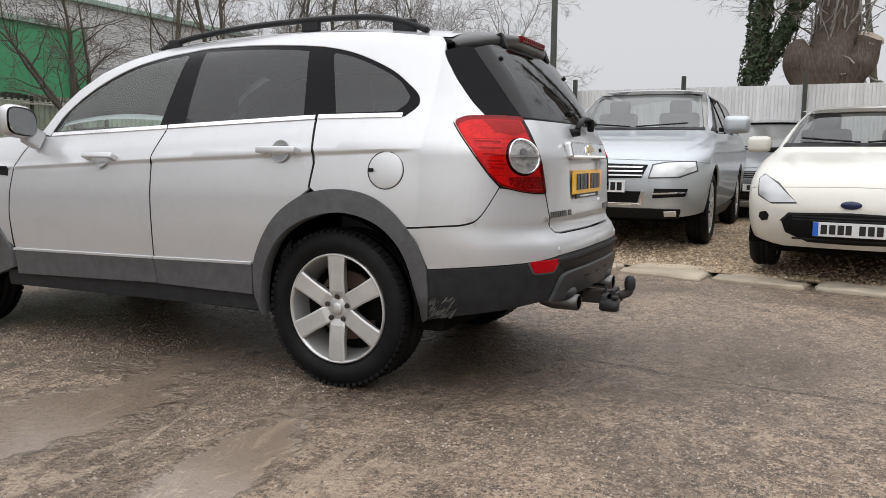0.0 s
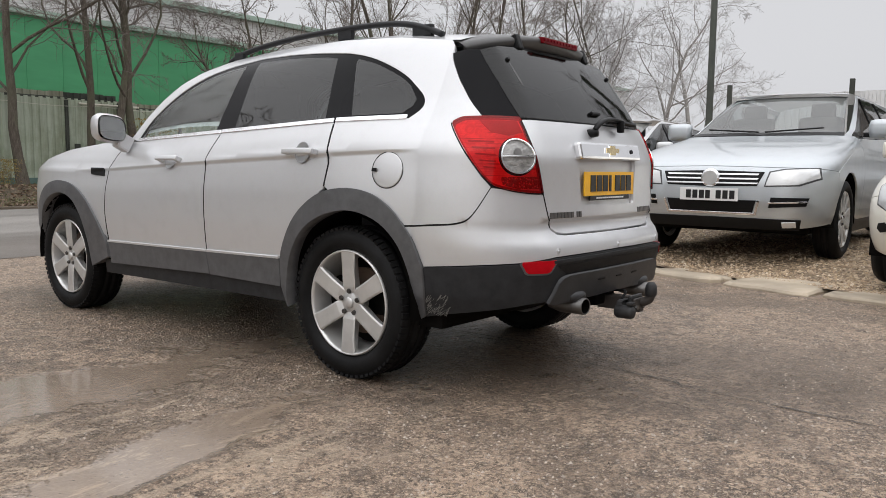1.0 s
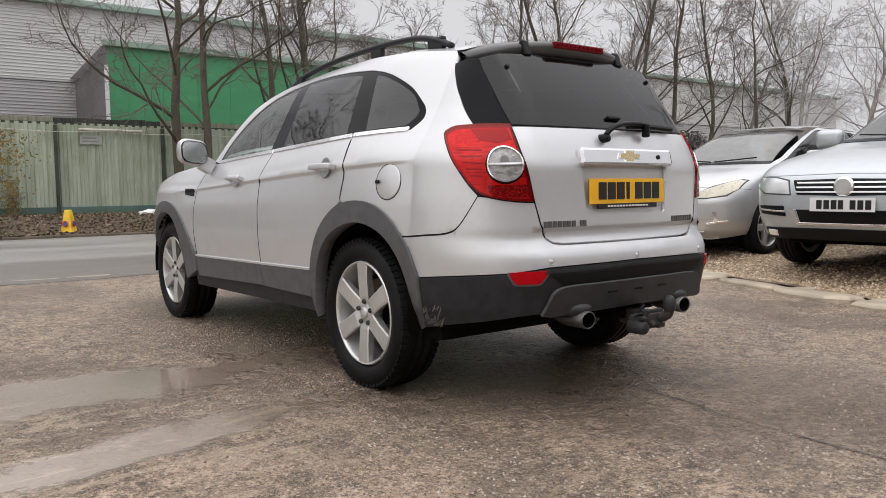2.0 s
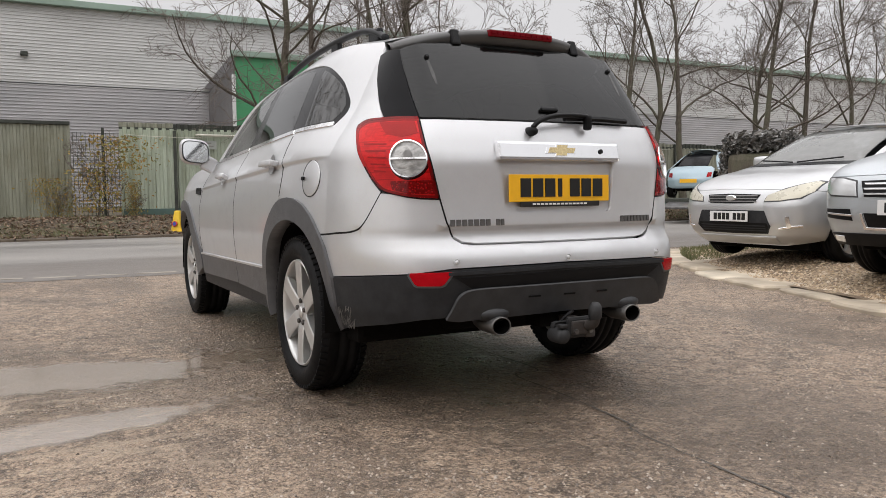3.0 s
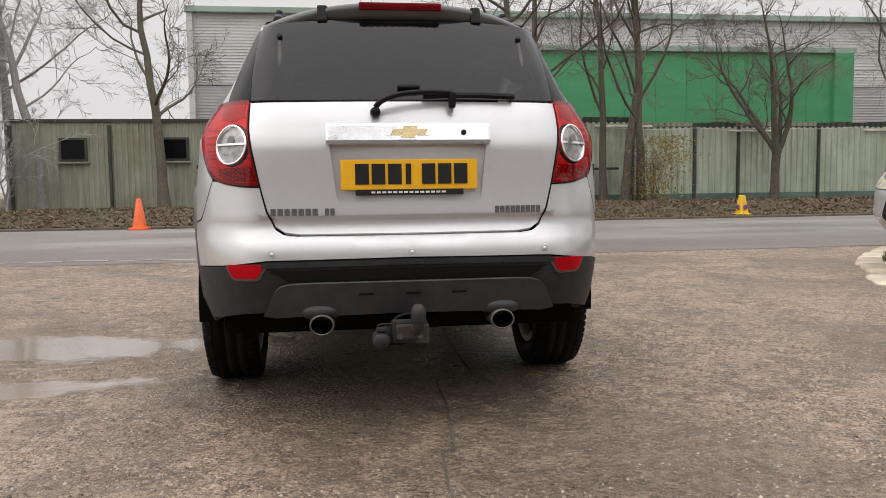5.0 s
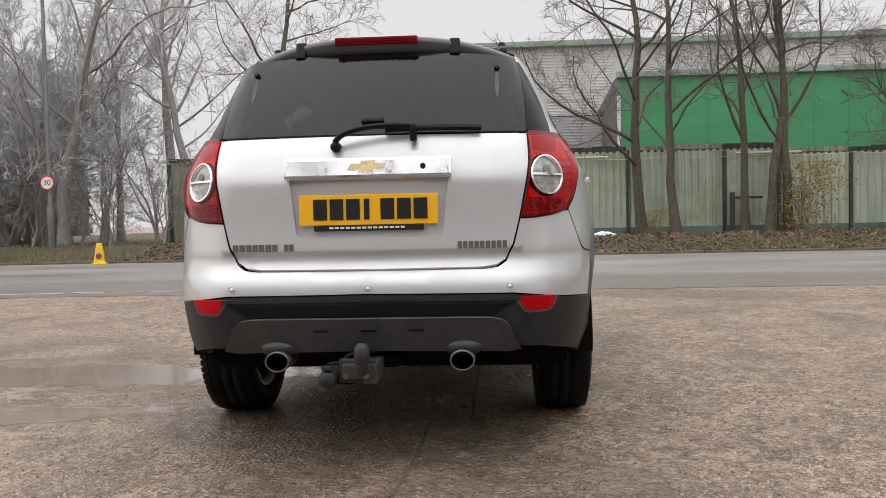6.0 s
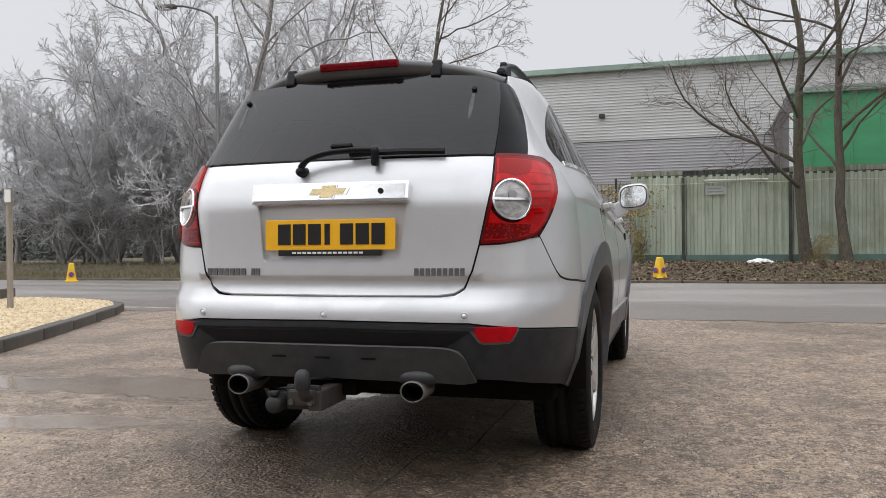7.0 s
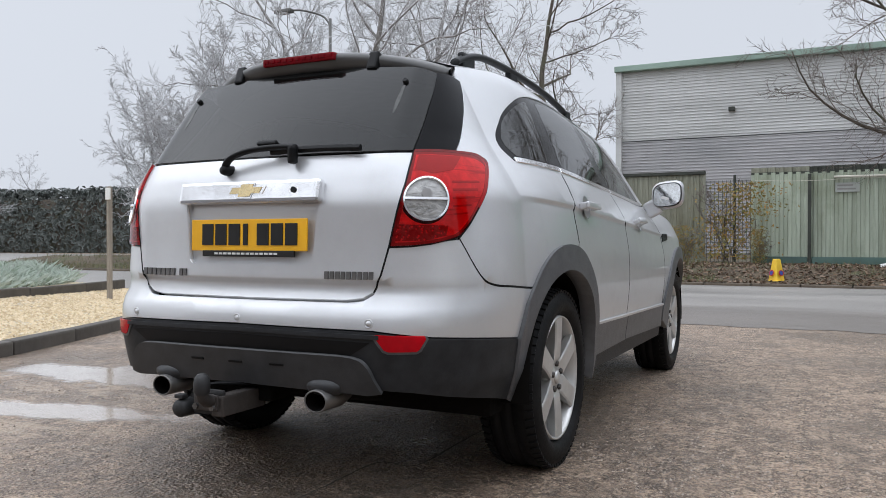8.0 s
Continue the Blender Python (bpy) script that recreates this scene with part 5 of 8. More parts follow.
    lip = []
    for i in range(41):
        x = -0.55 + 1.10 * i / 40
        f = abs(x) / 0.60
        dz, dy = -0.085 * f ** 2.4, 0.20 * f ** 2.6
        lip.append([bm.verts.new((x, y + dy, z + dz)) for y, z in ((-0.592, 1.622), (-0.6065, 1.613), (-0.6095, 1.598), (-0.594, 1.562), (-0.557, 1.548), (-0.50, 1.548))])
    for a, b in zip(lip, lip[1:]):
        for k in range(5):
            bm.faces.new((a[k], b[k], b[k + 1], a[k + 1]))
    bmesh.ops.recalc_face_normals(bm, faces=bm.faces)
    part("spoiler_lip", bm, GREY_SATIN, spoiler, "dark grey spoiler underside", smooth=True)
    light = part("brake_light", box(0, -0.601, 1.604, 0.33, 0.03, 0.030, 0.006), DARK_RED, spoiler, "high red brake light")
    for i in range(11):
        part("light_cell", box(-0.145 + i * 0.029, -0.6185, 1.606, 0.018, 0.004, 0.012, 0.001), DARK_RED, light)
    for x in (-0.31, 0.31):
        dy = 0.20 * (abs(x) / 0.6) ** 2.6
        b = part("bracket", box(x, -0.60 + dy, 1.575, 0.042, 0.035, 0.075, 0.008, turn=Matrix.Rotation(radians(-22), 4, "X")), BLACK, spoiler, "black bracket")
    # wiper
    p = [skin_point(-0.12, 1.165, 0.03), skin_point(-0.09, 1.184, 0.045), skin_point(-0.02, 1.203, 0.05), skin_point(0.08, 1.213, 0.046), skin_point(0.17, 1.214, 0.04)]
    wiper = part("wiper", tube(spline(p, 5), 0.0155, 8, flat=0.7), BLACK, pane, "black rear wiper", smooth=True)
    part("wiper_hub", spun([(0.0, -0.042), (0.015, -0.040), (0.019, -0.02), (0.020, 0.01)], 20, "Y", m=Matrix.Translation(skin_point(-0.12, 1.163, 0.0))), BLACK, wiper, smooth=True)
    blade = [skin_point(x, z, 0.022) for x, z in ((0.06, 1.212), (0.15, 1.216), (0.28, 1.217), (0.41, 1.213))]
    part("wiper_blade", tube(blade, 0.012, 6), BLACK, wiper)
    part("blade_clip", box(*skin_point(0.165, 1.190, 0.035), 0.026, 0.035, 0.062, 0.010), BLACK, wiper)
    # tow bar
    tow = part("tow_bar", box(0.0, -0.84, 0.385, 0.20, 0.12, 0.06, 0.012), UNDERSIDE, car, "dark iron tow bar with a black ball cover")
    part("tow_arm", box(0.02, -0.97, 0.368, 0.05, 0.22, 0.07, 0.008), TOW_IRON, tow)
    part("tow_plate", box(-0.025, -1.065, 0.378, 0.125, 0.022, 0.085, 0.010), COVER_GREY, tow)
    part("tow_plate_edge", box(-0.025, -1.080, 0.378, 0.10, 0.016, 0.055, 0.008), TOW_IRON, tow)
    part("ball_neck", tube(spline([(0.0, -1.07, 0.385), (0.0, -1.10, 0.388), (0.002, -1.125, 0.405), (0.002, -1.13, 0.44)], 5), 0.021, 12), TOW_IRON, tow, smooth=True)
    part("ball_cover", spun([(0.0, 0.484), (0.014, 0.481), (0.024, 0.468), (0.027, 0.450), (0.026, 0.424), (0.020, 0.414)], 22, "Z", m=Matrix.Translation((0.002, -1.13, 0))), COVER_GREY, tow, "black rubber ball cover", smooth=True)
    part("socket_plate", box(-0.085, -1.04, 0.365, 0.11, 0.014, 0.075, 0.02), COVER_GREY, tow)
    part("socket", spun([(0.0, 0.048), (0.024, 0.046), (0.029, 0.038), (0.031, 0.025), (0.031, -0.03), (0.026, -0.04)], 22, "Y", m=Matrix.Translation((-0.125, -1.06, 0.352)) @ Matrix.Rotation(math.pi, 4, "Z")), COVER_GREY, tow, "black trailer socket", smooth=True)
    part("socket_hinge", box(-0.125, -1.09, 0.392, 0.035, 0.03, 0.014, 0.004), COVER_GREY, tow)
    part("cable", tube(spline([(-0.10, -1.02, 0.385), (-0.06, -1.03, 0.425), (-0.01, -1.0, 0.43), (0.03, -0.93, 0.42)], 5), 0.006, 6), BLACK, tow)
    for x in (-0.06, 0.01):
        part("bolt", spun([(0.0, -0.012), (0.011, -0.012), (0.011, 0.01)], 6, "Y", m=Matrix.Translation((x, -1.085, 0.365))), STEEL, tow)
    # exhausts
    for s in (1, -1):
        ex = part("exhaust_tip", spun([(0.041, 0.02), (0.044, 0.022), (0.048, 0.018), (0.048, -0.10), (0.03, -0.16)], 28, "Y", m=Matrix.Translation((0.332 * s, -0.952, 0.392)) @ Matrix.Rotation(math.pi, 4, "Z") @ Matrix.Diagonal((0.94, 1, 0.78, 1))), STEEL, car, "dull steel exhaust tip", smooth=True)
        part("exhaust_bore", spun([(0.041, 0.018), (0.041, -0.08), (0.0, -0.08)], 24, "Y", m=Matrix.Translation((0.332 * s, -0.952, 0.392)) @ Matrix.Rotation(math.pi, 4, "Z") @ Matrix.Diagonal((0.94, 1, 0.78, 1))), UNDERSIDE, ex)
    part("silencer", spun([(0.0, -0.40), (0.08, -0.38), (0.09, -0.30), (0.09, 0.30), (0.08, 0.38), (0.0, 0.40)], 20, "X", m=Matrix.Translation((0, -0.58, 0.41))), UNDERSIDE, car)


def suv_sides(car, doors_f, doors_r):
    def glazing(name, loop, material, label, parents):
        two_sides(name, SUV, loop, material, parents, label, out=-0.004, depth=0.006)

    def top_at(u):
        best = [p for p in DLO_TOP if abs(p[0] - u) < 0.2]
        a = max((p for p in best if p[0] <= u), key=lambda p: p[0])
        b = min((p for p in best if p[0] >= u), key=lambda p: p[0])
        k = 0 if a[0] == b[0] else (u - a[0]) / (b[0] - a[0])
        return a[1] + (b[1] - a[1]) * k

    upper = [p for p in DLO_TOP if p[1] > 1.25]
    # glass areas
    f_top = [(u, z - 0.022) for u, z in DLO_TOP if 1.06 < u < 1.80]
    front = [(1.078, 1.19), (1.05, 1.553)] + f_top + [(1.845, 1.158)]
    r_top = [(u, z - 0.022) for u, z in DLO_TOP if 0.29 < u < 0.93]
    rear = [(0.20, 1.225), (0.272, 1.53)] + r_top + [(0.938, 1.562), (0.912, 1.195)]
    q_top = [(u, z - 0.02) for u, z in DLO_TOP if -0.26 < u < 0.12 and z > 1.3]
    quarter = [(0.03, 1.235), (-0.255, 1.24), (-0.295, 1.275), (-0.30, 1.305)] + q_top + [(0.125, 1.505)]
    two_sides("window_surround", SUV, DLO_TOP + [(1.01, 1.172), (0.12, 1.208)], GLOSS_BLACK, car, "black window surround and pillars", holes=[front, rear, quarter], out=-0.005, depth=0.012, step=0.03)
    glazing("front_window", front, LIGHT_GLASS, "clear front door window", doors_f)
    glazing("rear_door_window", rear, DARK_GLASS, "dark tinted rear door window", doors_r)
    glazing("quarter_window", quarter, DARK_GLASS, "dark tinted quarter window", (car, car))
    # chrome belt line
    for a, b, who in (((1.86, 1.128), (1.022, 1.163), doors_f), ((1.008, 1.164), (0.130, 1.200), doors_r), ((0.112, 1.201), (-0.29, 1.206), (car, car))):
        loop = [(a[0], a[1] + 0.004), (b[0], b[1] + 0.004), (b[0], b[1] + 0.022), (a[0], a[1] + 0.022)]
        two_sides("belt_trim", SUV, loop, CHROME, who, "chrome belt trim", out=0.006, depth=0.01, step=0.05)
    # black strips laid over the shut lines to paint in the gaps' shade
    def gap_strip(pts, half=0.0038):
        loop = [(u - half, z) if abs(pts[0][1] - pts[-1][1]) > abs(pts[0][0] - pts[-1][0]) else (u, z - half) for u, z in pts]
        loop += [(u + half, z) if abs(pts[0][1] - pts[-1][1]) > abs(pts[0][0] - pts[-1][0]) else (u, z + half) for u, z in pts[::-1]]
        two_sides("door_seal", SUV, loop, BLACK, car, out=0.0006, depth=0.004, step=0.03)

    gap_strip([(1.016, 1.160), (1.058, 1.04), (1.048, 0.86), (1.040, 0.69), (1.044, 0.535), (1.032, 0.40)])
    gap_strip([(0.122, 1.195), (0.086, 1.01), (0.104, 0.905)])
    gap_strip([(2.09, 0.42), (2.096, 0.70), (2.082, 0.95), (2.03, 1.06), (1.965, 1.13)])
    gap_strip(BUMPER_LINE)
    gap_strip([(-1.116, 1.20), (-1.133, 1.10), (-1.16, 1.0), (-1.186, 0.896), (-1.215, 0.80), (-1.247, 0.744)])
    gap_strip([(-0.64, 1.188), (-0.70, 1.125), (-0.76, 1.06), (-0.85, 0.97), (-0.91, 0.92)], 0.006)
    # handles
    for s, k in ((1, 0), (-1, 1)):
        for u, z, door in ((0.268, 1.062, doors_r[k]), (1.40, 1.018, doors_f[k])):
            m = on_skin(SUV, u, z, s, 0.0)
            h = part("door_handle", box(0, 0, 0, 0.01, 0.01, 0.002), SILVER, door, "silver door handle")
            h.matrix_basis = m
            bm = box(0, 0, 0.034, 0.215, 0.030, 0.018, 0.007)
            part("grip", bm, SILVER, h, smooth=True)
            for q in (-0.09, 0.09):
                part("grip_end", box(q, 0, 0.014, 0.035, 0.028, 0.030, 0.006), SILVER, h)
            part("cup", spun([(0.0, -0.006), (0.045, -0.002), (0.050, 0.0015), (0.052, 0.0)], 26, "Z"), CUP_SHADE, h, smooth=True)
    # fuel flap, on one side only
    m = on_skin(SUV, -0.262, 0.984, -1, 0.0)
    flap = part("fuel_flap", spun([(0.0, 0.003), (0.074, 0.0022), (0.0785, 0.0005), (0.0785, -0.01)], 44, "Z"), SILVER, car, smooth=True)
    flap.matrix_basis = m
    # black ring painting in the dark gap round the flap
    part("flap_gap", spun([(0.0785, -0.001), (0.0815, 0.0012), (0.0815, -0.004)], 44, "Z"), BLACK, flap)
    part("flap_catch", box(-0.065, 0.0, 0.008, 0.024, 0.016, 0.008, 0.003), BLACK, flap)
    # roof rails
    for s in (1, -1):
        line = [(1.34, 1.605), (1.22, 1.640), (1.05, 1.664), (0.75, 1.688), (0.37, 1.700), (0.10, 1.696), (-0.05, 1.683), (-0.18, 1.652), (-0.28, 1.614)]
        pts = [(s * (0.505 - 0.03 * max(0, y - 0.9)), y, z) for y, z in line]
        rail = part("roof_rail", tube(spline(pts, 5), 0.019, 8, flat=0.8), PLASTIC, car, "dark grey roof rail", smooth=True)
        for y, z, d in ((0.36, 1.672, 0.10), (-0.16, 1.640, 0.12), (1.24, 1.622, 0.08)):
            part("rail_foot", box(s * 0.502, y, z, 0.03, d, 0.06, 0.01), PLASTIC, rail)
    # mirrors
    for s in (1, -1):
        rings = []
        bm = bmesh.new()
        for k, (dy, sx, sz) in enumerate(((0.0, 0.088, 0.075), (0.03, 0.100, 0.088), (0.08, 0.092, 0.080), (0.12, 0.062, 0.055), (0.14, 0.02, 0.02))):
            ring = []
            for i in range(20):
                t = 2 * math.pi * i / 20
                c, q = math.cos(t), math.sin(t)
                cx = math.copysign(abs(c) ** 0.6, c) * sx
                cz = math.copysign(abs(q) ** 0.6, q) * sz
                ring.append(bm.verts.new((s * (0.955 + cx), 1.885 + dy, 1.205 + cz + 0.1 * cx)))
            rings.append(ring)
        for a, b in zip(rings, rings[1:]):
            for i in range(20):
                j = (i + 1) % 20
                bm.faces.new((a[i], a[j], b[j], b[i]))
        bm.faces.new(rings[-1])
        bmesh.ops.recalc_face_normals(bm, faces=bm.faces)
        shell = part("door_mirror", bm, SILVER, car, "silver door mirror", smooth=True)
        me = bmesh.new()
        face, rear = [], []
        for i in range(20):
            t = 2 * math.pi * i / 20
            c, q = math.cos(t), math.sin(t)
            cx, cz = math.copysign(abs(c) ** 0.6, c) * 0.082, math.copysign(abs(q) ** 0.6, q) * 0.069
            x, y, z = s * (0.955 + cx), 1.878 - 0.05 * cx + 0.14 * cz, 1.205 + cz + 0.1 * cx
            face.append(me.verts.new((x, y, z)))
            rear.append(me.verts.new((x, y + 0.006, z)))
        me.faces.new(face)
        me.faces.new(rear)
        for i in range(20):
            j = (i + 1) % 20
            me.faces.new((face[i], face[j], rear[j], rear[i]))
        bmesh.ops.recalc_face_normals(me, faces=me.faces)
        glass = part("mirror_glass", me, MIRROR, shell, "mirror glass")
        part("mirror_backing", box(s * 0.955, 1.900, 1.205, 0.135, 0.004, 0.110, 0), BLACK, shell)
        if s > 0:
            part("mirror_sticker", box(0.945, 1.870, 1.185, 0.045, 0.002, 0.016, turn=Matrix.Rotation(0.3, 4, "Y")), WHITE_PLATE, glass)
        part("mirror_foot", box(s * 0.862, 1.93, 1.125, 0.09, 0.07, 0.10, 0.015, turn=Matrix.Rotation(s * -0.5, 4, "Y")), SILVER, shell)


def suv_inside(car):
    part("headliner", mesh_of("headliner", *top_data(SUV, -0.40, 1.42, sorted(ROOF_LINE), [(-0.5, 1.60), (0.2, 1.655), (0.8, 1.665), (1.48, 1.62)], 14, 14, 2.6, 0.03), LINER, True), LINER, car, "pale grey roof lining")
    two_sides("pillar_lining", SUV, [(-0.34, 1.22), (-0.86, 1.22), (-0.44, 1.48), (-0.2, 1.46)], LINER, car, out=-0.035)
    part("underbody", box(0, 1.28, 0.37, 1.50, 3.55, 0.18, 0.03), UNDERSIDE, car, "dark dirty underbody")
    part("inner_tub", box(0, -0.45, 0.62, 1.30, 0.62, 0.40, 0.03), UNDERSIDE, car)
    part("cabin_floor", box(0, 1.1, 0.52, 1.55, 1.5, 0.08, 0.02), UNDERSIDE, car)
    for s in (1, -1):
        for y in (0.0, 2.707):
            arch_shell(car, s * 0.86, y, 0.38, 0.405, s * 0.52, UNDERSIDE)
            part("liner_back", box(s * 0.51, y, 0.56, 0.04, 0.80, 0.46, 0.02), UNDERSIDE, car)
        part("door_card", box(s * 0.755, 1.1, 0.82, 0.03, 1.6, 0.56, 0.02), SEAT_CLOTH, car)
        part("rear_card", box(s * 0.66, -0.22, 0.92, 0.04, 0.60, 0.46, 0.02), SEAT_CLOTH, car)
    for x in (-0.36, 0.36):
        seat = part("front_seat", box(x, 1.20, 0.95, 0.50, 0.16, 0.62, 0.06, turn=Matrix.Rotation(radians(14), 4, "X")), SEAT_CLOTH, car, "dark cloth front seat", smooth=True)
        part("headrest", box(x, 1.09, 1.36, 0.27, 0.11, 0.19, 0.05), SEAT_CLOTH, seat, smooth=True)
        part("cushion", box(x, 1.45, 0.66, 0.50, 0.5, 0.16, 0.05), SEAT_CLOTH, seat, smooth=True)
    bench = part("rear_bench", box(0, 0.28, 0.95, 1.30, 0.16, 0.60, 0.06, turn=Matrix.Rotation(radians(16), 4, "X")), SEAT_CLOTH, car, "dark cloth rear bench", smooth=True)
    for x in (-0.42, 0.0, 0.42):
        part("headrest", box(x, 0.18, 1.32, 0.27, 0.10, 0.17, 0.045), SEAT_CLOTH, bench, smooth=True)
    for x in (-0.34, 0.34):
        part("third_row_headrest", box(x, -0.30, 1.20, 0.25, 0.10, 0.15, 0.045), SEAT_CLOTH, car, smooth=True)
    part("third_row", box(0, -0.25, 0.95, 1.10, 0.14, 0.42, 0.05), SEAT_CLOTH, car, smooth=True)
    dash = part("dashboard", box(0, 1.95, 0.98, 1.40, 0.42, 0.24, 0.06), SEAT_CLOTH, car, smooth=True)
    part("steering_wheel", spun([(0.17, -0.012), (0.185, 0.0), (0.17, 0.012), (0.157, 0.0), (0.17, -0.012)], 28, "Y", m=Matrix.Translation((0.36, 1.68, 1.02)) @ Matrix.Rotation(radians(-22), 4, "X")), BLACK, dash, smooth=True)


def silver_suv():
    car = thing("suv", "silver sport utility car with charcoal cladding and tow bar on yard", "car")
    tailgate, pane, doors_f, doors_r = suv_body(car)
    suv_tail(car, tailgate, pane)
    suv_sides(car, doors_f, doors_r)
    suv_inside(car)
    for s in (1, -1):
        for y in (0.0, 2.707):
            wheel(car, s * 0.748, y, 0.36, 0.235, 0.240, 6, s, ALLOY, lugs=66)
    return car


silver_suv()

# ---- parked cars, seen from the front ----
LAMP_RIM = plain("dark_lamp_rim", (0.06, 0.06, 0.062), 0.35, 0.3)
HEAD_LENS = plain("clear_headlamp", (0.58, 0.59, 0.59), 0.14, 0.5, grain=14, vary=0.5, relief=0.05, Coat_Weight=1.0)
AMBER_LENS = plain("aged_headlamp", (0.50, 0.47, 0.38), 0.3, 0.2, grain=14, vary=0.35, relief=0.05, Coat_Weight=0.6)


def front_car(name, label, paint, skin, place, half, wheel_r, base_len, spec):
    """A parked car whose nose points along its own -y; the front axle lies at y = 0."""
    car = thing(name, label, "car", place, group="parked cars")

    def at(pts):
        out = []
        for (x0, z0), (x1, z1) in zip(pts, pts[1:] + pts[:1]):
            n = max(1, math.ceil(math.dist((x0, z0), (x1, z1)) / 0.03))
            for k in range(n):
                x, z = x0 + (x1 - x0) * k / n, z0 + (z1 - z0) * k / n
                out.append((skin.across(x, z), z))
        return out

    def front(nm, pts, material, parent=None, lab="", **how):
        return panel(nm, skin, at(pts), material, parent or car, lab, both=True, step=0.03, **how)

    def pair(nm, pts, material, parent=None, lab="", **how):
        return two_sides(nm, skin, at(pts), material, parent or car, lab, **how)

    g = spec
    hood, cowl, roof = g["hood"], g["cowl"], g["roof"]
    # front skin, bonnet, screen
    ye = -wheel_r - 0.10
    low = g["low"]
    def corner(z):
        return (ye, z)
    face = at([(0.0, low), (half * 0.55, low)])
    face = [p for p in face if p[0] < -0.0][: max(2, len(face) // 2)]
    loop = [(skin.middle(low), low)] + [(skin.across(half * 0.6, low), low), (ye, low + 0.06), (ye, hood - 0.04)]
    loop += [(skin.across(half * k, hood - 0.02 * k), hood - 0.02 * k) for k in (0.86, 0.7, 0.5, 0.3, 0.1)] + [(skin.middle(hood), hood)]
    loop += [(skin.middle(z), z) for z in (hood - 0.1, hood - 0.2, hood - 0.3, low + 0.1)]
    bumper = panel("front_bumper", skin, loop, paint, car, both=True, depth=0.03)
    wing_top = [(y, hood - 0.035 + (cowl - hood + 0.02) * min(1, (y - ye) / (g["door"] - ye))) for y in np.linspace(ye + 0.05, g["door"], 8)]
    bon = [(skin.middle(hood + 0.006), hood + 0.006)] + [(skin.across(half * k, hood + 0.006 - 0.02 * k), hood + 0.006 - 0.02 * k) for k in (0.1, 0.3, 0.5, 0.7, 0.86)]
    bon += [(ye + 0.004, hood - 0.036)] + [(u, z + 0.006) for u, z in wing_top] + [(skin.across(half * k, cowl), cowl) for k in (0.8, 0.6, 0.4, 0.2)]
    bon += [(skin.middle(z), z) for z in np.linspace(cowl, hood + 0.01, 14)]
    panel("bonnet", skin, bon, paint, car, both=True, step=0.02)
    scr = [(0.0, cowl + 0.015), (half * 0.78, cowl + 0.015), (g["screen_x"], roof), (0.0, roof + 0.01)]
    screen = panel("windscreen", skin, at(scr), g.get("pane", SCREEN_GLASS), car, g.get("pane_look", "misted windscreen"), both=True, step=0.03)
    panel("screen_base", skin, at([(0.0, cowl), (half * 0.80, cowl), (half * 0.78, cowl + 0.03), (0.0, cowl + 0.03)]), BLACK, car, both=True, out=0.006)
    for s in (1, -1):
        a, b = skin.at(skin.across(0.05, cowl + 0.02), cowl + 0.02), skin.at(skin.across(half * 0.6, cowl + 0.06), cowl + 0.06)
        off = Vector((0, -0.02, 0.02))
        part("wiper", tube([Vector((s * a.x * (0.2 if s < 0 else 1), a.y, a.z)) + off, Vector((s * b.x, b.y, b.z)) + off], 0.009, 6), BLACK, screen)
    # sides
    r = wheel_r
    def arch(y, rr, a0=200, a1=-20, steps=16):
        return [(y + rr * math.cos(radians(a0 + (a1 - a0) * i / steps)), r + rr * math.sin(radians(a0 + (a1 - a0) * i / steps))) for i in range(steps + 1)]
    rr = r + 0.07
    belt, sill = g["belt"], low + 0.05
    wing = [(ye + 0.004, sill), (ye + 0.004, hood - 0.045)] + wing_top + [(g["door"], belt - 0.01), (g["door"], sill)]
    wing += [p for p in arch(0.0, rr, -12, 192) if p[1] > sill]
    two_sides("front_wing", skin, wing, paint, car)
    d0, d1 = g["door"] + 0.008, g["door"] + 1.05
    two_sides("front_door", skin, [(d0, sill), (d0, belt - 0.012), (d1, belt + 0.02), (d1, sill)], paint, car)
    back_y = base_len + g["tail"]
    side2 = [(d1 + 0.008, sill), (d1 + 0.008, belt + 0.02), (back_y, belt + 0.05), (back_y, sill)] + [p for p in arch(base_len, rr, -12, 192) if p[1] > sill]
    two_sides("rear_side", skin, side2, paint, car)
    two_sides("sill", skin, [(rr + 0.02, sill - 0.006), (base_len - rr - 0.02, sill - 0.006), (base_len - rr - 0.02, sill - 0.14), (rr + 0.02, sill - 0.14)], g.get("sill_mat", paint), car, depth=0.06)
    # greenhouse
    yr = skin.back(g["screen_x"], roof) + 0.05
    a_line = [(skin.back(half * 0.75, z) + 0.12, z) for z in np.linspace(belt, roof, 6)]
    top_line = [(yr + 0.25, roof + 0.01), (yr + 1.0, roof + 0.015), (back_y - 0.35, roof - 0.05)]
    glass = a_line + top_line + [(back_y - 0.12, belt + 0.08), (d1, belt + 0.03)]
    two_sides("side_window", skin, [(u, z) for u, z in glass], DARK_GLASS, car, "dark side window", out=-0.006)
    for y in (d1, d1 + 0.85):
        two_sides("window_post", skin, [(y - 0.04, belt + 0.02), (y + 0.04, belt + 0.02), (y + 0.03, roof), (y - 0.05, roof)], GLOSS_BLACK, car, out=0.002)
    pillar = [(u - 0.11, z) for u, z in a_line] + [(yr + 0.2, roof + 0.05), (back_y - 0.3, roof + 0.0), (back_y - 0.05, belt + 0.05), (back_y - 0.12, belt + 0.08), (back_y - 0.35, roof - 0.05)] + top_line[::-1][1:] + a_line[::-1]
    two_sides("roof_frame", skin, pillar, paint, car)
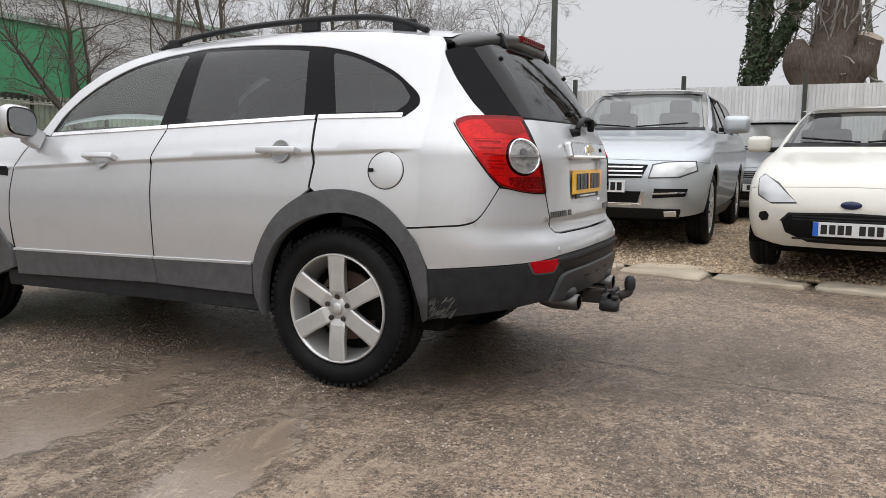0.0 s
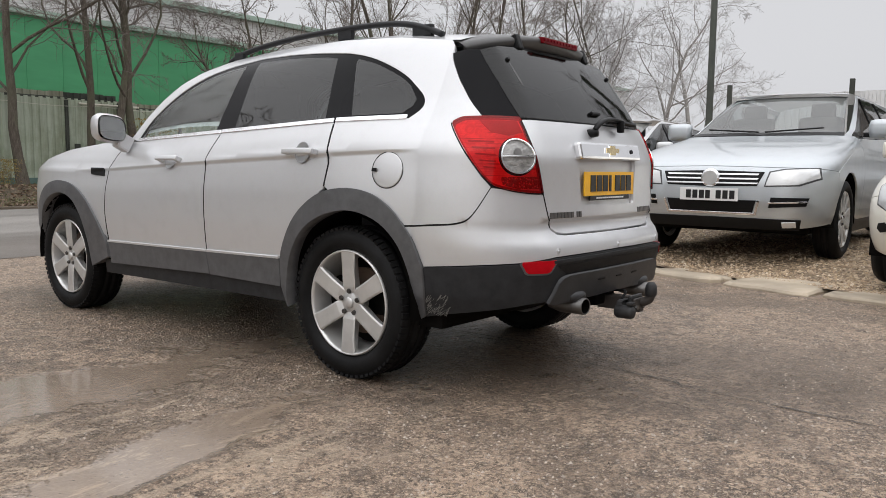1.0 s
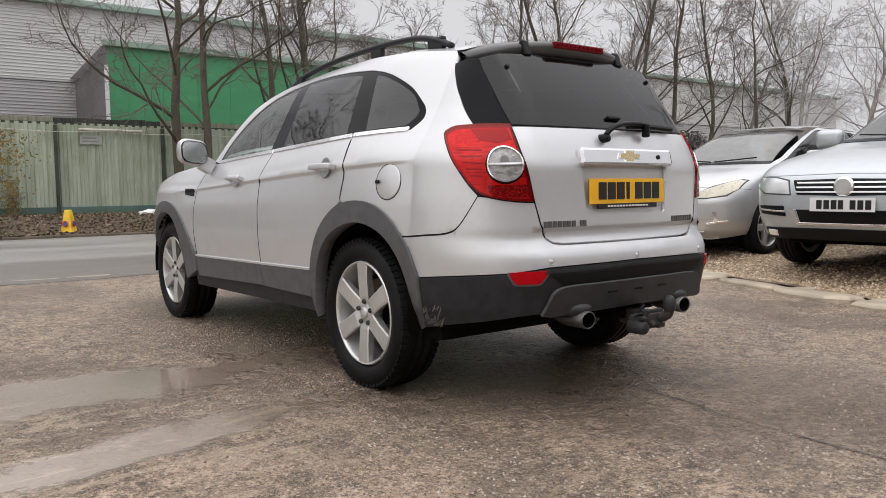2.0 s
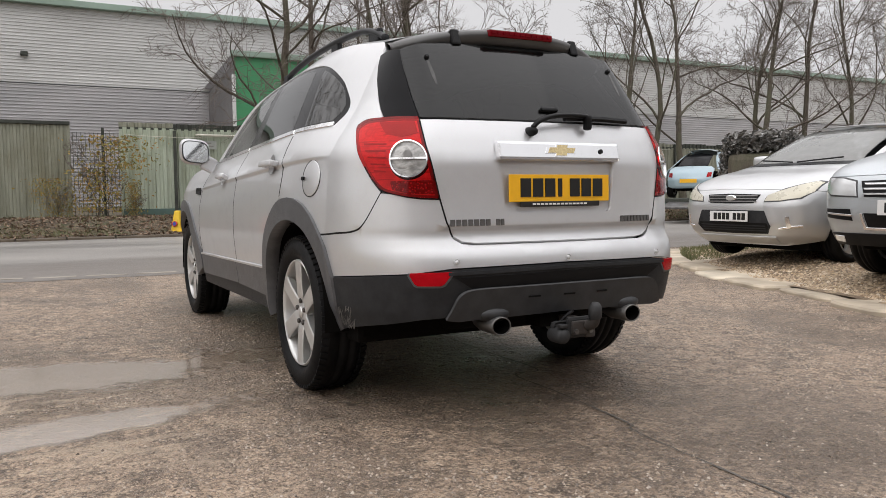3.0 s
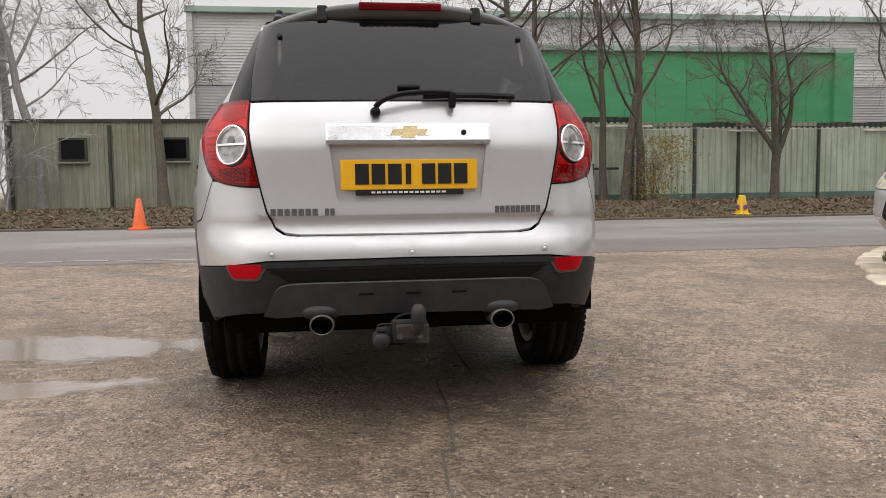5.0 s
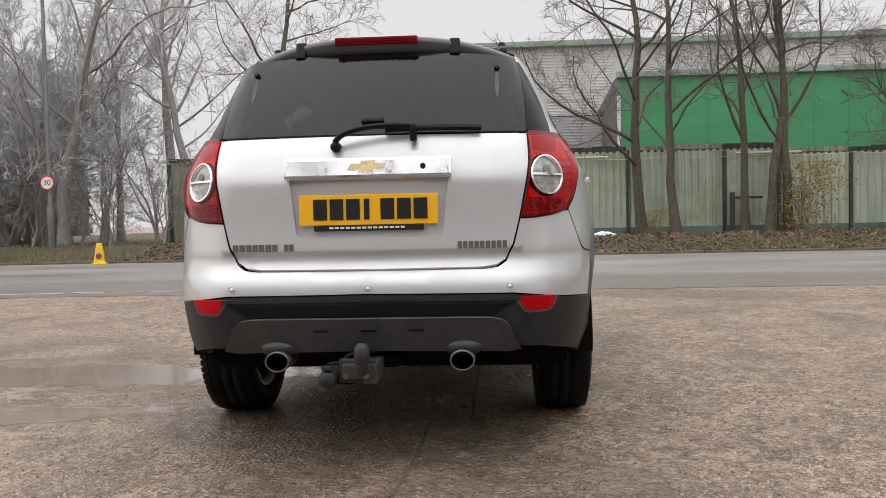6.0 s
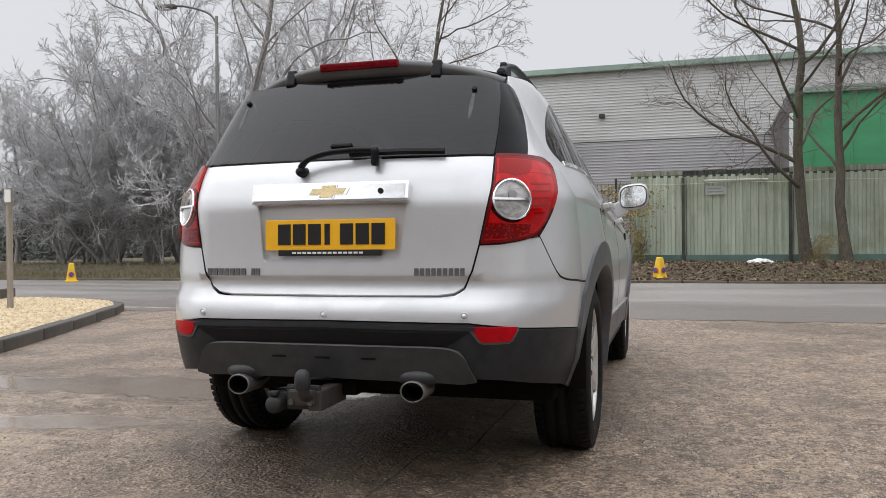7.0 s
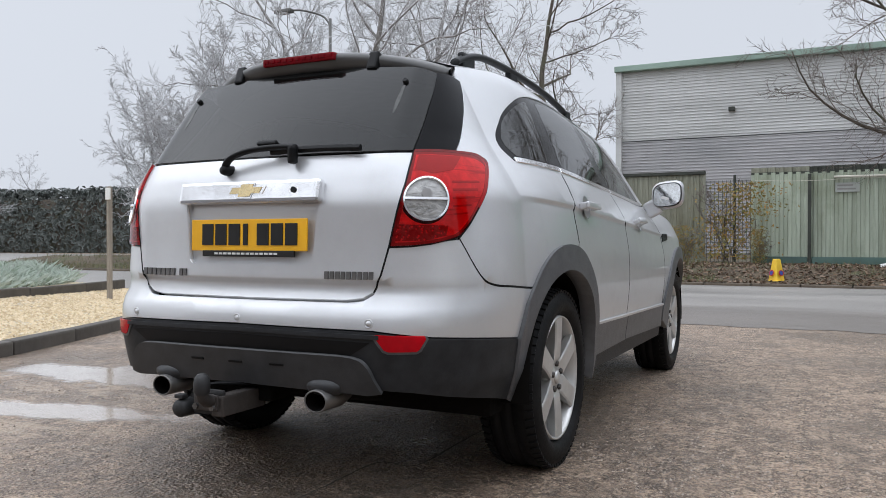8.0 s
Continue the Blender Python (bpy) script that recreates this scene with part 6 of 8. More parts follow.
    edge = [(yr - 0.2, roof), (yr + 0.1, roof + 0.04), (yr + 0.6, roof + 0.055), (back_y - 0.3, roof + 0.0)]
    crest = [(yr - 0.2, roof + 0.03), (yr + 0.1, roof + 0.07), (yr + 0.8, g["top"]), (back_y - 0.3, g["top"] - 0.05)]
    part("roof", mesh_of("roof", *top_data(skin, yr - 0.12, back_y - 0.3, edge, crest, 20, 20, 2.6), paint, True), paint, car)
    part("tail", box(0, back_y - 0.2, (belt + sill) / 2, half * 1.7, 0.4, belt - sill, 0.06), paint, car)
    part("cabin", box(0, (d0 + back_y) / 2 - 0.1, (belt + low) / 2 - 0.05, half * 1.75, back_y - d0 - 0.3, belt - low - 0.1, 0.03), SEAT_CLOTH, car, "dark cabin")
    part("bay", box(0, 0.1, (low + hood) / 2 + 0.02, half * 0.9, 1.0, hood - low - 0.2, 0.04), UNDERSIDE, car)
    for x in (-0.36, 0.36):
        seat = part("front_seat", box(x, d0 + 0.75, belt - 0.05, 0.46, 0.16, 0.62, 0.06), SEAT_CLOTH, car, smooth=True)
        part("headrest", box(x, d0 + 0.82, belt + 0.32, 0.25, 0.1, 0.18, 0.04), SEAT_CLOTH, seat, smooth=True)
    part("dashboard", box(0, skin.back(0, cowl) + 0.45, cowl - 0.12, half * 1.5, 0.4, 0.2, 0.05), SEAT_CLOTH, car)
    # wheels
    for s in (1, -1):
        for y in (0.0, base_len):
            wheel(car, s * (half - 0.13), y, r, 0.215, r * g.get("rim", 0.66), g["spokes"], s, ALLOY)
            arch_shell(car, s * (half - 0.03), y, r, rr - 0.01, s * (half - 0.38), UNDERSIDE)
        part("liner_back", box(s * (half - 0.38), 0.0, r + 0.17, 0.04, 2 * rr, 0.5), UNDERSIDE, car)
    part("underbody", box(0, base_len / 2, low + 0.02, half * 1.5, base_len + 0.9, 0.16, 0.03), UNDERSIDE, car)
    # door mirrors
    for s in (1, -1):
        mp = Vector((s * (half + 0.09), g["door"] + 0.32, belt + 0.10))
        k = g.get("mirror", 1.0)
        bm = box(*mp, 0.22 * k, 0.11 * k, 0.155 * k, 0.045 * k)
        mir = part("door_mirror", bm, paint, car, smooth=True)
        part("mirror_foot", box(s * (half - 0.03), mp.y + 0.02, belt + 0.045, 0.14, 0.06, 0.05, 0.015), BLACK, mir)
    # grille, lamps, plate
    for nm, pts, mat, out in g["front_bits"]:
        front(nm, pts, mat, bumper, out=out, depth=out + 0.012)
    for nm, pts, mat, out in g["pair_bits"]:
        if nm == "headlamp":
            cx, cz = sum(p[0] for p in pts) / len(pts), sum(p[1] for p in pts) / len(pts)
            pair("lamp_rim", [(x + (0.013 if x > cx else -0.013), z + (0.011 if z > cz else -0.011)) for x, z in pts], LAMP_RIM, (bumper, bumper), out=out - 0.005, depth=0.012)
        pair(nm, pts, mat, (bumper, bumper), out=out, depth=out + 0.012)
    pz = g["plate"]
    y = skin.back(0, pz) - 0.022
    plate = part("number_plate", box(0, y, pz, 0.52, 0.012, 0.112, 0.003), WHITE_PLATE, bumper, "white number plate with dark bars")
    if g.get("blue"):
        part("blue_end", box(-0.24, y - 0.004, pz, 0.04, 0.008, 0.108), EU_BLUE, plate)
    for x in (-0.185, -0.125, -0.065, -0.01, 0.085, 0.145, 0.205):
        part("bar", box(x + 0.005, y - 0.0075, pz, 0.045 if x != -0.01 else 0.042, 0.004, 0.074, 0.001), PLATE_INK, plate)
    bz, bw, bh = g["badge"]
    part("badge", spun([(0.0, -0.012), (0.9, -0.010), (1.0, -0.002), (1.0, 0.01)], 28, "Y", m=Matrix.Translation((0, skin.back(0, bz) - 0.012, bz)) @ Matrix.Diagonal((bw, 1, bh, 1))), g.get("badge_mat", CHROME), bumper, "plain round badge", smooth=True)
    if g.get("badge_mat", CHROME) is CHROME:
        part("badge_face", spun([(0.0, -0.016), (0.76, -0.016), (0.78, -0.008)], 28, "Y", m=Matrix.Translation((0, skin.back(0, bz) - 0.012, bz)) @ Matrix.Diagonal((bw, 1, bh, 1))), g.get("badge_face", ALLOY), bumper)
    return car


def lot_place(x, y, turn):
    """Nose towards -x, standing on the gravel."""
    return Matrix.Translation((x, y, 0.135)) @ Matrix.Rotation(radians(-90 + turn), 4, "Z")


BIG = Skin(
    width=[(0.2, 0.83), (0.32, 0.90), (0.5, 0.935), (0.75, 0.955), (0.92, 0.948), (1.02, 0.925), (1.1, 0.885), (1.25, 0.82), (1.4, 0.755), (1.55, 0.68), (1.62, 0.63), (1.7, 0.5), (1.76, 0.4)],
    end=[(0.2, -0.74), (0.3, -0.86), (0.45, -0.93), (0.55, -0.95), (0.66, -0.945), (0.77, -0.92), (0.85, -0.87), (0.91, -0.77), (0.98, -0.55), (1.06, -0.15), (1.12, 0.22), (1.17, 0.42), (1.22, 0.55), (1.35, 0.78), (1.5, 1.05), (1.6, 1.26), (1.66, 1.45), (1.70, 1.75), (1.76, 2.2)],
    xp=0.46, reach=0.50, n=2.2, bow=0.16, nose=(9, 10))
bars = []
for i in range(3):
    z = 0.685 + 0.038 * i
    bars.append(("grille_bar", [(0.0, z), (0.40, z), (0.41, z + 0.012), (0.0, z + 0.012)], CHROME, 0.014))
front_car(
    "silver_estate", "large silver off-road car with chrome grille parked on gravel", SILVER_COOL, BIG, lot_place(5.10, 0.08, 0) @ Matrix.Scale(1.075, 4), 0.955, 0.365, 2.855,
    dict(hood=0.84, cowl=1.155, roof=1.60, low=0.29, screen_x=0.60, belt=1.13, door=0.62, tail=0.85, top=1.72, spokes=10, plate=0.590, badge=(0.735, 0.085, 0.085), sill_mat=PLASTIC, rim=0.68, mirror=1.25,
         front_bits=[("grille", [(0.0, 0.660), (0.40, 0.670), (0.45, 0.790), (0.0, 0.800)], BLACK, 0.006), *bars,
                     ("lower_grille", [(0.0, 0.440), (0.37, 0.440), (0.40, 0.545), (0.0, 0.545)], BLACK, 0.006),
                     ("chrome_frame", [(0.0, 0.420), (0.40, 0.420), (0.43, 0.545), (0.41, 0.545), (0.385, 0.437), (0.0, 0.437)], CHROME, 0.012),
                     ("bumper_skirt", [(0.0, 0.295), (0.72, 0.295), (0.74, 0.385), (0.0, 0.390)], BLACK, 0.010)],
         pair_bits=[("headlamp", [(0.47, 0.675), (0.72, 0.685), (0.86, 0.745), (0.84, 0.820), (0.62, 0.810), (0.50, 0.785)], HEAD_LENS, 0.008),
                    ("side_intake", [(0.50, 0.485), (0.78, 0.505), (0.80, 0.575), (0.52, 0.575)], BLACK, 0.006),
                    ("intake_blade", [(0.50, 0.520), (0.79, 0.535), (0.79, 0.547), (0.50, 0.533)], CHROME, 0.014),
                    ("fog_lamp", [(0.60, 0.320), (0.70, 0.325), (0.70, 0.370), (0.60, 0.365)], HEAD_LENS, 0.018)]))

SMALL = Skin(
    width=[(0.2, 0.70), (0.3, 0.78), (0.5, 0.815), (0.7, 0.825), (0.85, 0.815), (0.95, 0.79), (1.05, 0.745), (1.2, 0.68), (1.35, 0.60), (1.44, 0.54), (1.5, 0.42), (1.56, 0.3)],
    end=[(0.2, -0.55), (0.3, -0.66), (0.45, -0.73), (0.54, -0.735), (0.66, -0.70), (0.76, -0.62), (0.85, -0.46), (0.92, -0.26), (0.98, -0.02), (1.03, 0.16), (1.08, 0.26), (1.2, 0.46), (1.32, 0.68), (1.41, 0.90), (1.46, 1.10), (1.50, 1.45), (1.56, 1.9)],
    xp=0.36, reach=0.45, n=2.1, bow=0.22, nose=(9, 10))
front_car(
    "white_hatchback", "small cream-white hatchback parked on gravel behind the kerb", WHITE_PAINT, SMALL, Matrix.Translation((0, 0.02, -0.035)) @ lot_place(3.80, -2.26, -5), 0.825, 0.29, 2.30,
    dict(hood=0.735, cowl=1.07, roof=1.40, low=0.24, screen_x=0.52, belt=1.0, door=0.42, tail=0.55, top=1.50, spokes=7, plate=0.405, badge=(0.60, 0.075, 0.032), blue=True, badge_mat=BADGE_BLUE, pane=BARE_SCREEN, pane_look="clear windscreen reflecting branches",
         front_bits=[("grille_mouth", [(0.0, 0.285), (0.30, 0.290), (0.47, 0.365), (0.50, 0.455), (0.44, 0.510), (0.0, 0.525)], BLACK, 0.006),
                     ("mouth_trim", [(0.0, 0.525), (0.44, 0.510), (0.50, 0.455), (0.515, 0.457), (0.45, 0.525), (0.0, 0.540)], PLASTIC, 0.010),
                     *[("mouth_bar", [(0.0, z), (0.42, z), (0.42, z + 0.010), (0.0, z + 0.010)], PLASTIC, 0.012) for z in (0.315, 0.47, 0.493)]],
         pair_bits=[("headlamp", [(0.40, 0.61), (0.60, 0.60), (0.70, 0.66), (0.72, 0.78), (0.68, 0.82), (0.56, 0.75)], HEAD_LENS, 0.006),
                    ("fog_lamp", [(0.615, 0.455), (0.66, 0.445), (0.69, 0.475), (0.68, 0.515), (0.63, 0.525), (0.605, 0.495)], BLACK, 0.006)]))

MPV = Skin(
    width=[(0.2, 0.78), (0.3, 0.86), (0.5, 0.90), (0.75, 0.912), (0.92, 0.90), (1.02, 0.865), (1.1, 0.83), (1.25, 0.78), (1.4, 0.71), (1.5, 0.65), (1.58, 0.56), (1.65, 0.4)],
    end=[(0.2, -0.68), (0.3, -0.80), (0.45, -0.87), (0.6, -0.875), (0.72, -0.84), (0.82, -0.76), (0.90, -0.60), (0.96, -0.40), (1.02, -0.10), (1.05, 0.02), (1.075, 0.14), (1.2, 0.38), (1.35, 0.70), (1.48, 1.02), (1.55, 1.25), (1.59, 1.55), (1.65, 2.0)],
    xp=0.42, reach=0.48, n=2.2, bow=0.18, nose=(9, 10))
mpv_spec = dict(hood=0.795, cowl=1.065, roof=1.505, low=0.19, screen_x=0.60, belt=1.05, door=0.50, tail=0.72, top=1.62, spokes=5, plate=0.50, badge=(0.70, 0.075, 0.033), badge_mat=CHROME, rim=0.68, pane=HAZY_SCREEN, pane_look="hazy grey windscreen",
    front_bits=[("upper_grille", [(0.0, 0.640), (0.30, 0.645), (0.36, 0.735), (0.0, 0.745)], BLACK, 0.006),
                *[("grille_bar", [(0.0, z), (0.33, z), (0.33, z + 0.011), (0.0, z + 0.011)], STEEL, 0.012) for z in (0.655, 0.685, 0.715)],
                ("lower_grille", [(0.0, 0.315), (0.44, 0.32), (0.50, 0.40), (0.43, 0.565), (0.0, 0.57)], PLASTIC, 0.006),
                ("grille_mesh", [(0.0, 0.325), (0.43, 0.33), (0.475, 0.39), (0.46, 0.435), (0.0, 0.435)], BLACK, 0.010),
                *[("lower_bar", [(0.0, z), (0.44, z), (0.44, z + 0.010), (0.0, z + 0.010)], PLASTIC, 0.014) for z in (0.35, 0.375, 0.40)],
                ("chin", [(0.0, 0.215), (0.50, 0.22), (0.52, 0.29), (0.0, 0.29)], SILVER_MPV, 0.014)],
    pair_bits=[("headlamp", [(0.43, 0.665), (0.60, 0.672), (0.76, 0.70), (0.835, 0.76), (0.85, 0.855), (0.80, 0.865), (0.62, 0.79), (0.45, 0.725)], AMBER_LENS, 0.010),
               ("fog_slot", [(0.58, 0.37), (0.78, 0.40), (0.78, 0.415), (0.70, 0.41), (0.685, 0.51), (0.655, 0.51), (0.66, 0.40), (0.58, 0.385)], CHROME, 0.012)])
front_car("silver_people_carrier", "silver people carrier with hazy headlamps parked on gravel", SILVER_MPV, MPV, lot_place(5.76, 2.60, 0), 0.91, 0.32, 2.64, mpv_spec)
front_car("grey_people_carrier", "grey people carrier parked behind the other cars", GREY_PAINT, MPV, lot_place(9.6, -1.2, 0), 0.91, 0.32, 2.64, {**mpv_spec, "badge_mat": BADGE_BLUE})


def blue_round_car():
    """A small round pale blue car, seen from behind, on a low trailer deck."""
    place = Matrix.Translation((16.0, 13.9, 0.72)) @ Matrix.Rotation(radians(-62), 4, "Z")
    deck = thing("trailer", "low dark flatbed trailer standing by the road", "trailer", Matrix.Translation((16.2, 13.3, 0)) @ Matrix.Rotation(radians(-62), 4, "Z"))
    part("deck", box(0, 1.0, 0.64, 2.1, 5.0, 0.14, 0.02), POST_DARK, deck)
    part("ramp", box(0, -1.75, 0.52, 1.9, 0.7, 0.06, 0.01, turn=Matrix.Rotation(radians(14), 4, "X")), STEEL, deck)
    for s in (1, -1):
        for y in (0.6, 1.5):
            part("trailer_wheel", spun([(0.0, 0.1), (0.26, 0.1), (0.30, 0.06), (0.30, -0.06), (0.26, -0.1), (0.0, -0.1)], 24, "X", m=Matrix.Translation((s * 0.85, y, 0.30))), RUBBER, deck)
    skin = Skin(
        width=[(0.2, 0.72), (0.35, 0.82), (0.6, 0.86), (0.8, 0.84), (0.95, 0.76), (1.05, 0.70), (1.2, 0.64), (1.35, 0.54), (1.45, 0.42), (1.5, 0.25)],
        end=[(0.2, -0.70), (0.35, -0.80), (0.5, -0.80), (0.7, -0.72), (0.85, -0.58), (0.95, -0.42), (1.1, -0.12), (1.25, 0.20), (1.38, 0.55), (1.46, 0.9), (1.5, 1.3)],
        xp=0.3, reach=0.5, n=2.1, bow=0.25, nose=(2.6, 3.5))
    car = thing("blue_small_car", "small rounded pale blue car standing on a trailer", "car", place, group="parked cars")

    def at(pts):
        return [(skin.across(x, z), z) for x, z in fine_loop(pts, 0.04)]

    panel("rear_skin", skin, at([(0, 0.28), (0.5, 0.28), (0.66, 0.34), (0.66, 0.86), (0.55, 0.93), (0.0, 0.95)]), BLUE_PAINT, car, both=True)
    panel("rear_window", skin, at([(0, 0.97), (0.45, 0.95), (0.40, 1.30), (0.0, 1.36)]), GLOSS_BLACK, car, both=True)
    two_sides("side", skin, [(-0.45, 0.34), (-0.36, 0.88), (0.2, 0.93), (2.2, 0.9), (3.3, 0.7), (3.3, 0.3), (2.9, 0.3)] + [(2.5 + 0.36 * math.cos(t), 0.3 + 0.36 * math.sin(t)) for t in np.linspace(0, math.pi, 12)] + [(2.1, 0.28), (0.4, 0.28)] + [(0.36 * math.cos(t), 0.3 + 0.36 * math.sin(t)) for t in np.linspace(0, math.pi, 12)], BLUE_PAINT, car)
    two_sides("side_window", skin, [(-0.02, 0.98), (1.75, 0.98), (1.35, 1.28), (0.9, 1.40), (0.5, 1.36), (0.2, 1.22)], GLOSS_BLACK, car)
    line = [(-0.2, 1.0), (0.1, 1.25), (0.45, 1.40), (0.9, 1.44), (1.4, 1.34), (1.9, 1.0)]
    part("roof", mesh_of("roof", *top_data(skin, 0.42, 1.6, line, [(0.4, 1.46), (0.9, 1.5), (1.6, 1.34)], 14, 14, 2.4), BLUE_PAINT, True), BLUE_PAINT, car)
    two_sides("roof_side", skin, [(-0.35, 0.90), (-0.05, 0.955), (1.85, 0.955), (1.42, 1.33), (0.9, 1.43), (0.42, 1.39), (0.1, 1.24)], BLUE_PAINT, car, holes=[[(-0.02, 0.98), (1.75, 0.98), (1.35, 1.28), (0.9, 1.40), (0.5, 1.36), (0.2, 1.22)]])
    two_sides("tail_lamp", skin, at([(0.50, 0.60), (0.62, 0.62), (0.63, 0.74), (0.52, 0.74)]), RED_LENS, car, out=0.01)
    part("number_plate", box(0, skin.back(0, 0.5) - 0.02, 0.5, 0.5, 0.012, 0.11), YELLOW_PLATE, car)
    for s in (1, -1):
        for y in (0.0, 2.5):
            wheel(car, s * 0.74, y, 0.31, 0.2, 0.2, 6, s, ALLOY)
    part("inner", box(0, 1.2, 0.5, 1.2, 2.8, 0.6, 0.1), UNDERSIDE, car)


blue_round_car()

# ---- trees and hedges ----
def bark_surface(name, a, b, moss=None):
    m = Nodes(name).local()
    rib = m.noise(9.0, 6, 0.7, stretch=(3.0, 3.0, 0.6))
    c = m.mix(m.ramp(rib, (0.35, 0.0), (0.66, 1.0)), a, b)
    if moss:
        c = m.mix(m.ramp(m.noise(1.3, 4), (0.45, 0.0), (0.6, 0.7)), c, moss)
    m.set(c, 0.9)
    m.bump(rib, 0.6, 0.03)
    return m.mat


BARK = bark_surface("damp_bark", (0.06, 0.048, 0.038), (0.15, 0.125, 0.10), (0.11, 0.112, 0.07))
TWIG = bark_surface("dark_twigs", (0.12, 0.10, 0.086), (0.235, 0.20, 0.175))
# frost and grey twig colours, lightened further to paint in distance haze
FROST_HAZE_TWIG = bark_surface("frost_haze_twigs", (0.43, 0.42, 0.42), (0.66, 0.66, 0.67))
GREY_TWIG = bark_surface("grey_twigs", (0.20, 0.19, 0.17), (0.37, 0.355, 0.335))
FROST_HAZE_BARK = bark_surface("frost_haze_bark", (0.20, 0.185, 0.17), (0.36, 0.345, 0.33))
REDBARK = bark_surface("reddish_old_bark", (0.06, 0.045, 0.036), (0.15, 0.115, 0.09))


class Grower:
    """Collects tapered limbs as rings of points."""

    def __init__(self, seed):
        self.rnd = random.Random(seed)
        self.v, self.f = [], []

    def limb(self, pts, radii, sides):
        base = len(self.v)
        for i, p in enumerate(pts):
            d = (pts[min(i + 1, len(pts) - 1)] - pts[max(i - 1, 0)])
            d = d.normalized() if d.length > 1e-6 else Vector((0, 0, 1))
            a = d.cross(Vector((0.31, 0.95, 0.02)))
            a = a.normalized() if a.length > 1e-3 else Vector((1, 0, 0))
            b = d.cross(a)
            for k in range(sides):
                t = 2 * math.pi * k / sides
                self.v.append(p + radii[i] * (math.cos(t) * a + math.sin(t) * b))
        for i in range(len(pts) - 1):
            for k in range(sides):
                j = (k + 1) % sides
                o = base + i * sides
                self.f.append((o + k, o + j, o + sides + j, o + sides + k))

    def path(self, p, d, length, steps, wander, rise):
        pts = [p.copy()]
        d = d.normalized()
        for _ in range(steps):
            d = (d + wander * Vector((self.rnd.gauss(0, 1), self.rnd.gauss(0, 1), self.rnd.gauss(0, 1))) + Vector((0, 0, rise))).normalized()
            pts.append(pts[-1] + d * (length / steps))
        return pts

    def tuft(self, pts, radius, level, plan, twigs):
        """Side limbs along pts; plan gives count, length share, spread and rise by level."""
        count, share, spread, rise, start = plan[level]
        n = len(pts)
        total = sum((b - a).length for a, b in zip(pts, pts[1:]))
        for i in range(count):
            s = start + (1 - start) * (i + self.rnd.random()) / count
            k = min(n - 2, int(s * (n - 1)))
            f = s * (n - 1) - k
            p = pts[k].lerp(pts[k + 1], f)
            d = (pts[k + 1] - pts[k]).normalized()
            turn = self.rnd.uniform(0, 2 * math.pi)
            a = d.cross(Vector((0.2, 0.9, 0.3))).normalized()
            b = d.cross(a)
            side = math.cos(turn) * a + math.sin(turn) * b
            way = (d * math.cos(spread) + side * math.sin(spread))
            length = total * share * (1.1 - 0.6 * s) * self.rnd.uniform(0.7, 1.25)
            r = radius * (1 - 0.75 * s) * self.rnd.uniform(0.30, 0.48)
            last = level == len(plan) - 1
            r = max(r, self.thin * (1.0 if last else 1.3))
            sub = self.path(p, way, length, 2 if last and length > 0.5 else 1 if last else 3 if level == 2 else 5 if level else 9, 0.22 if level else 0.17, rise)
            store = twigs if level >= 1 else self
            store.limb(sub, [r * (1 - 0.8 * j / (len(sub) - 1)) for j in range(len(sub))], 3 if level >= 2 else 4 if level else 6)
            if not last:
                self.tuft(sub, r, level + 1, plan, twigs)


def grow_tree(seed, height, radius, plan, lean=(0, 0), stems=1, bark=None, twig=None, label="", name="bare_tree", thin=0.0062, splay=0.3, fork=0.0):
    g, tw = Grower(seed), Grower(seed + 1)
    g.thin = thin
    tw.rnd = g.rnd
    if fork:
        g.limb(g.path(Vector((0, 0, 0)), Vector((lean[0], lean[1], 1)), fork, 4, 0.05, 0.05), [radius * k for k in (1.5, 1.2, 1.1, 1.1, 1.15)], 10)
    for s in range(stems):
        off = Vector((lean[0] * fork, lean[1] * fork, fork - 0.1)) if fork else Vector((g.rnd.uniform(-1, 1), g.rnd.uniform(-1, 1), 0)) * (0.12 if stems > 1 else 0)
        d = Vector((lean[0] + (g.rnd.uniform(-splay, splay) if stems > 1 else 0), lean[1] + (g.rnd.uniform(-splay, splay) * 0.7 if stems > 1 else 0), 1))
        pts = g.path(off, d, height * (1 if s == 0 else g.rnd.uniform(0.75, 0.95)), 14, 0.085, 0.055)
        r = radius * (1 if s == 0 else 0.75)
        g.limb(pts, [r * (1.35 if i == 0 else 1) * (1 - 0.9 * i / 14) for i in range(15)], 9)
        g.tuft(pts, r, 0, plan, tw)
    top = thing(name, label, "tree")
    part("trunk", mesh_of("trunk", g.v, g.f, bark, True), bark, top)
    part("crown", mesh_of("crown", tw.v, tw.f, twig, True), twig, top)
    return top


# count, length share, spread, rise, first place along the limb
OPEN = [(13, 0.50, 0.85, 0.05, 0.17), (8, 0.52, 0.75, 0.02, 0.18), (7, 0.50, 0.65, 0.01, 0.15), (6, 0.6, 0.6, 0.0, 0.1)]
UPRIGHT = [(15, 0.40, 0.62, 0.08, 0.20), (7, 0.5, 0.6, 0.04, 0.2), (6, 0.5, 0.6, 0.02, 0.15), (6, 0.6, 0.55, 0.0, 0.1)]
WIDE = [(15, 0.50, 1.05, 0.05, 0.17), (8, 0.5, 0.75, 0.01, 0.2), (7, 0.5, 0.7, 0.0, 0.15), (6, 0.55, 0.65, -0.01, 0.1)]
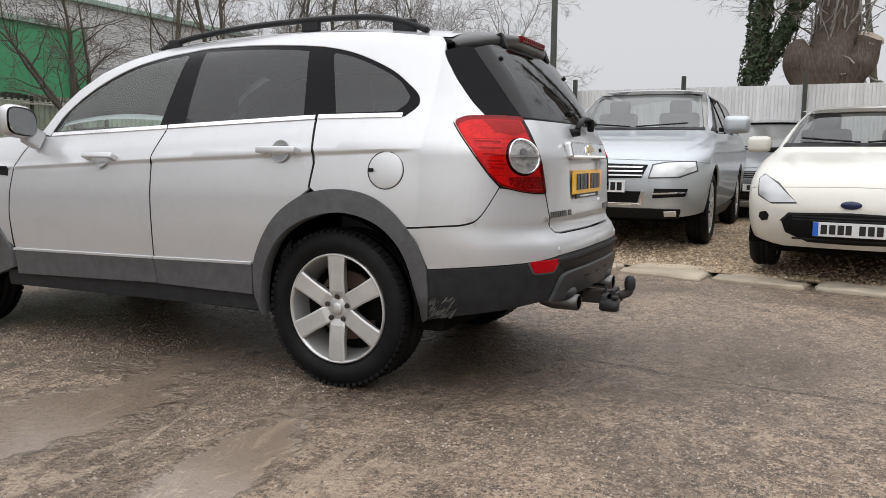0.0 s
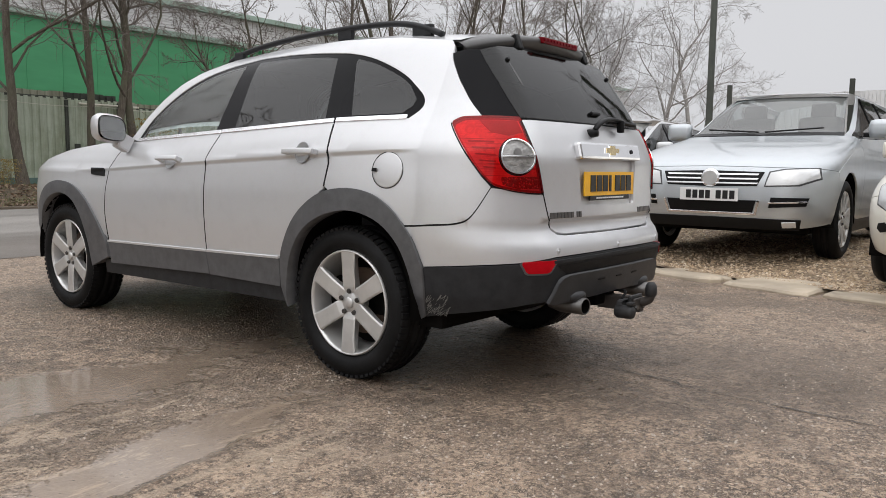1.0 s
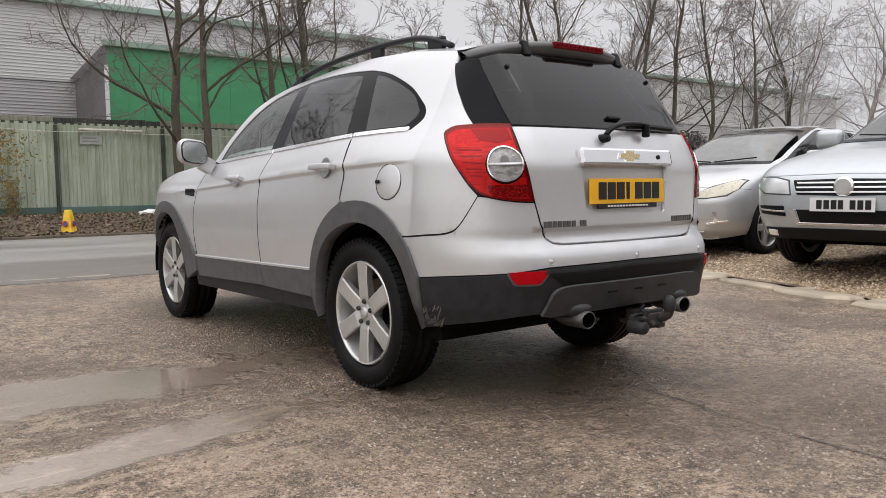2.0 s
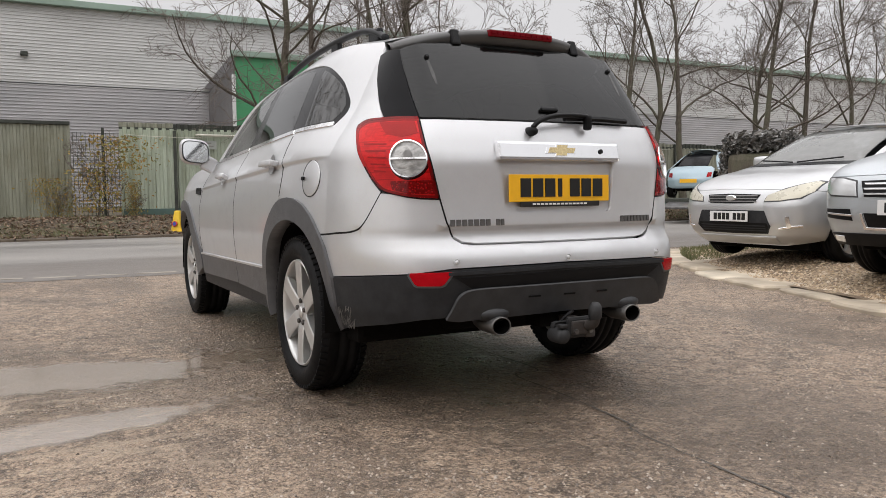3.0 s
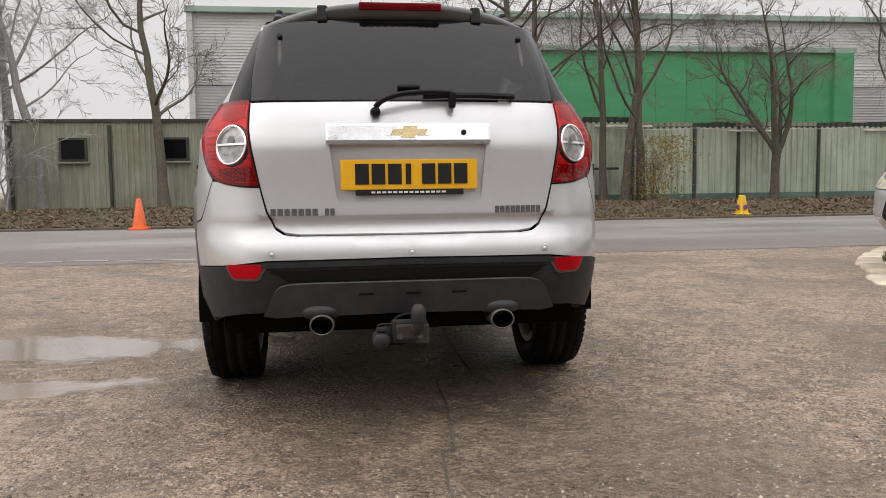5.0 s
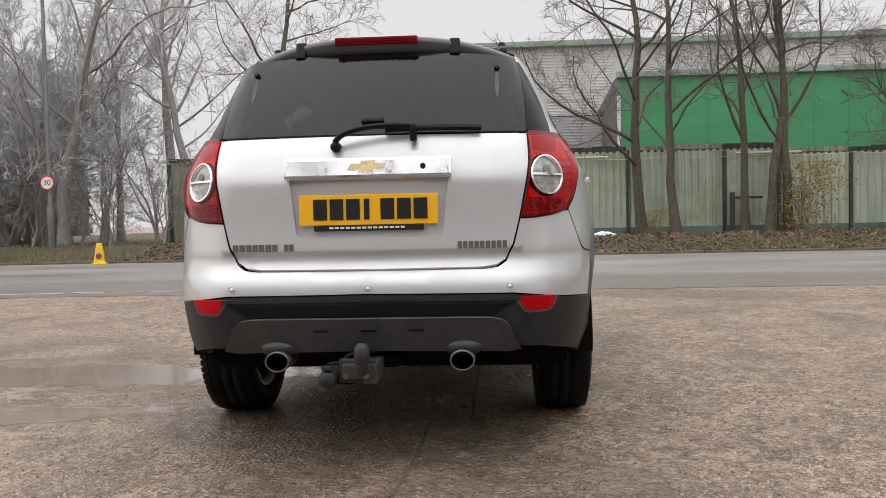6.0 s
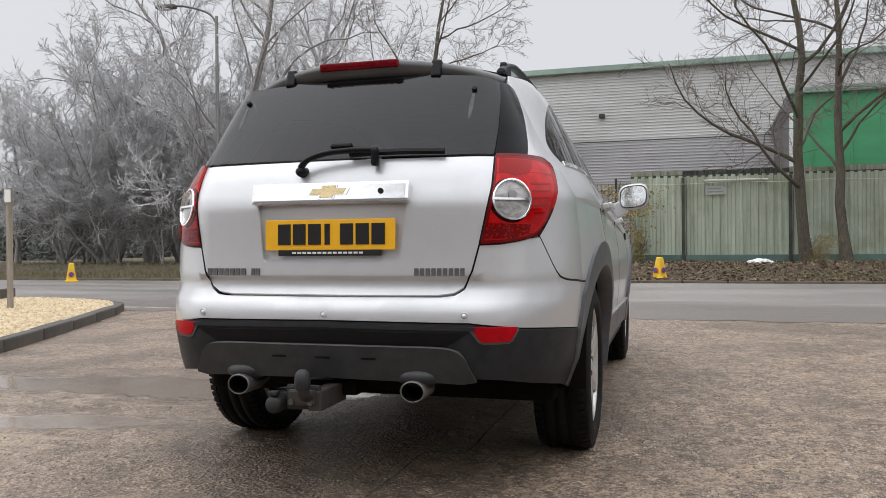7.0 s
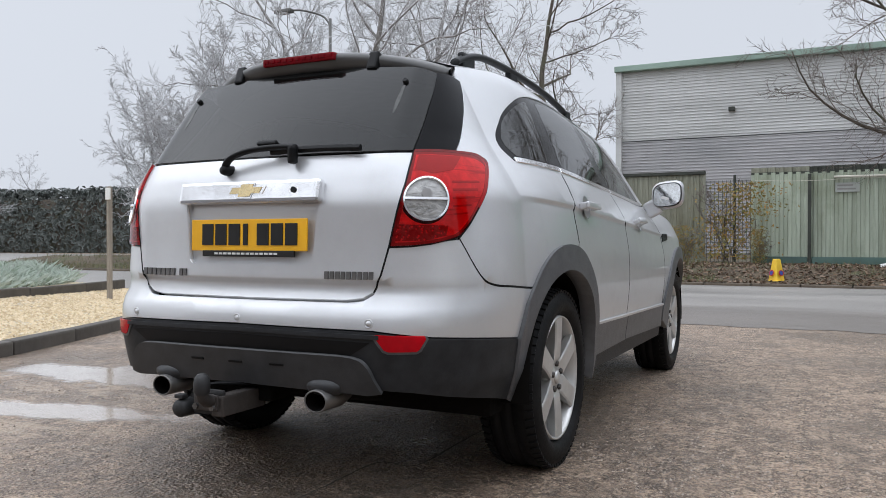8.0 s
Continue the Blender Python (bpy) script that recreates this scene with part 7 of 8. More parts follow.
FORKED = [(8, 0.55, 0.9, 0.05, 0.18), (6, 0.55, 0.8, 0.04, 0.2), (5, 0.5, 0.75, 0.03, 0.15), (3, 0.5, 0.7, 0.02, 0.1)]
FAR = [(11, 0.48, 0.85, 0.05, 0.24), (6, 0.52, 0.75, 0.04, 0.18), (5, 0.55, 0.65, 0.03, 0.15), (6, 0.6, 0.6, 0.02, 0.1)]
VASE = [(11, 0.50, 0.75, 0.04, 0.10), (7, 0.5, 0.65, 0.03, 0.15), (6, 0.5, 0.6, 0.02, 0.12), (4, 0.65, 0.6, 0.0, 0.1)]
BUSHY = [(7, 0.6, 0.7, 0.03, 0.04), (5, 0.55, 0.7, 0.03, 0.1), (4, 0.55, 0.65, 0.02, 0.1), (5, 0.6, 0.6, 0.0, 0.1)]

KINDS = {
    "open": grow_tree(11, 11.0, 0.135, OPEN, (0.05, 0), 1, BARK, TWIG, "bare dark winter tree standing on the verge"),
    "tall": grow_tree(12, 12.5, 0.125, UPRIGHT, (-0.03, 0), 1, BARK, TWIG, "tall slim bare winter tree on the verge"),
    "wide": grow_tree(13, 10.5, 0.155, WIDE, (-0.16, 0), 1, BARK, TWIG, "wide bare winter tree leaning over the fence"),
    "forked": grow_tree(14, 4.6, 0.115, FORKED, (0.05, 0), 5, BARK, TWIG, "low forked dark tree with several stems", splay=0.75, fork=1.55),
    "frost": grow_tree(15, 9.5, 0.15, FAR, (0, 0), 1, FROST_HAZE_BARK, FROST_HAZE_TWIG, "frosted bare tree standing in a thicket, paled for haze", thin=0.009),
    "thicket": grow_tree(16, 4.6, 0.06, BUSHY, (0, 0), 3, FROST_HAZE_BARK, FROST_HAZE_TWIG, "frosted tangled thicket bush beyond the road", "thicket_bush", thin=0.007),
    "vase": grow_tree(18, 6.8, 0.075, VASE, (0, 0), 5, FROST_HAZE_BARK, FROST_HAZE_TWIG, "frosted tree fanning out in many stems", "fanned_tree", thin=0.0092, splay=0.65),
    "scrub": grow_tree(17, 3.4, 0.05, BUSHY, (0, 0), 3, FROST_HAZE_BARK, GREY_TWIG, "grey tangled scrub bush beyond the road", "scrub_bush"),
}
PLACED = set()


def plant(kind, x, y, size=1.0, turn=0.0, base=None, group="trees along the verge"):
    z = base if base is not None else (verge_height(x, y) if y > ROAD_FAR + 0.2 and x > -25 else 0.0) - 0.06
    m = Matrix.Translation((x, y, z)) @ Matrix.Rotation(radians(turn), 4, "Z")
    if kind not in PLACED:
        PLACED.add(kind)
        ob = KINDS[kind]
        ob.matrix_basis = m @ Matrix.Diagonal((size, size, size, 1))
    else:
        ob = copy_thing(KINDS[kind], m)
        ob.scale = (size, size, size)
    return tagged(ob, group=group)


# along the fence, by their trunks
plant("wide", 4.71, 18.62, 1.0, 20)
plant("open", 5.62, 18.51, 1.0, 140)
plant("tall", 7.59, 18.73, 0.95, 10)
plant("tall", 8.14, 18.40, 1.0, 130)
plant("open", 8.74, 18.62, 1.02, 250)
plant("forked", 12.79, 18.29, 1.0, 0)
plant("wide", -5.05, 18.51, 0.98, 255)
plant("tall", 17.72, 18.51, 0.9, 300)
plant("tall", 18.71, 18.84, 1.0, 60)
plant("open", 20.02, 18.40, 1.0, 190)
plant("wide", 23.74, 18.51, 1.0, 120)
plant("tall", 24.62, 18.84, 1.0, 200)
plant("open", 26.48, 18.51, 1.05, 320)
plant("tall", 29.98, 18.95, 1.0, 90)
plant("open", 33.82, 18.51, 1.0, 220)
plant("tall", 37.10, 18.95, 1.1, 15)
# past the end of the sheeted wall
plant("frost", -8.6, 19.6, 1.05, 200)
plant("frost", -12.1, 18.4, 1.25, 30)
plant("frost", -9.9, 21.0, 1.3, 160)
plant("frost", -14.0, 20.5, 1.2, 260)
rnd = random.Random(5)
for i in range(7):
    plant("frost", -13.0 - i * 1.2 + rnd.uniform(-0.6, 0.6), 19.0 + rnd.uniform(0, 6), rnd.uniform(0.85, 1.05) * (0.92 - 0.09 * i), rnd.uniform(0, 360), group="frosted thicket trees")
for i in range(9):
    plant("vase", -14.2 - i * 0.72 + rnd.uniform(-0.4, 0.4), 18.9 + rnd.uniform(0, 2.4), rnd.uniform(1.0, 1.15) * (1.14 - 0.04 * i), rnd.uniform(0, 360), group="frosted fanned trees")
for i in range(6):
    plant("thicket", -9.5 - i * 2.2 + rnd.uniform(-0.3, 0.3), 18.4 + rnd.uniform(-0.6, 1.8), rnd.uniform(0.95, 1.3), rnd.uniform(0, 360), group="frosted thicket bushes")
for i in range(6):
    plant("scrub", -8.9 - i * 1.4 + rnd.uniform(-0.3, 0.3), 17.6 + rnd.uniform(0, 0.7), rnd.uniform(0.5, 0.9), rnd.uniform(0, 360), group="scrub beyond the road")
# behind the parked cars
# the pale frost kind paints in the mist over these far trees
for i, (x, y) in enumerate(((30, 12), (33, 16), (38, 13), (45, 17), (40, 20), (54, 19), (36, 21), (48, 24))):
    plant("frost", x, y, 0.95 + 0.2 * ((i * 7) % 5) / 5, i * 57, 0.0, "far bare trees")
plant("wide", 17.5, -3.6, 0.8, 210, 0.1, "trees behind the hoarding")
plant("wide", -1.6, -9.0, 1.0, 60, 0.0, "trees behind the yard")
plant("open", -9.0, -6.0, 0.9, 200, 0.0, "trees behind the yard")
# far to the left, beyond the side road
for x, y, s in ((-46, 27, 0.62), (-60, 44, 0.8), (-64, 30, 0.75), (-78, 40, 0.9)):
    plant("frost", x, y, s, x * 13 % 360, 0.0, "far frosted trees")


def leaf_cards(count, seed, spread, size, flat=0.4):
    """Small folded leaves, each two facets, scattered by spread(rnd)."""
    r = random.Random(seed)
    v, f = [], []
    for _ in range(count):
        p, n = spread(r)
        n = (n + Vector((r.gauss(0, flat), r.gauss(0, flat), r.gauss(0, flat)))).normalized()
        a = n.orthogonal().normalized()
        a = (Matrix.Rotation(r.uniform(0, 6.3), 3, n) @ a).normalized()
        b = n.cross(a)
        s = size * r.uniform(0.6, 1.4)
        k = len(v)
        v += [p - a * s, p + b * s * 0.45 + n * s * 0.2, p + a * s, p - b * s * 0.45 + n * s * 0.2]
        f += [(k, k + 1, k + 2), (k, k + 2, k + 3)]
    return v, f


def leaf_surface(name, *colours):
    m = Nodes(name)
    stops = [(i / max(1, len(colours) - 1), c) for i, c in enumerate(colours)]
    m.set(m.ramp(m.island(), *stops), 0.7)
    return m.mat


DEAD_LEAF = leaf_surface("dead_leaves", (0.085, 0.052, 0.034), (0.17, 0.105, 0.064), (0.25, 0.175, 0.115), (0.13, 0.095, 0.072))
IVY_LEAF = leaf_surface("ivy_leaves", (0.025, 0.04, 0.018), (0.05, 0.075, 0.03), (0.035, 0.05, 0.03))
BUSH_LEAF = leaf_surface("autumn_bush_leaves", (0.16, 0.17, 0.05), (0.30, 0.24, 0.06), (0.36, 0.20, 0.05), (0.12, 0.14, 0.06))
GRASS = leaf_surface("verge_grass", (0.07, 0.09, 0.03), (0.14, 0.15, 0.06), (0.22, 0.19, 0.10))
FROST_GRASS = leaf_surface("frosted_grass", (0.40, 0.46, 0.39), (0.58, 0.63, 0.56), (0.27, 0.33, 0.25))
# leaf colours lifted to paint in the mist before the far hedge
HEDGE_LEAF = leaf_surface("hazed_hedge_leaves", (0.085, 0.098, 0.088), (0.115, 0.128, 0.116), (0.15, 0.162, 0.152))


def verge_litter():
    def spread(r):
        x, y = r.uniform(-8.5, 26), ROAD_FAR + 0.05 + 4.3 * r.random() ** 1.3
        return Vector((x, y, verge_height(x, y) + r.uniform(0.0, 0.03))), Vector((0, 0, 1))

    v, f = leaf_cards(20000, 21, spread, 0.05, 0.5)
    tagged(new("leaf_litter", mesh_of("leaf_litter", v, f, DEAD_LEAF)), "fallen brown leaves lying along the verge", "leaves", kind="stuff")

    def tall(r):
        x, y = r.uniform(-25, 26), ROAD_FAR + 0.05 + r.choice((r.uniform(0.0, 0.9), r.uniform(0.0, 4.0)))
        return Vector((x, y, verge_height(x, y))), Vector((0, 0, 1))

    r = random.Random(3)
    gv, gf = [], []
    for _ in range(15000):
        p, _n = tall(r)
        if noise.noise((p.x * 0.4, p.y * 0.6, 1.5)) < -0.1 and p.x > -8:
            continue
        h = r.uniform(0.05, 0.16) * (1.3 if p.x < -8 else 1)
        a = r.uniform(0, 6.3)
        w = Vector((math.cos(a), math.sin(a), 0)) * 0.008
        t = Vector((r.gauss(0, 0.4), r.gauss(0, 0.4), 1)).normalized() * h
        k = len(gv)
        gv += [p - w, p + w, p + t]
        gf.append((k, k + 1, k + 2))
    tagged(new("verge_grass", mesh_of("verge_grass", gv, gf, GRASS)), "thin winter grass along the verge edge", "grass", kind="stuff")


verge_litter()


def fence_bush():
    top = grow_tree(31, 2.0, 0.022, [(6, 0.6, 0.7, 0.03, 0.04), (4, 0.55, 0.7, 0.03, 0.1), (4, 0.55, 0.65, 0.02, 0.1), (3, 0.6, 0.6, 0.0, 0.1)], (0, 0), 3, BARK, TWIG, "thin bush with yellow autumn leaves in the fence gap", "autumn_bush")
    top.matrix_basis = Matrix.Translation((-0.29, 18.75, 0.3))

    def spread(r):
        z = r.uniform(0.2, 2.2)
        return Vector((r.gauss(0, 0.48) + (0.35 if z > 1.3 else -0.1), r.gauss(-0.1, 0.2), z)), Vector((0, -1, 0.3))

    v, f = leaf_cards(1500, 33, spread, 0.045, 0.9)
    part("leaves", mesh_of("leaves", v, f, BUSH_LEAF), BUSH_LEAF, top, "yellow and brown leaves")
    for x, y, s, seed in ((-1.4, 18.4, 0.5, 35), (0.5, 18.6, 0.45, 36), (9.0, 18.1, 0.9, 37), (4.9, 17.9, 0.35, 38)):
        b = copy_thing(top, Matrix.Translation((x, y, 0.28)) @ Matrix.Rotation(seed, 4, "Z"))
        b.scale = (s, s, s)


fence_bush()


def hedge(name, label, a, b, height, depth, material, seed, count=9000, leaf=0.12, base=0.0):
    """A clipped mass of leaves about a stem core, along a line."""
    top = thing(name, label, "hedge")
    p, q = Vector((*a, base)), Vector((*b, base))
    d = (q - p)
    side = Vector((-d.y, d.x, 0)).normalized()

    def spread(r):
        s, t, h = r.random(), r.uniform(-1, 1), r.random()
        k = r.choice((0, 1, 2))
        bulge = 1 + 0.14 * noise.noise((s * 14, h * 3, seed)) + 0.1 * noise.noise((s * 40, h * 9, seed))
        if k == 0:
            h = 1.0
        else:
            t = math.copysign(1.0, t)
        n = Vector((0, 0, 1)) if k == 0 else side * t
        return p + d * s + side * t * depth * 0.5 * bulge * (1 - 0.25 * h ** 3) + Vector((0, 0, height * h * bulge)), n

    v, f = leaf_cards(count, seed, spread, leaf, 0.6)
    part("foliage", mesh_of("foliage", v, f, material), material, top)
    bm = box(0, 0, height * 0.45, d.length, depth * 0.75, height * 0.9, 0.1)
    core = part("core", bm, BARK, top)
    core.matrix_basis = Matrix.Translation((p + q) / 2) @ Matrix.Rotation(math.atan2(d.y, d.x), 4, "Z")
    return top


FROST_LEAF = leaf_surface("frosted_bush_leaves", (0.10, 0.092, 0.078), (0.20, 0.19, 0.175), (0.32, 0.32, 0.31))
hedge("frosted_bush", "rounded brown bush dusted with frost behind the parked cars", (7.0, 4.1), (7.9, 4.5), 1.55, 1.0, FROST_LEAF, 43, 9000, 0.05, 0.05)
hedge("hedge", "tall dark clipped hedge beyond the side road", (-76, 40), (-27, 47), 5.0, 3.0, HEDGE_LEAF, 41, 26000, 0.22)

# ---- gravel lot, kerbs and the planted island ----
LOT_EDGE = [(2.45, -6.0), (3.02, -2.6), (3.20, -1.6), (3.46, -0.33), (3.70, 0.42), (4.22, 1.92), (4.95, 3.3), (5.9, 4.5), (6.7, 5.25)]


def lot_x(y):
    pts = [(b, a) for a, b in LOT_EDGE]
    for (y0, x0), (y1, x1) in zip(pts, pts[1:]):
        if y <= y1:
            return x0 + (x1 - x0) * (y - y0) / (y1 - y0)
    return pts[-1][1]


def lot_height(x, y):
    d = x - lot_x(y)
    return 0.034 + 0.101 * min(1, max(0, (d - 0.45) / 0.8)) + 0.012 * noise.noise((x * 3, y * 3, 2)) + 0.02 * noise.noise((x * 0.8, y * 0.8, 5))


def gravel_lot():
    nx, ny = 60, 80
    v, f = [], []
    for j in range(ny + 1):
        y = -11 + 16.4 * j / ny
        for i in range(nx + 1):
            x = lot_x(y) + 0.2 + (24 - lot_x(y)) * (i / nx) ** 1.6
            v.append((x, y, lot_height(x, y) if j < ny else 0.0))
    for j in range(ny):
        for i in range(nx):
            a = j * (nx + 1) + i
            f.append((a, a + 1, a + nx + 2, a + nx + 1))
    tagged(new("gravel_lot", mesh_of("gravel_lot", v, f, LOT_GRAVEL, True)), "brown gravel lot raised behind a broken kerb", "gravel", kind="structure")


gravel_lot()
kerb_run("kerb_lot", "broken pale concrete kerb slabs edging the gravel lot", [(x + 0.2, y) for x, y in LOT_EDGE], 0.54, 0.042, 0.80, (PALE_STONE, PALE_STONE, BUFF_STONE, BUFF_STONE), 0.012, 0.0, 0.6, 8)


def corner_grass():
    """Short mossy grass at the end of the broken kerb."""
    r = random.Random(77)
    v, f = [], []
    for _ in range(2600):
        y = r.uniform(3.6, 5.2)
        x = lot_x(y) + 0.15 + 1.3 * r.random() ** 1.5
        p = Vector((x, y, lot_height(x, y) - 0.005))
        h = r.uniform(0.03, 0.10)
        a = r.uniform(0, 6.3)
        w = Vector((math.cos(a), math.sin(a), 0)) * 0.006
        k = len(v)
        v += [p - w, p + w, p + Vector((r.gauss(0, 0.5), r.gauss(0, 0.5), 1)).normalized() * h]
        f.append((k, k + 1, k + 2))
    tagged(new("corner_grass", mesh_of("corner_grass", v, f, GRASS)), "short mossy grass at the kerb end", "grass", kind="stuff")


corner_grass()


def pebbles(name, label, count, seed, spread, size, material, category="gravel"):
    """Loose stones as small uneven five-sided lumps."""
    r = random.Random(seed)
    v, f = [], []
    for _ in range(count):
        x, y, z = spread(r)
        s = size * r.uniform(0.5, 1.5)
        a = r.uniform(0, 6.3)
        k = len(v)
        for i in range(4):
            t = a + i * math.pi / 2 + r.uniform(-0.3, 0.3)
            q = s * r.uniform(0.7, 1.2)
            v.append((x + q * math.cos(t), y + q * math.sin(t), z - 0.002))
        v.append((x + s * r.uniform(-0.3, 0.3), y + s * r.uniform(-0.3, 0.3), z + s * r.uniform(0.4, 0.8)))
        for i in range(4):
            f.append((k + i, k + (i + 1) % 4, k + 4))
    return tagged(new(name, mesh_of(name, v, f, material)), label, category, kind="stuff")


def stone_surface(name, *colours):
    m = Nodes(name)
    m.set(m.ramp(m.island(), *[(i / (len(colours) - 1), c) for i, c in enumerate(colours)]), 0.6)
    return m.mat


LOT_STONE = stone_surface("lot_stones", (0.14, 0.09, 0.05), (0.42, 0.30, 0.18), (0.58, 0.46, 0.32), (0.28, 0.19, 0.12), (0.70, 0.60, 0.46))
YARD_STONE = stone_surface("yard_grit", (0.07, 0.052, 0.040), (0.30, 0.235, 0.18), (0.50, 0.42, 0.34), (0.20, 0.16, 0.13), (0.54, 0.47, 0.40), (0.15, 0.12, 0.10))
ISLE_STONE = stone_surface("island_stones", (0.38, 0.28, 0.15), (0.58, 0.45, 0.27), (0.70, 0.58, 0.39), (0.47, 0.36, 0.21))


def lot_spread(r):
    y = r.uniform(-5.0, 5.0)
    x = lot_x(y) + 0.32 + 6.0 * r.random() ** 1.8
    return x, y, lot_height(x, y)


pebbles("lot_gravel", "loose brown stones covering the gravel lot", 26000, 51, lot_spread, 0.017, LOT_STONE)


def yard_spread(r):
    d, t = 1.0 + 5.5 * r.random() ** 0.9, r.uniform(0, 2 * math.pi)
    while True:
        x, y = 0.1 + d * math.cos(t) * 1.1, -0.6 + d * math.sin(t)
        pool = min(((x + 2.1) / 2.1) ** 2 + ((y - 0.8) / 0.55) ** 2, ((x + 1.9) / 1.3) ** 2 + ((y + 0.2) / 0.32) ** 2)
        if pool > 1 and (noise.noise((x * 0.9, y * 0.9, 9)) > -0.35 or r.random() < 0.3):
            return x, y, 0.0
        d, t = 1.0 + 5.5 * r.random() ** 0.9, r.uniform(0, 2 * math.pi)


pebbles("yard_grit", "loose pale grit scattered over the concrete yard", 66000, 52, yard_spread, 0.0068, YARD_STONE, "grit")

ISLE_EDGE = [(-3.55, -1.6), (-4.0, 0.9), (-4.5, 2.2), (-5.15, 3.6), (-6.0, 5.4), (-6.45, 6.05), (-7.2, 6.45), (-8.4, 6.6), (-16.0, 6.65)]


def isle_x(y):
    pts = [(b, a) for a, b in ISLE_EDGE]
    for (y0, x0), (y1, x1) in zip(pts, pts[1:]):
        if y <= y1:
            return x0 + (x1 - x0) * (y - y0) / (y1 - y0)
    return pts[-1][1]


def isle_height(x, y):
    d = isle_x(min(y, 6.4)) - x
    return 0.105 + 0.03 * min(1, max(0, d)) + 0.26 * min(1, max(0, (d - 2.0) / 2.5)) + 0.01 * noise.noise((x * 3, y * 3, 4))


def island():
    nx, ny = 40, 40
    v, f = [], []
    for j in range(ny + 1):
        y = -1.6 + 8.1 * j / ny
        for i in range(nx + 1):
            x = isle_x(y) - 0.05 - (14 + isle_x(y) * 0.3) * (i / nx) ** 1.5
            v.append((x, y, isle_height(x, y) if j < ny else 0.06))
    for j in range(ny):
        for i in range(nx):
            a = j * (nx + 1) + i
            f.append((a, a + nx + 1, a + nx + 2, a + 1))
    tagged(new("island_bed", mesh_of("island_bed", v, f, PALE_GRAVEL, True)), "pale gravel bed inside a dark kerb", "gravel", kind="structure")
    kerb_run("kerb_island", "dark weathered kerb round the pale gravel bed", ISLE_EDGE, 0.14, 0.115, 0.9, KERB_DARK, 0.003, 0.0, 0.1, 4)
    pts = [(-7.0, 0.2), (-7.4, 2.6), (-7.9, 4.6), (-8.6, 6.3)]
    kerb_run("bed_edging", "thin weathered timber edging between gravel and grass", pts, 0.06, 0.25, 1.2, KERB_DARK, 0.004, 0.05, 0.1, 6)

    def spread(r):
        y = r.uniform(-0.5, 6.3)
        x = isle_x(y) - 0.1 - 2.6 * r.random()
        return x, y, isle_height(x, y)

    pebbles("island_gravel", "loose pale yellow stones on the island bed", 16000, 53, spread, 0.022, ISLE_STONE)
    r = random.Random(9)
    v, f = [], []
    for _ in range(26000):
        y = r.uniform(-0.5, 6.4)
        x = isle_x(y) - 3.0 - 6.5 * r.random() ** 1.3
        if x > -7.2 - 0.25 * (y - 1):
            continue
        clump = noise.noise((x * 1.4, y * 1.4, 12))
        p = Vector((x, y, isle_height(x, y)))
        h = r.uniform(0.10, 0.26) * (1.0 + 0.8 * clump)
        a = r.uniform(0, 6.3)
        w = Vector((math.cos(a), math.sin(a), 0)) * 0.011
        lean = Vector((r.gauss(0, 0.7), r.gauss(0, 0.7), 1)).normalized()
        k = len(v)
        v += [p - w, p + w, p + lean * h * 0.6 + w * 0.6, p + lean * h + Vector((lean.x, lean.y, -0.25)) * h * 0.4]
        f += [(k, k + 1, k + 2), (k, k + 2, k + 3)]
    tagged(new("frosted_grass", mesh_of("frosted_grass", v, f, FROST_GRASS)), "pale green frosted grass on the island", "grass", kind="stuff")


island()
side_road = sheet("side_road", -400, -25, 14.5, 38, 0.005, ROAD, "pale damp side road leading away", "road")


# a seam across the yard and a row of setts at the road edge
def yard_seam():
    """One thin, silted joint that wanders along the yard."""
    top = thing("yard_joint", "narrow silted joint running across the worn concrete yard", "joint", kind="structure")
    way = spline([(0.36, 1.2), (0.34, 0.2), (0.33, -0.26), (0.17, -0.30), (0.15, -0.7), (0.11, -1.2), (0.06, -1.3), (0.03, -1.8), (0.0, -2.6), (-0.03, -4.2)], 12)
    vs, fs = [], []
    for i, a in enumerate(way):
        b, c = way[max(0, i - 1)], way[min(len(way) - 1, i + 1)]
        d = (Vector((c[0], c[1], 0)) - Vector((b[0], b[1], 0))).normalized()
        n = Vector((-d.y, d.x, 0))
        o = Vector((a[0], a[1], 0.004)) + n * 0.008 * noise.noise((i * 0.7, 1, 2))
        w = 0.006 * (0.5 + 1.1 * abs(noise.noise((i * 0.45, 7, 3))))
        vs += [o - n * w, o + n * w]
    for i in range(len(way) - 1):
        fs.append((2 * i, 2 * i + 1, 2 * i + 3, 2 * i + 2))
    part("joint_strip", mesh_of("joint_strip", vs, fs, KERB_DARK), KERB_DARK, top)


yard_seam()
kerb_run("road_edge_setts", "low pale setts along the near road edge", [(-8.5, 6.35), (-3.4, 6.4), (-0.4, 6.14)], 0.10, 0.014, 0.55, KERB_STONE, 0.05, 0.0, 0.3, 12)

# ---- street things ----
ORANGE = plain("faded_orange_plastic", (0.78, 0.13, 0.03), 0.5, grain=30, vary=0.2)
YELLOW = plain("yellow_plastic", (0.80, 0.52, 0.03), 0.5, grain=30, vary=0.2)
RED_SPOT = plain("red_disc", (0.45, 0.02, 0.04), 0.5)
BLUE_SPOT = plain("blue_disc", (0.03, 0.06, 0.30), 0.5)
GALV = plain("galvanised_post", (0.14, 0.138, 0.13), 0.55, 0.4, grain=30, vary=0.25)
SIGN_WHITE = plain("sign_white", (0.78, 0.78, 0.76), 0.4, grain=40, vary=0.08)
SIGN_FADED = plain("faded_sign", (0.40, 0.42, 0.39), 0.5, grain=40, vary=0.2)
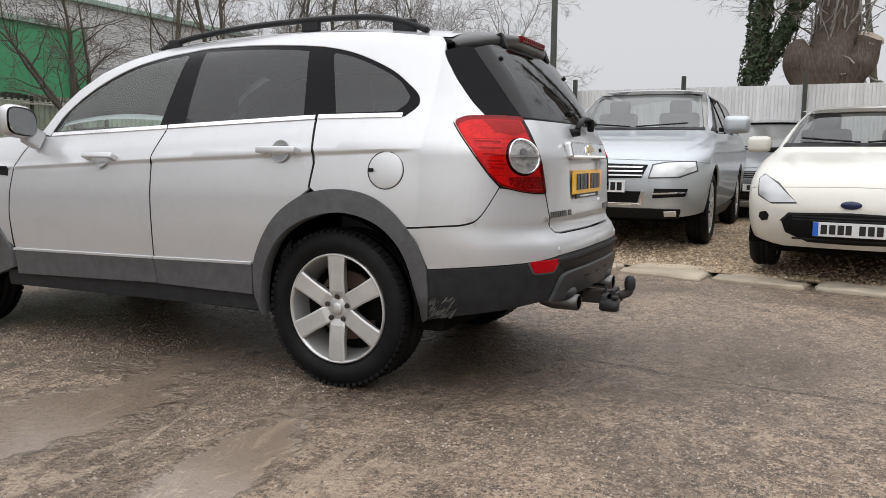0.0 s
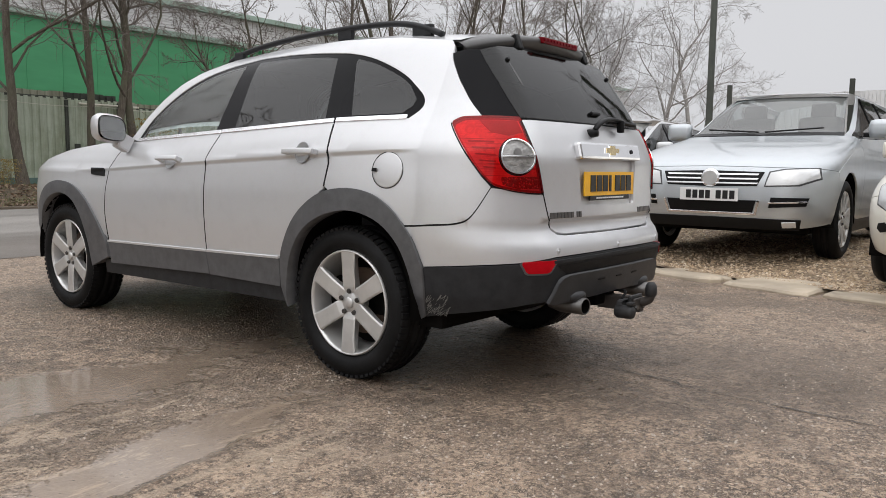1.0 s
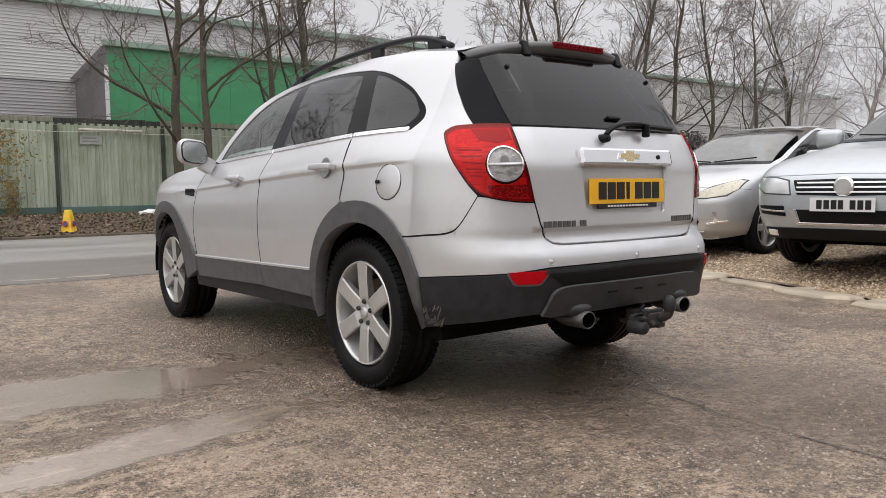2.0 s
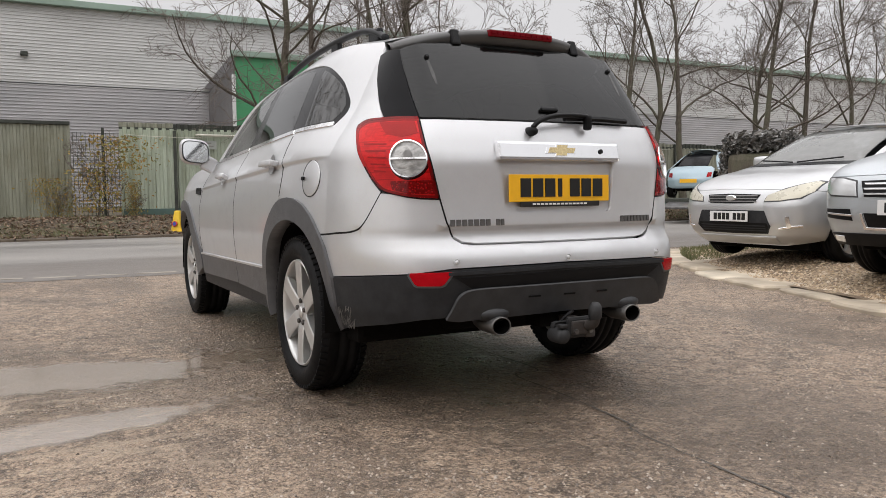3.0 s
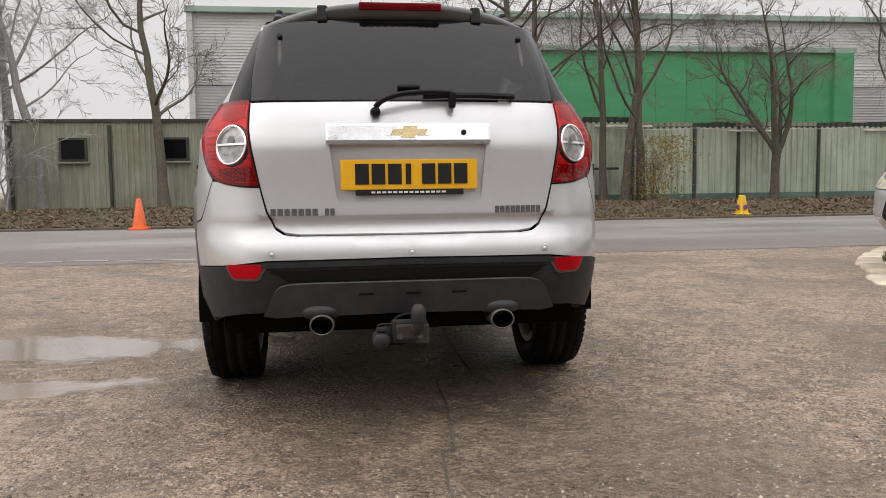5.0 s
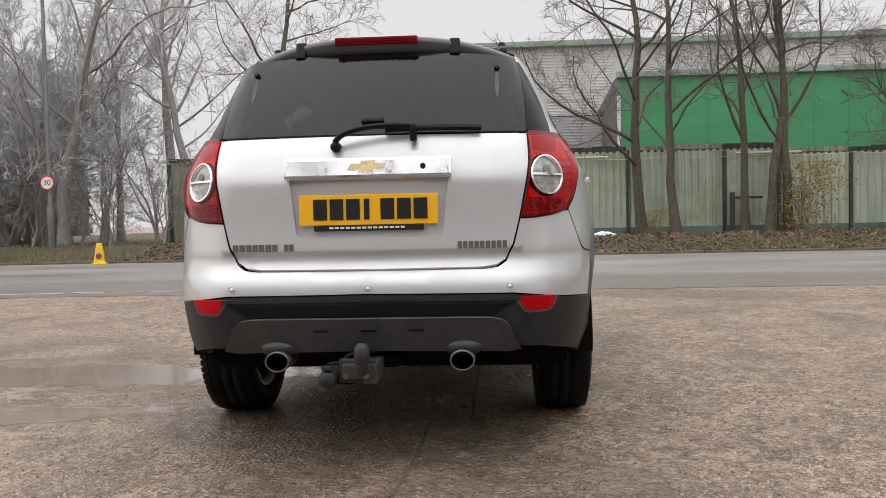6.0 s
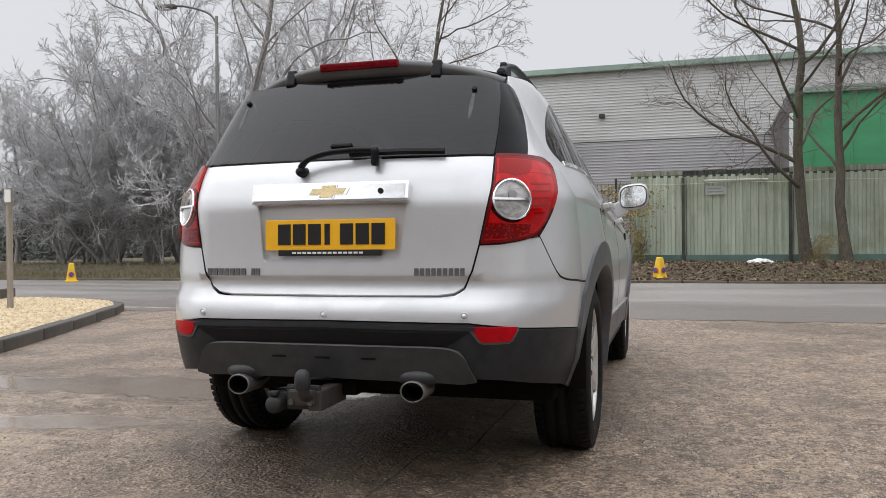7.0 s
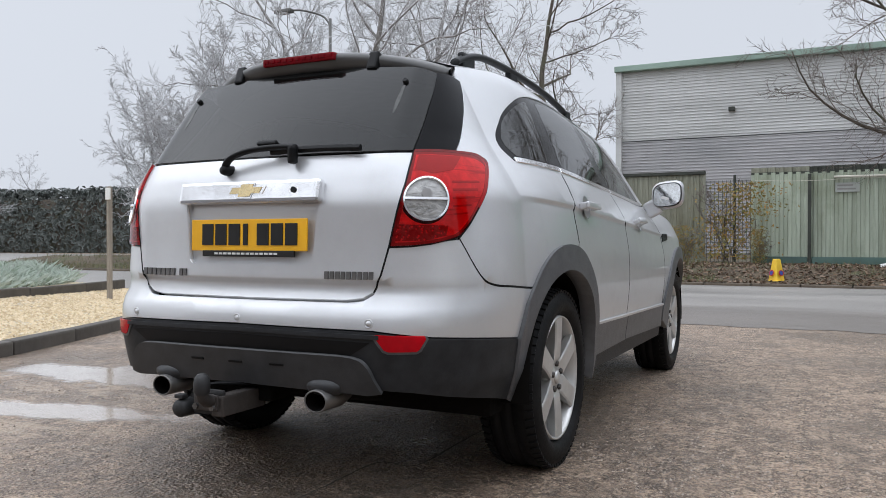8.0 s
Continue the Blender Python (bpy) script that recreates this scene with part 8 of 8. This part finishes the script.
FADED_INK = plain("faded_ink", (0.26, 0.25, 0.24), 0.5)
SIGN_RED = plain("sign_red", (0.60, 0.03, 0.03), 0.4)
GREY_INK = plain("grey_sign_ink", (0.10, 0.10, 0.11), 0.5)


def traffic_cone():
    top = thing("traffic_cone", "orange traffic cone standing at the far road edge", "cone", Matrix.Translation((-4.68, 14.25, 0.006)))
    part("cone", spun([(0.03, 0.70), (0.05, 0.69), (0.15, 0.08), (0.16, 0.04)], 24, "Z"), ORANGE, top, smooth=True)
    part("base", box(0, 0, 0.025, 0.40, 0.40, 0.05, 0.012), ORANGE, top)


traffic_cone()


def no_waiting_cone(x, y, z, turn):
    top = thing("no_waiting_cone", "yellow no-waiting cone with round red marks at kerb", "cone", Matrix.Translation((x, y, z)) @ Matrix.Rotation(radians(turn), 4, "Z"), group="no-waiting cones")
    bm = bmesh.new()
    rings = []
    for zz, s in ((0.04, 0.125), (0.30, 0.088), (0.48, 0.062), (0.50, 0.050)):
        rings.append([bm.verts.new((a * s, b * s, zz)) for a, b in ((-1, -0.8), (-0.8, -1), (0.8, -1), (1, -0.8), (1, 0.8), (0.8, 1), (-0.8, 1), (-1, 0.8))])
    for a, b in zip(rings, rings[1:]):
        for i in range(8):
            j = (i + 1) % 8
            bm.faces.new((a[i], a[j], b[j], b[i]))
    bm.faces.new(rings[-1])
    bmesh.ops.recalc_face_normals(bm, faces=bm.faces)
    part("cone", bm, YELLOW, top)
    part("base", box(0, 0, 0.02, 0.32, 0.32, 0.04, 0.01), YELLOW, top)
    for k in range(4):
        tilt = Matrix.Rotation(k * math.pi / 2, 4, "Z") @ Matrix.Translation((0, -0.137, 0.20)) @ Matrix.Rotation(radians(-11), 4, "X")
        d = part("red_ring", spun([(0.0, -0.004), (0.062, -0.004), (0.066, 0.004)], 22, "Y", m=tilt), RED_SPOT, top)
        part("blue_disc", spun([(0.0, -0.007), (0.045, -0.007), (0.045, 0.0)], 20, "Y", m=tilt), BLUE_SPOT, d)
    return top


no_waiting_cone(1.02, 15.2, 0.07, 45)
no_waiting_cone(-14.0, 13.6, 0.006, 40)
no_waiting_cone(9.85, 14.76, 0.065, 12)
no_waiting_cone(-8.85, 14.15, 0.006, 20)


def street_lamp():
    top = thing("street_lamp", "grey steel street lamp with a speed limit sign", "lamp", Matrix.Translation((-11.5, 16.7, 0.28)))
    part("column", spun([(0.09, 0.0), (0.09, 1.2), (0.06, 1.25), (0.045, 7.4), (0.0, 7.42)], 14, "Z"), GALV, top, smooth=True)
    part("arm", tube(spline([(0, 0, 7.2), (-0.25, -0.05, 7.5), (-0.9, -0.15, 7.72), (-1.35, -0.2, 7.76)], 5), 0.03, 8), GALV, top)
    head = part("lamp_head", box(-1.55, -0.22, 7.75, 0.62, 0.24, 0.12, 0.04), GALV, top)
    part("lamp_glass", box(-1.6, -0.22, 7.685, 0.42, 0.18, 0.04, 0.015), HEAD_LENS, head)
    sign = part("speed_sign", spun([(0.0, -0.012), (0.20, -0.012), (0.20, 0.0), (0.0, 0.0)], 32, "Y", m=Matrix.Translation((0, -0.1, 1.83))), SIGN_RED, top, "round speed limit sign")
    part("sign_face", spun([(0.0, -0.016), (0.162, -0.016), (0.162, -0.01)], 32, "Y", m=Matrix.Translation((0, -0.1, 1.83))), SIGN_WHITE, sign)
    txt = bpy.data.curves.new("figures", "FONT")
    txt.body, txt.size, txt.align_x, txt.align_y, txt.extrude = "30", 0.21, "CENTER", "CENTER", 0.002
    ob = new("figures_curve", txt)
    me = bpy.data.meshes.new_from_object(ob)
    bpy.data.objects.remove(ob)
    fig = part("figures", me, PLATE_INK, sign)
    me.materials.clear()
    me.materials.append(PLATE_INK)
    fig.matrix_basis = Matrix.Translation((0, -0.119, 1.83)) @ Matrix.Rotation(radians(90), 4, "X")
    return top


street_lamp()


def tall_post(x, y, h, label):
    top = thing("lamp_column", label, "post", Matrix.Translation((x, y, 0.0)))
    part("column", spun([(0.10, 0.0), (0.10, 1.3), (0.08, 1.4), (0.06, h), (0.0, h + 0.02)], 14, "Z"), POST_DARK, top, smooth=True)
    return top


tall_post(14.5, 3.9, 9.5, "tall dark steel lamp column beyond the lot")


def bed_post():
    top = thing("sign_post", "weathered wooden post with a small plate on the island", "post", Matrix.Translation((-6.83, 4.47, 0.1)))
    part("post", box(0, 0, 0.78, 0.055, 0.055, 1.56, 0.006), board_surface("weathered_post_wood", (0.22, 0.19, 0.15), (0.36, 0.32, 0.27)), top)
    part("plate", box(0.01, -0.035, 1.46, 0.09, 0.012, 0.16, 0.004), SIGN_WHITE, top)


bed_post()


def hoarding_signs():
    top = thing("notice_board", "white notice board with dark bars on the sheeted wall", "sign", Matrix.Translation((-3.45, FENCE_Y + 0.13, 1.84)))
    part("board", box(0, 0, 0, 0.88, 0.02, 0.40, 0.004), SIGN_WHITE, top)
    for x, z, w, h in ((-0.28, 0.10, 0.26, 0.12), (-0.02, 0.10, 0.16, 0.12), (0.2, 0.11, 0.22, 0.08), (0.0, -0.06, 0.80, 0.07), (-0.12, -0.15, 0.54, 0.045), (0.28, -0.15, 0.2, 0.045)):
        part("bar", box(x, -0.013, z, w, 0.006, h), GREY_INK, top)
    top = thing("small_sign", "small faded sign fixed to the green fence", "sign", Matrix.Translation((2.5, FENCE_Y - 0.06, 2.34)))
    part("board", box(0, 0, 0, 0.55, 0.02, 0.24, 0.004), SIGN_FADED, top)
    part("bar", box(-0.05, -0.013, 0.05, 0.36, 0.006, 0.04), FADED_INK, top)
    part("bar", box(-0.02, -0.013, -0.04, 0.42, 0.006, 0.04), FADED_INK, top)
    for a, b, z in ((2.19, 3.83, 2.61), (7.47, 9.29, 2.63), (11.78, 13.51, 2.48), (16.35, 18.01, 2.48)):
        t = thing("tube_light", "white tube fixed along the top of the fence", "tube", Matrix.Translation((0, FENCE_Y - 0.12, z)), group="fence tubes")
        part("tube", tube([(a, 0, 0), (b, 0, -0.005)], 0.03, 8), WHITE_TUBE, t)
        for x in (a + 0.1, b - 0.1):
            part("clip", box(x, 0.05, 0, 0.04, 0.10, 0.05), POST_DARK, t)
    cable = thing("fence_cable", "thin pale cable strung along the fence", "cable")
    pts = [(x, FENCE_Y - 0.13, 2.58 - 0.05 * math.sin(math.pi * ((x - 0.3) % 2.6) / 2.6)) for x in np.linspace(0.3, 20, 80)]
    part("cable", tube(pts, 0.008, 5), WHITE_TUBE, cable)
    gate = thing("timber_stub", "dark timber stub post with a cross arm at the fence", "post", Matrix.Translation((7.29, FENCE_Y - 0.35, 0.3)))
    part("stub", box(0, 0, 0.55, 0.13, 0.10, 1.3, 0.01), POST_DARK, gate)
    part("cross_arm", box(0.4, 0, 1.05, 0.9, 0.06, 0.07, 0.01), POST_DARK, gate)


hoarding_signs()


def litter_bag():
    bm = bmesh.new()
    bmesh.ops.create_icosphere(bm, subdivisions=3, radius=1.0)
    for v in bm.verts:
        k = 1 + 0.35 * noise.noise(v.co * 2.2)
        v.co = Vector((v.co.x * 0.30 * k, v.co.y * 0.16 * k, max(-0.02, v.co.z * 0.10 * k)))
    top = thing("litter_bag", "crumpled white litter lying on the verge", "litter", Matrix.Translation((3.42, 17.3, verge_height(3.42, 17.3) + 0.02)))
    part("bag", bm, SIGN_WHITE, top)


litter_bag()


def lumpy(g, pts, radii, sides=16):
    """A knotted trunk: a smooth run of points with swollen, uneven rings."""
    k = len(g.v)
    g.limb([Vector(p) for p in spline(pts, 5)], [r for (r,) in spline([(r,) for r in radii], 5)], sides)
    for i in range(k, len(g.v)):
        p = g.v[i]
        g.v[i] = p + Vector((noise.noise(p * 2.7), noise.noise(p * 2.7 + Vector((5, 1, 2))), 0.4 * noise.noise(p * 3.1))) * 0.09


def pollard():
    g = Grower(61)
    top = thing("pollard_trunk", "thick reddish pollarded trunk with sawn limbs and ivy stems", "tree", Matrix.Translation((14.5, -2.1, 0)))
    lumpy(g, [(0, 0.05, 0), (0, 0.02, 1.2), (0, 0, 2.3), (0, 0.02, 3.0), (0, -0.02, 3.7), (0, -0.1, 5.2), (0, -0.12, 7.0)], [0.62, 0.54, 0.52, 0.56, 0.40, 0.37, 0.33])
    lumpy(g, [(-0.1, 0.15, 2.35), (-0.15, 0.42, 2.75), (-0.18, 0.60, 3.1), (-0.18, 0.62, 3.36), (-0.16, 0.56, 3.5)], [0.30, 0.36, 0.33, 0.25, 0.06])
    lumpy(g, [(-0.1, -0.10, 2.4), (-0.18, -0.40, 2.85), (-0.22, -0.58, 3.2), (-0.24, -0.66, 3.48)], [0.32, 0.30, 0.27, 0.25])
    part("trunk", mesh_of("trunk", g.v, g.f, REDBARK, True), REDBARK, top)
    part("sawn_end", spun([(0.0, 0.03), (0.22, 0.02), (0.25, -0.03)], 20, "Z", m=Matrix.Translation((-0.24, -0.67, 3.49)) @ Matrix.Rotation(radians(22), 4, "X") @ Matrix.Rotation(radians(-28), 4, "Y")), PALE_WOOD, top, "pale sawn limb end")
    st = Grower(62)
    for i in range(110):
        a, z = st.rnd.uniform(0, 6.3), st.rnd.uniform(2.6, 5.5)
        st.limb(st.path(Vector((0.42 * math.cos(a), 0.42 * math.sin(a) - 0.05, z)), Vector((-0.05 * math.cos(a), -0.05 * math.sin(a), st.rnd.choice((1, 1, -1)))), st.rnd.uniform(0.6, 2.2), 9, 0.20, 0.0), [st.rnd.uniform(0.010, 0.022)] * 10, 4)
    part("ivy_stem", mesh_of("ivy_stem", st.v, st.f, GREY_TWIG, True), GREY_TWIG, top)


def ivy_tree():
    g, tw = Grower(63), Grower(64)
    g.thin, tw.rnd = 0.007, g.rnd
    top = thing("ivy_tree", "dark forked tree clad in ivy behind the white fence", "tree", Matrix.Translation((14.6, -0.55, 0)))
    stem = [Vector(p) for p in spline([(0, 0.02, 0), (0, 0.0, 1.4), (0, -0.02, 2.6), (0, -0.08, 3.6), (0, -0.12, 4.8), (0, -0.12, 7.0), (0, -0.1, 9.0)], 5)]
    arm = [Vector(p) for p in spline([(0, -0.05, 2.75), (-0.05, -0.40, 3.35), (-0.05, -0.75, 4.1), (-0.05, -1.0, 5.0), (-0.05, -1.15, 6.6), (-0.1, -1.3, 8.2)], 5)]
    for pts, r in ((stem, 0.24), (arm, 0.15)):
        g.limb(pts, [r * (1 - 0.75 * i / (len(pts) - 1)) for i in range(len(pts))], 10)
        g.tuft(pts, r * 0.5, 0, [(9, 0.30, 1.0, 0.02, 0.32), (6, 0.5, 0.7, 0.03, 0.2), (5, 0.5, 0.65, 0.02, 0.15), (4, 0.5, 0.6, 0.0, 0.1)], tw)
    part("trunk", mesh_of("trunk", g.v, g.f, BARK, True), BARK, top)
    part("crown", mesh_of("crown", tw.v, tw.f, TWIG, True), TWIG, top)

    def spread(r):
        pts, q = (stem, 0.26) if r.random() < 0.62 else (arm, 0.17)
        f = r.random() ** 0.9 * (len(pts) - 1.01)
        k = int(f)
        p = pts[k].lerp(pts[k + 1], f - k)
        a = r.uniform(0, 6.3)
        q = q * (1 - 0.5 * f / len(pts)) + r.uniform(-0.02, 0.09) * (1 + noise.noise(p * 3))
        return p + Vector((q * math.cos(a), q * math.sin(a), 0)), Vector((math.cos(a), math.sin(a), 0.2))

    v, f = leaf_cards(6500, 65, spread, 0.06, 0.6)
    part("ivy", mesh_of("ivy", v, f, IVY_LEAF), IVY_LEAF, top, "dark green ivy")


PALE_WOOD = plain("pale_sawn_wood", (0.34, 0.27, 0.21), 0.8, grain=30, vary=0.3)
pollard()
ivy_tree()
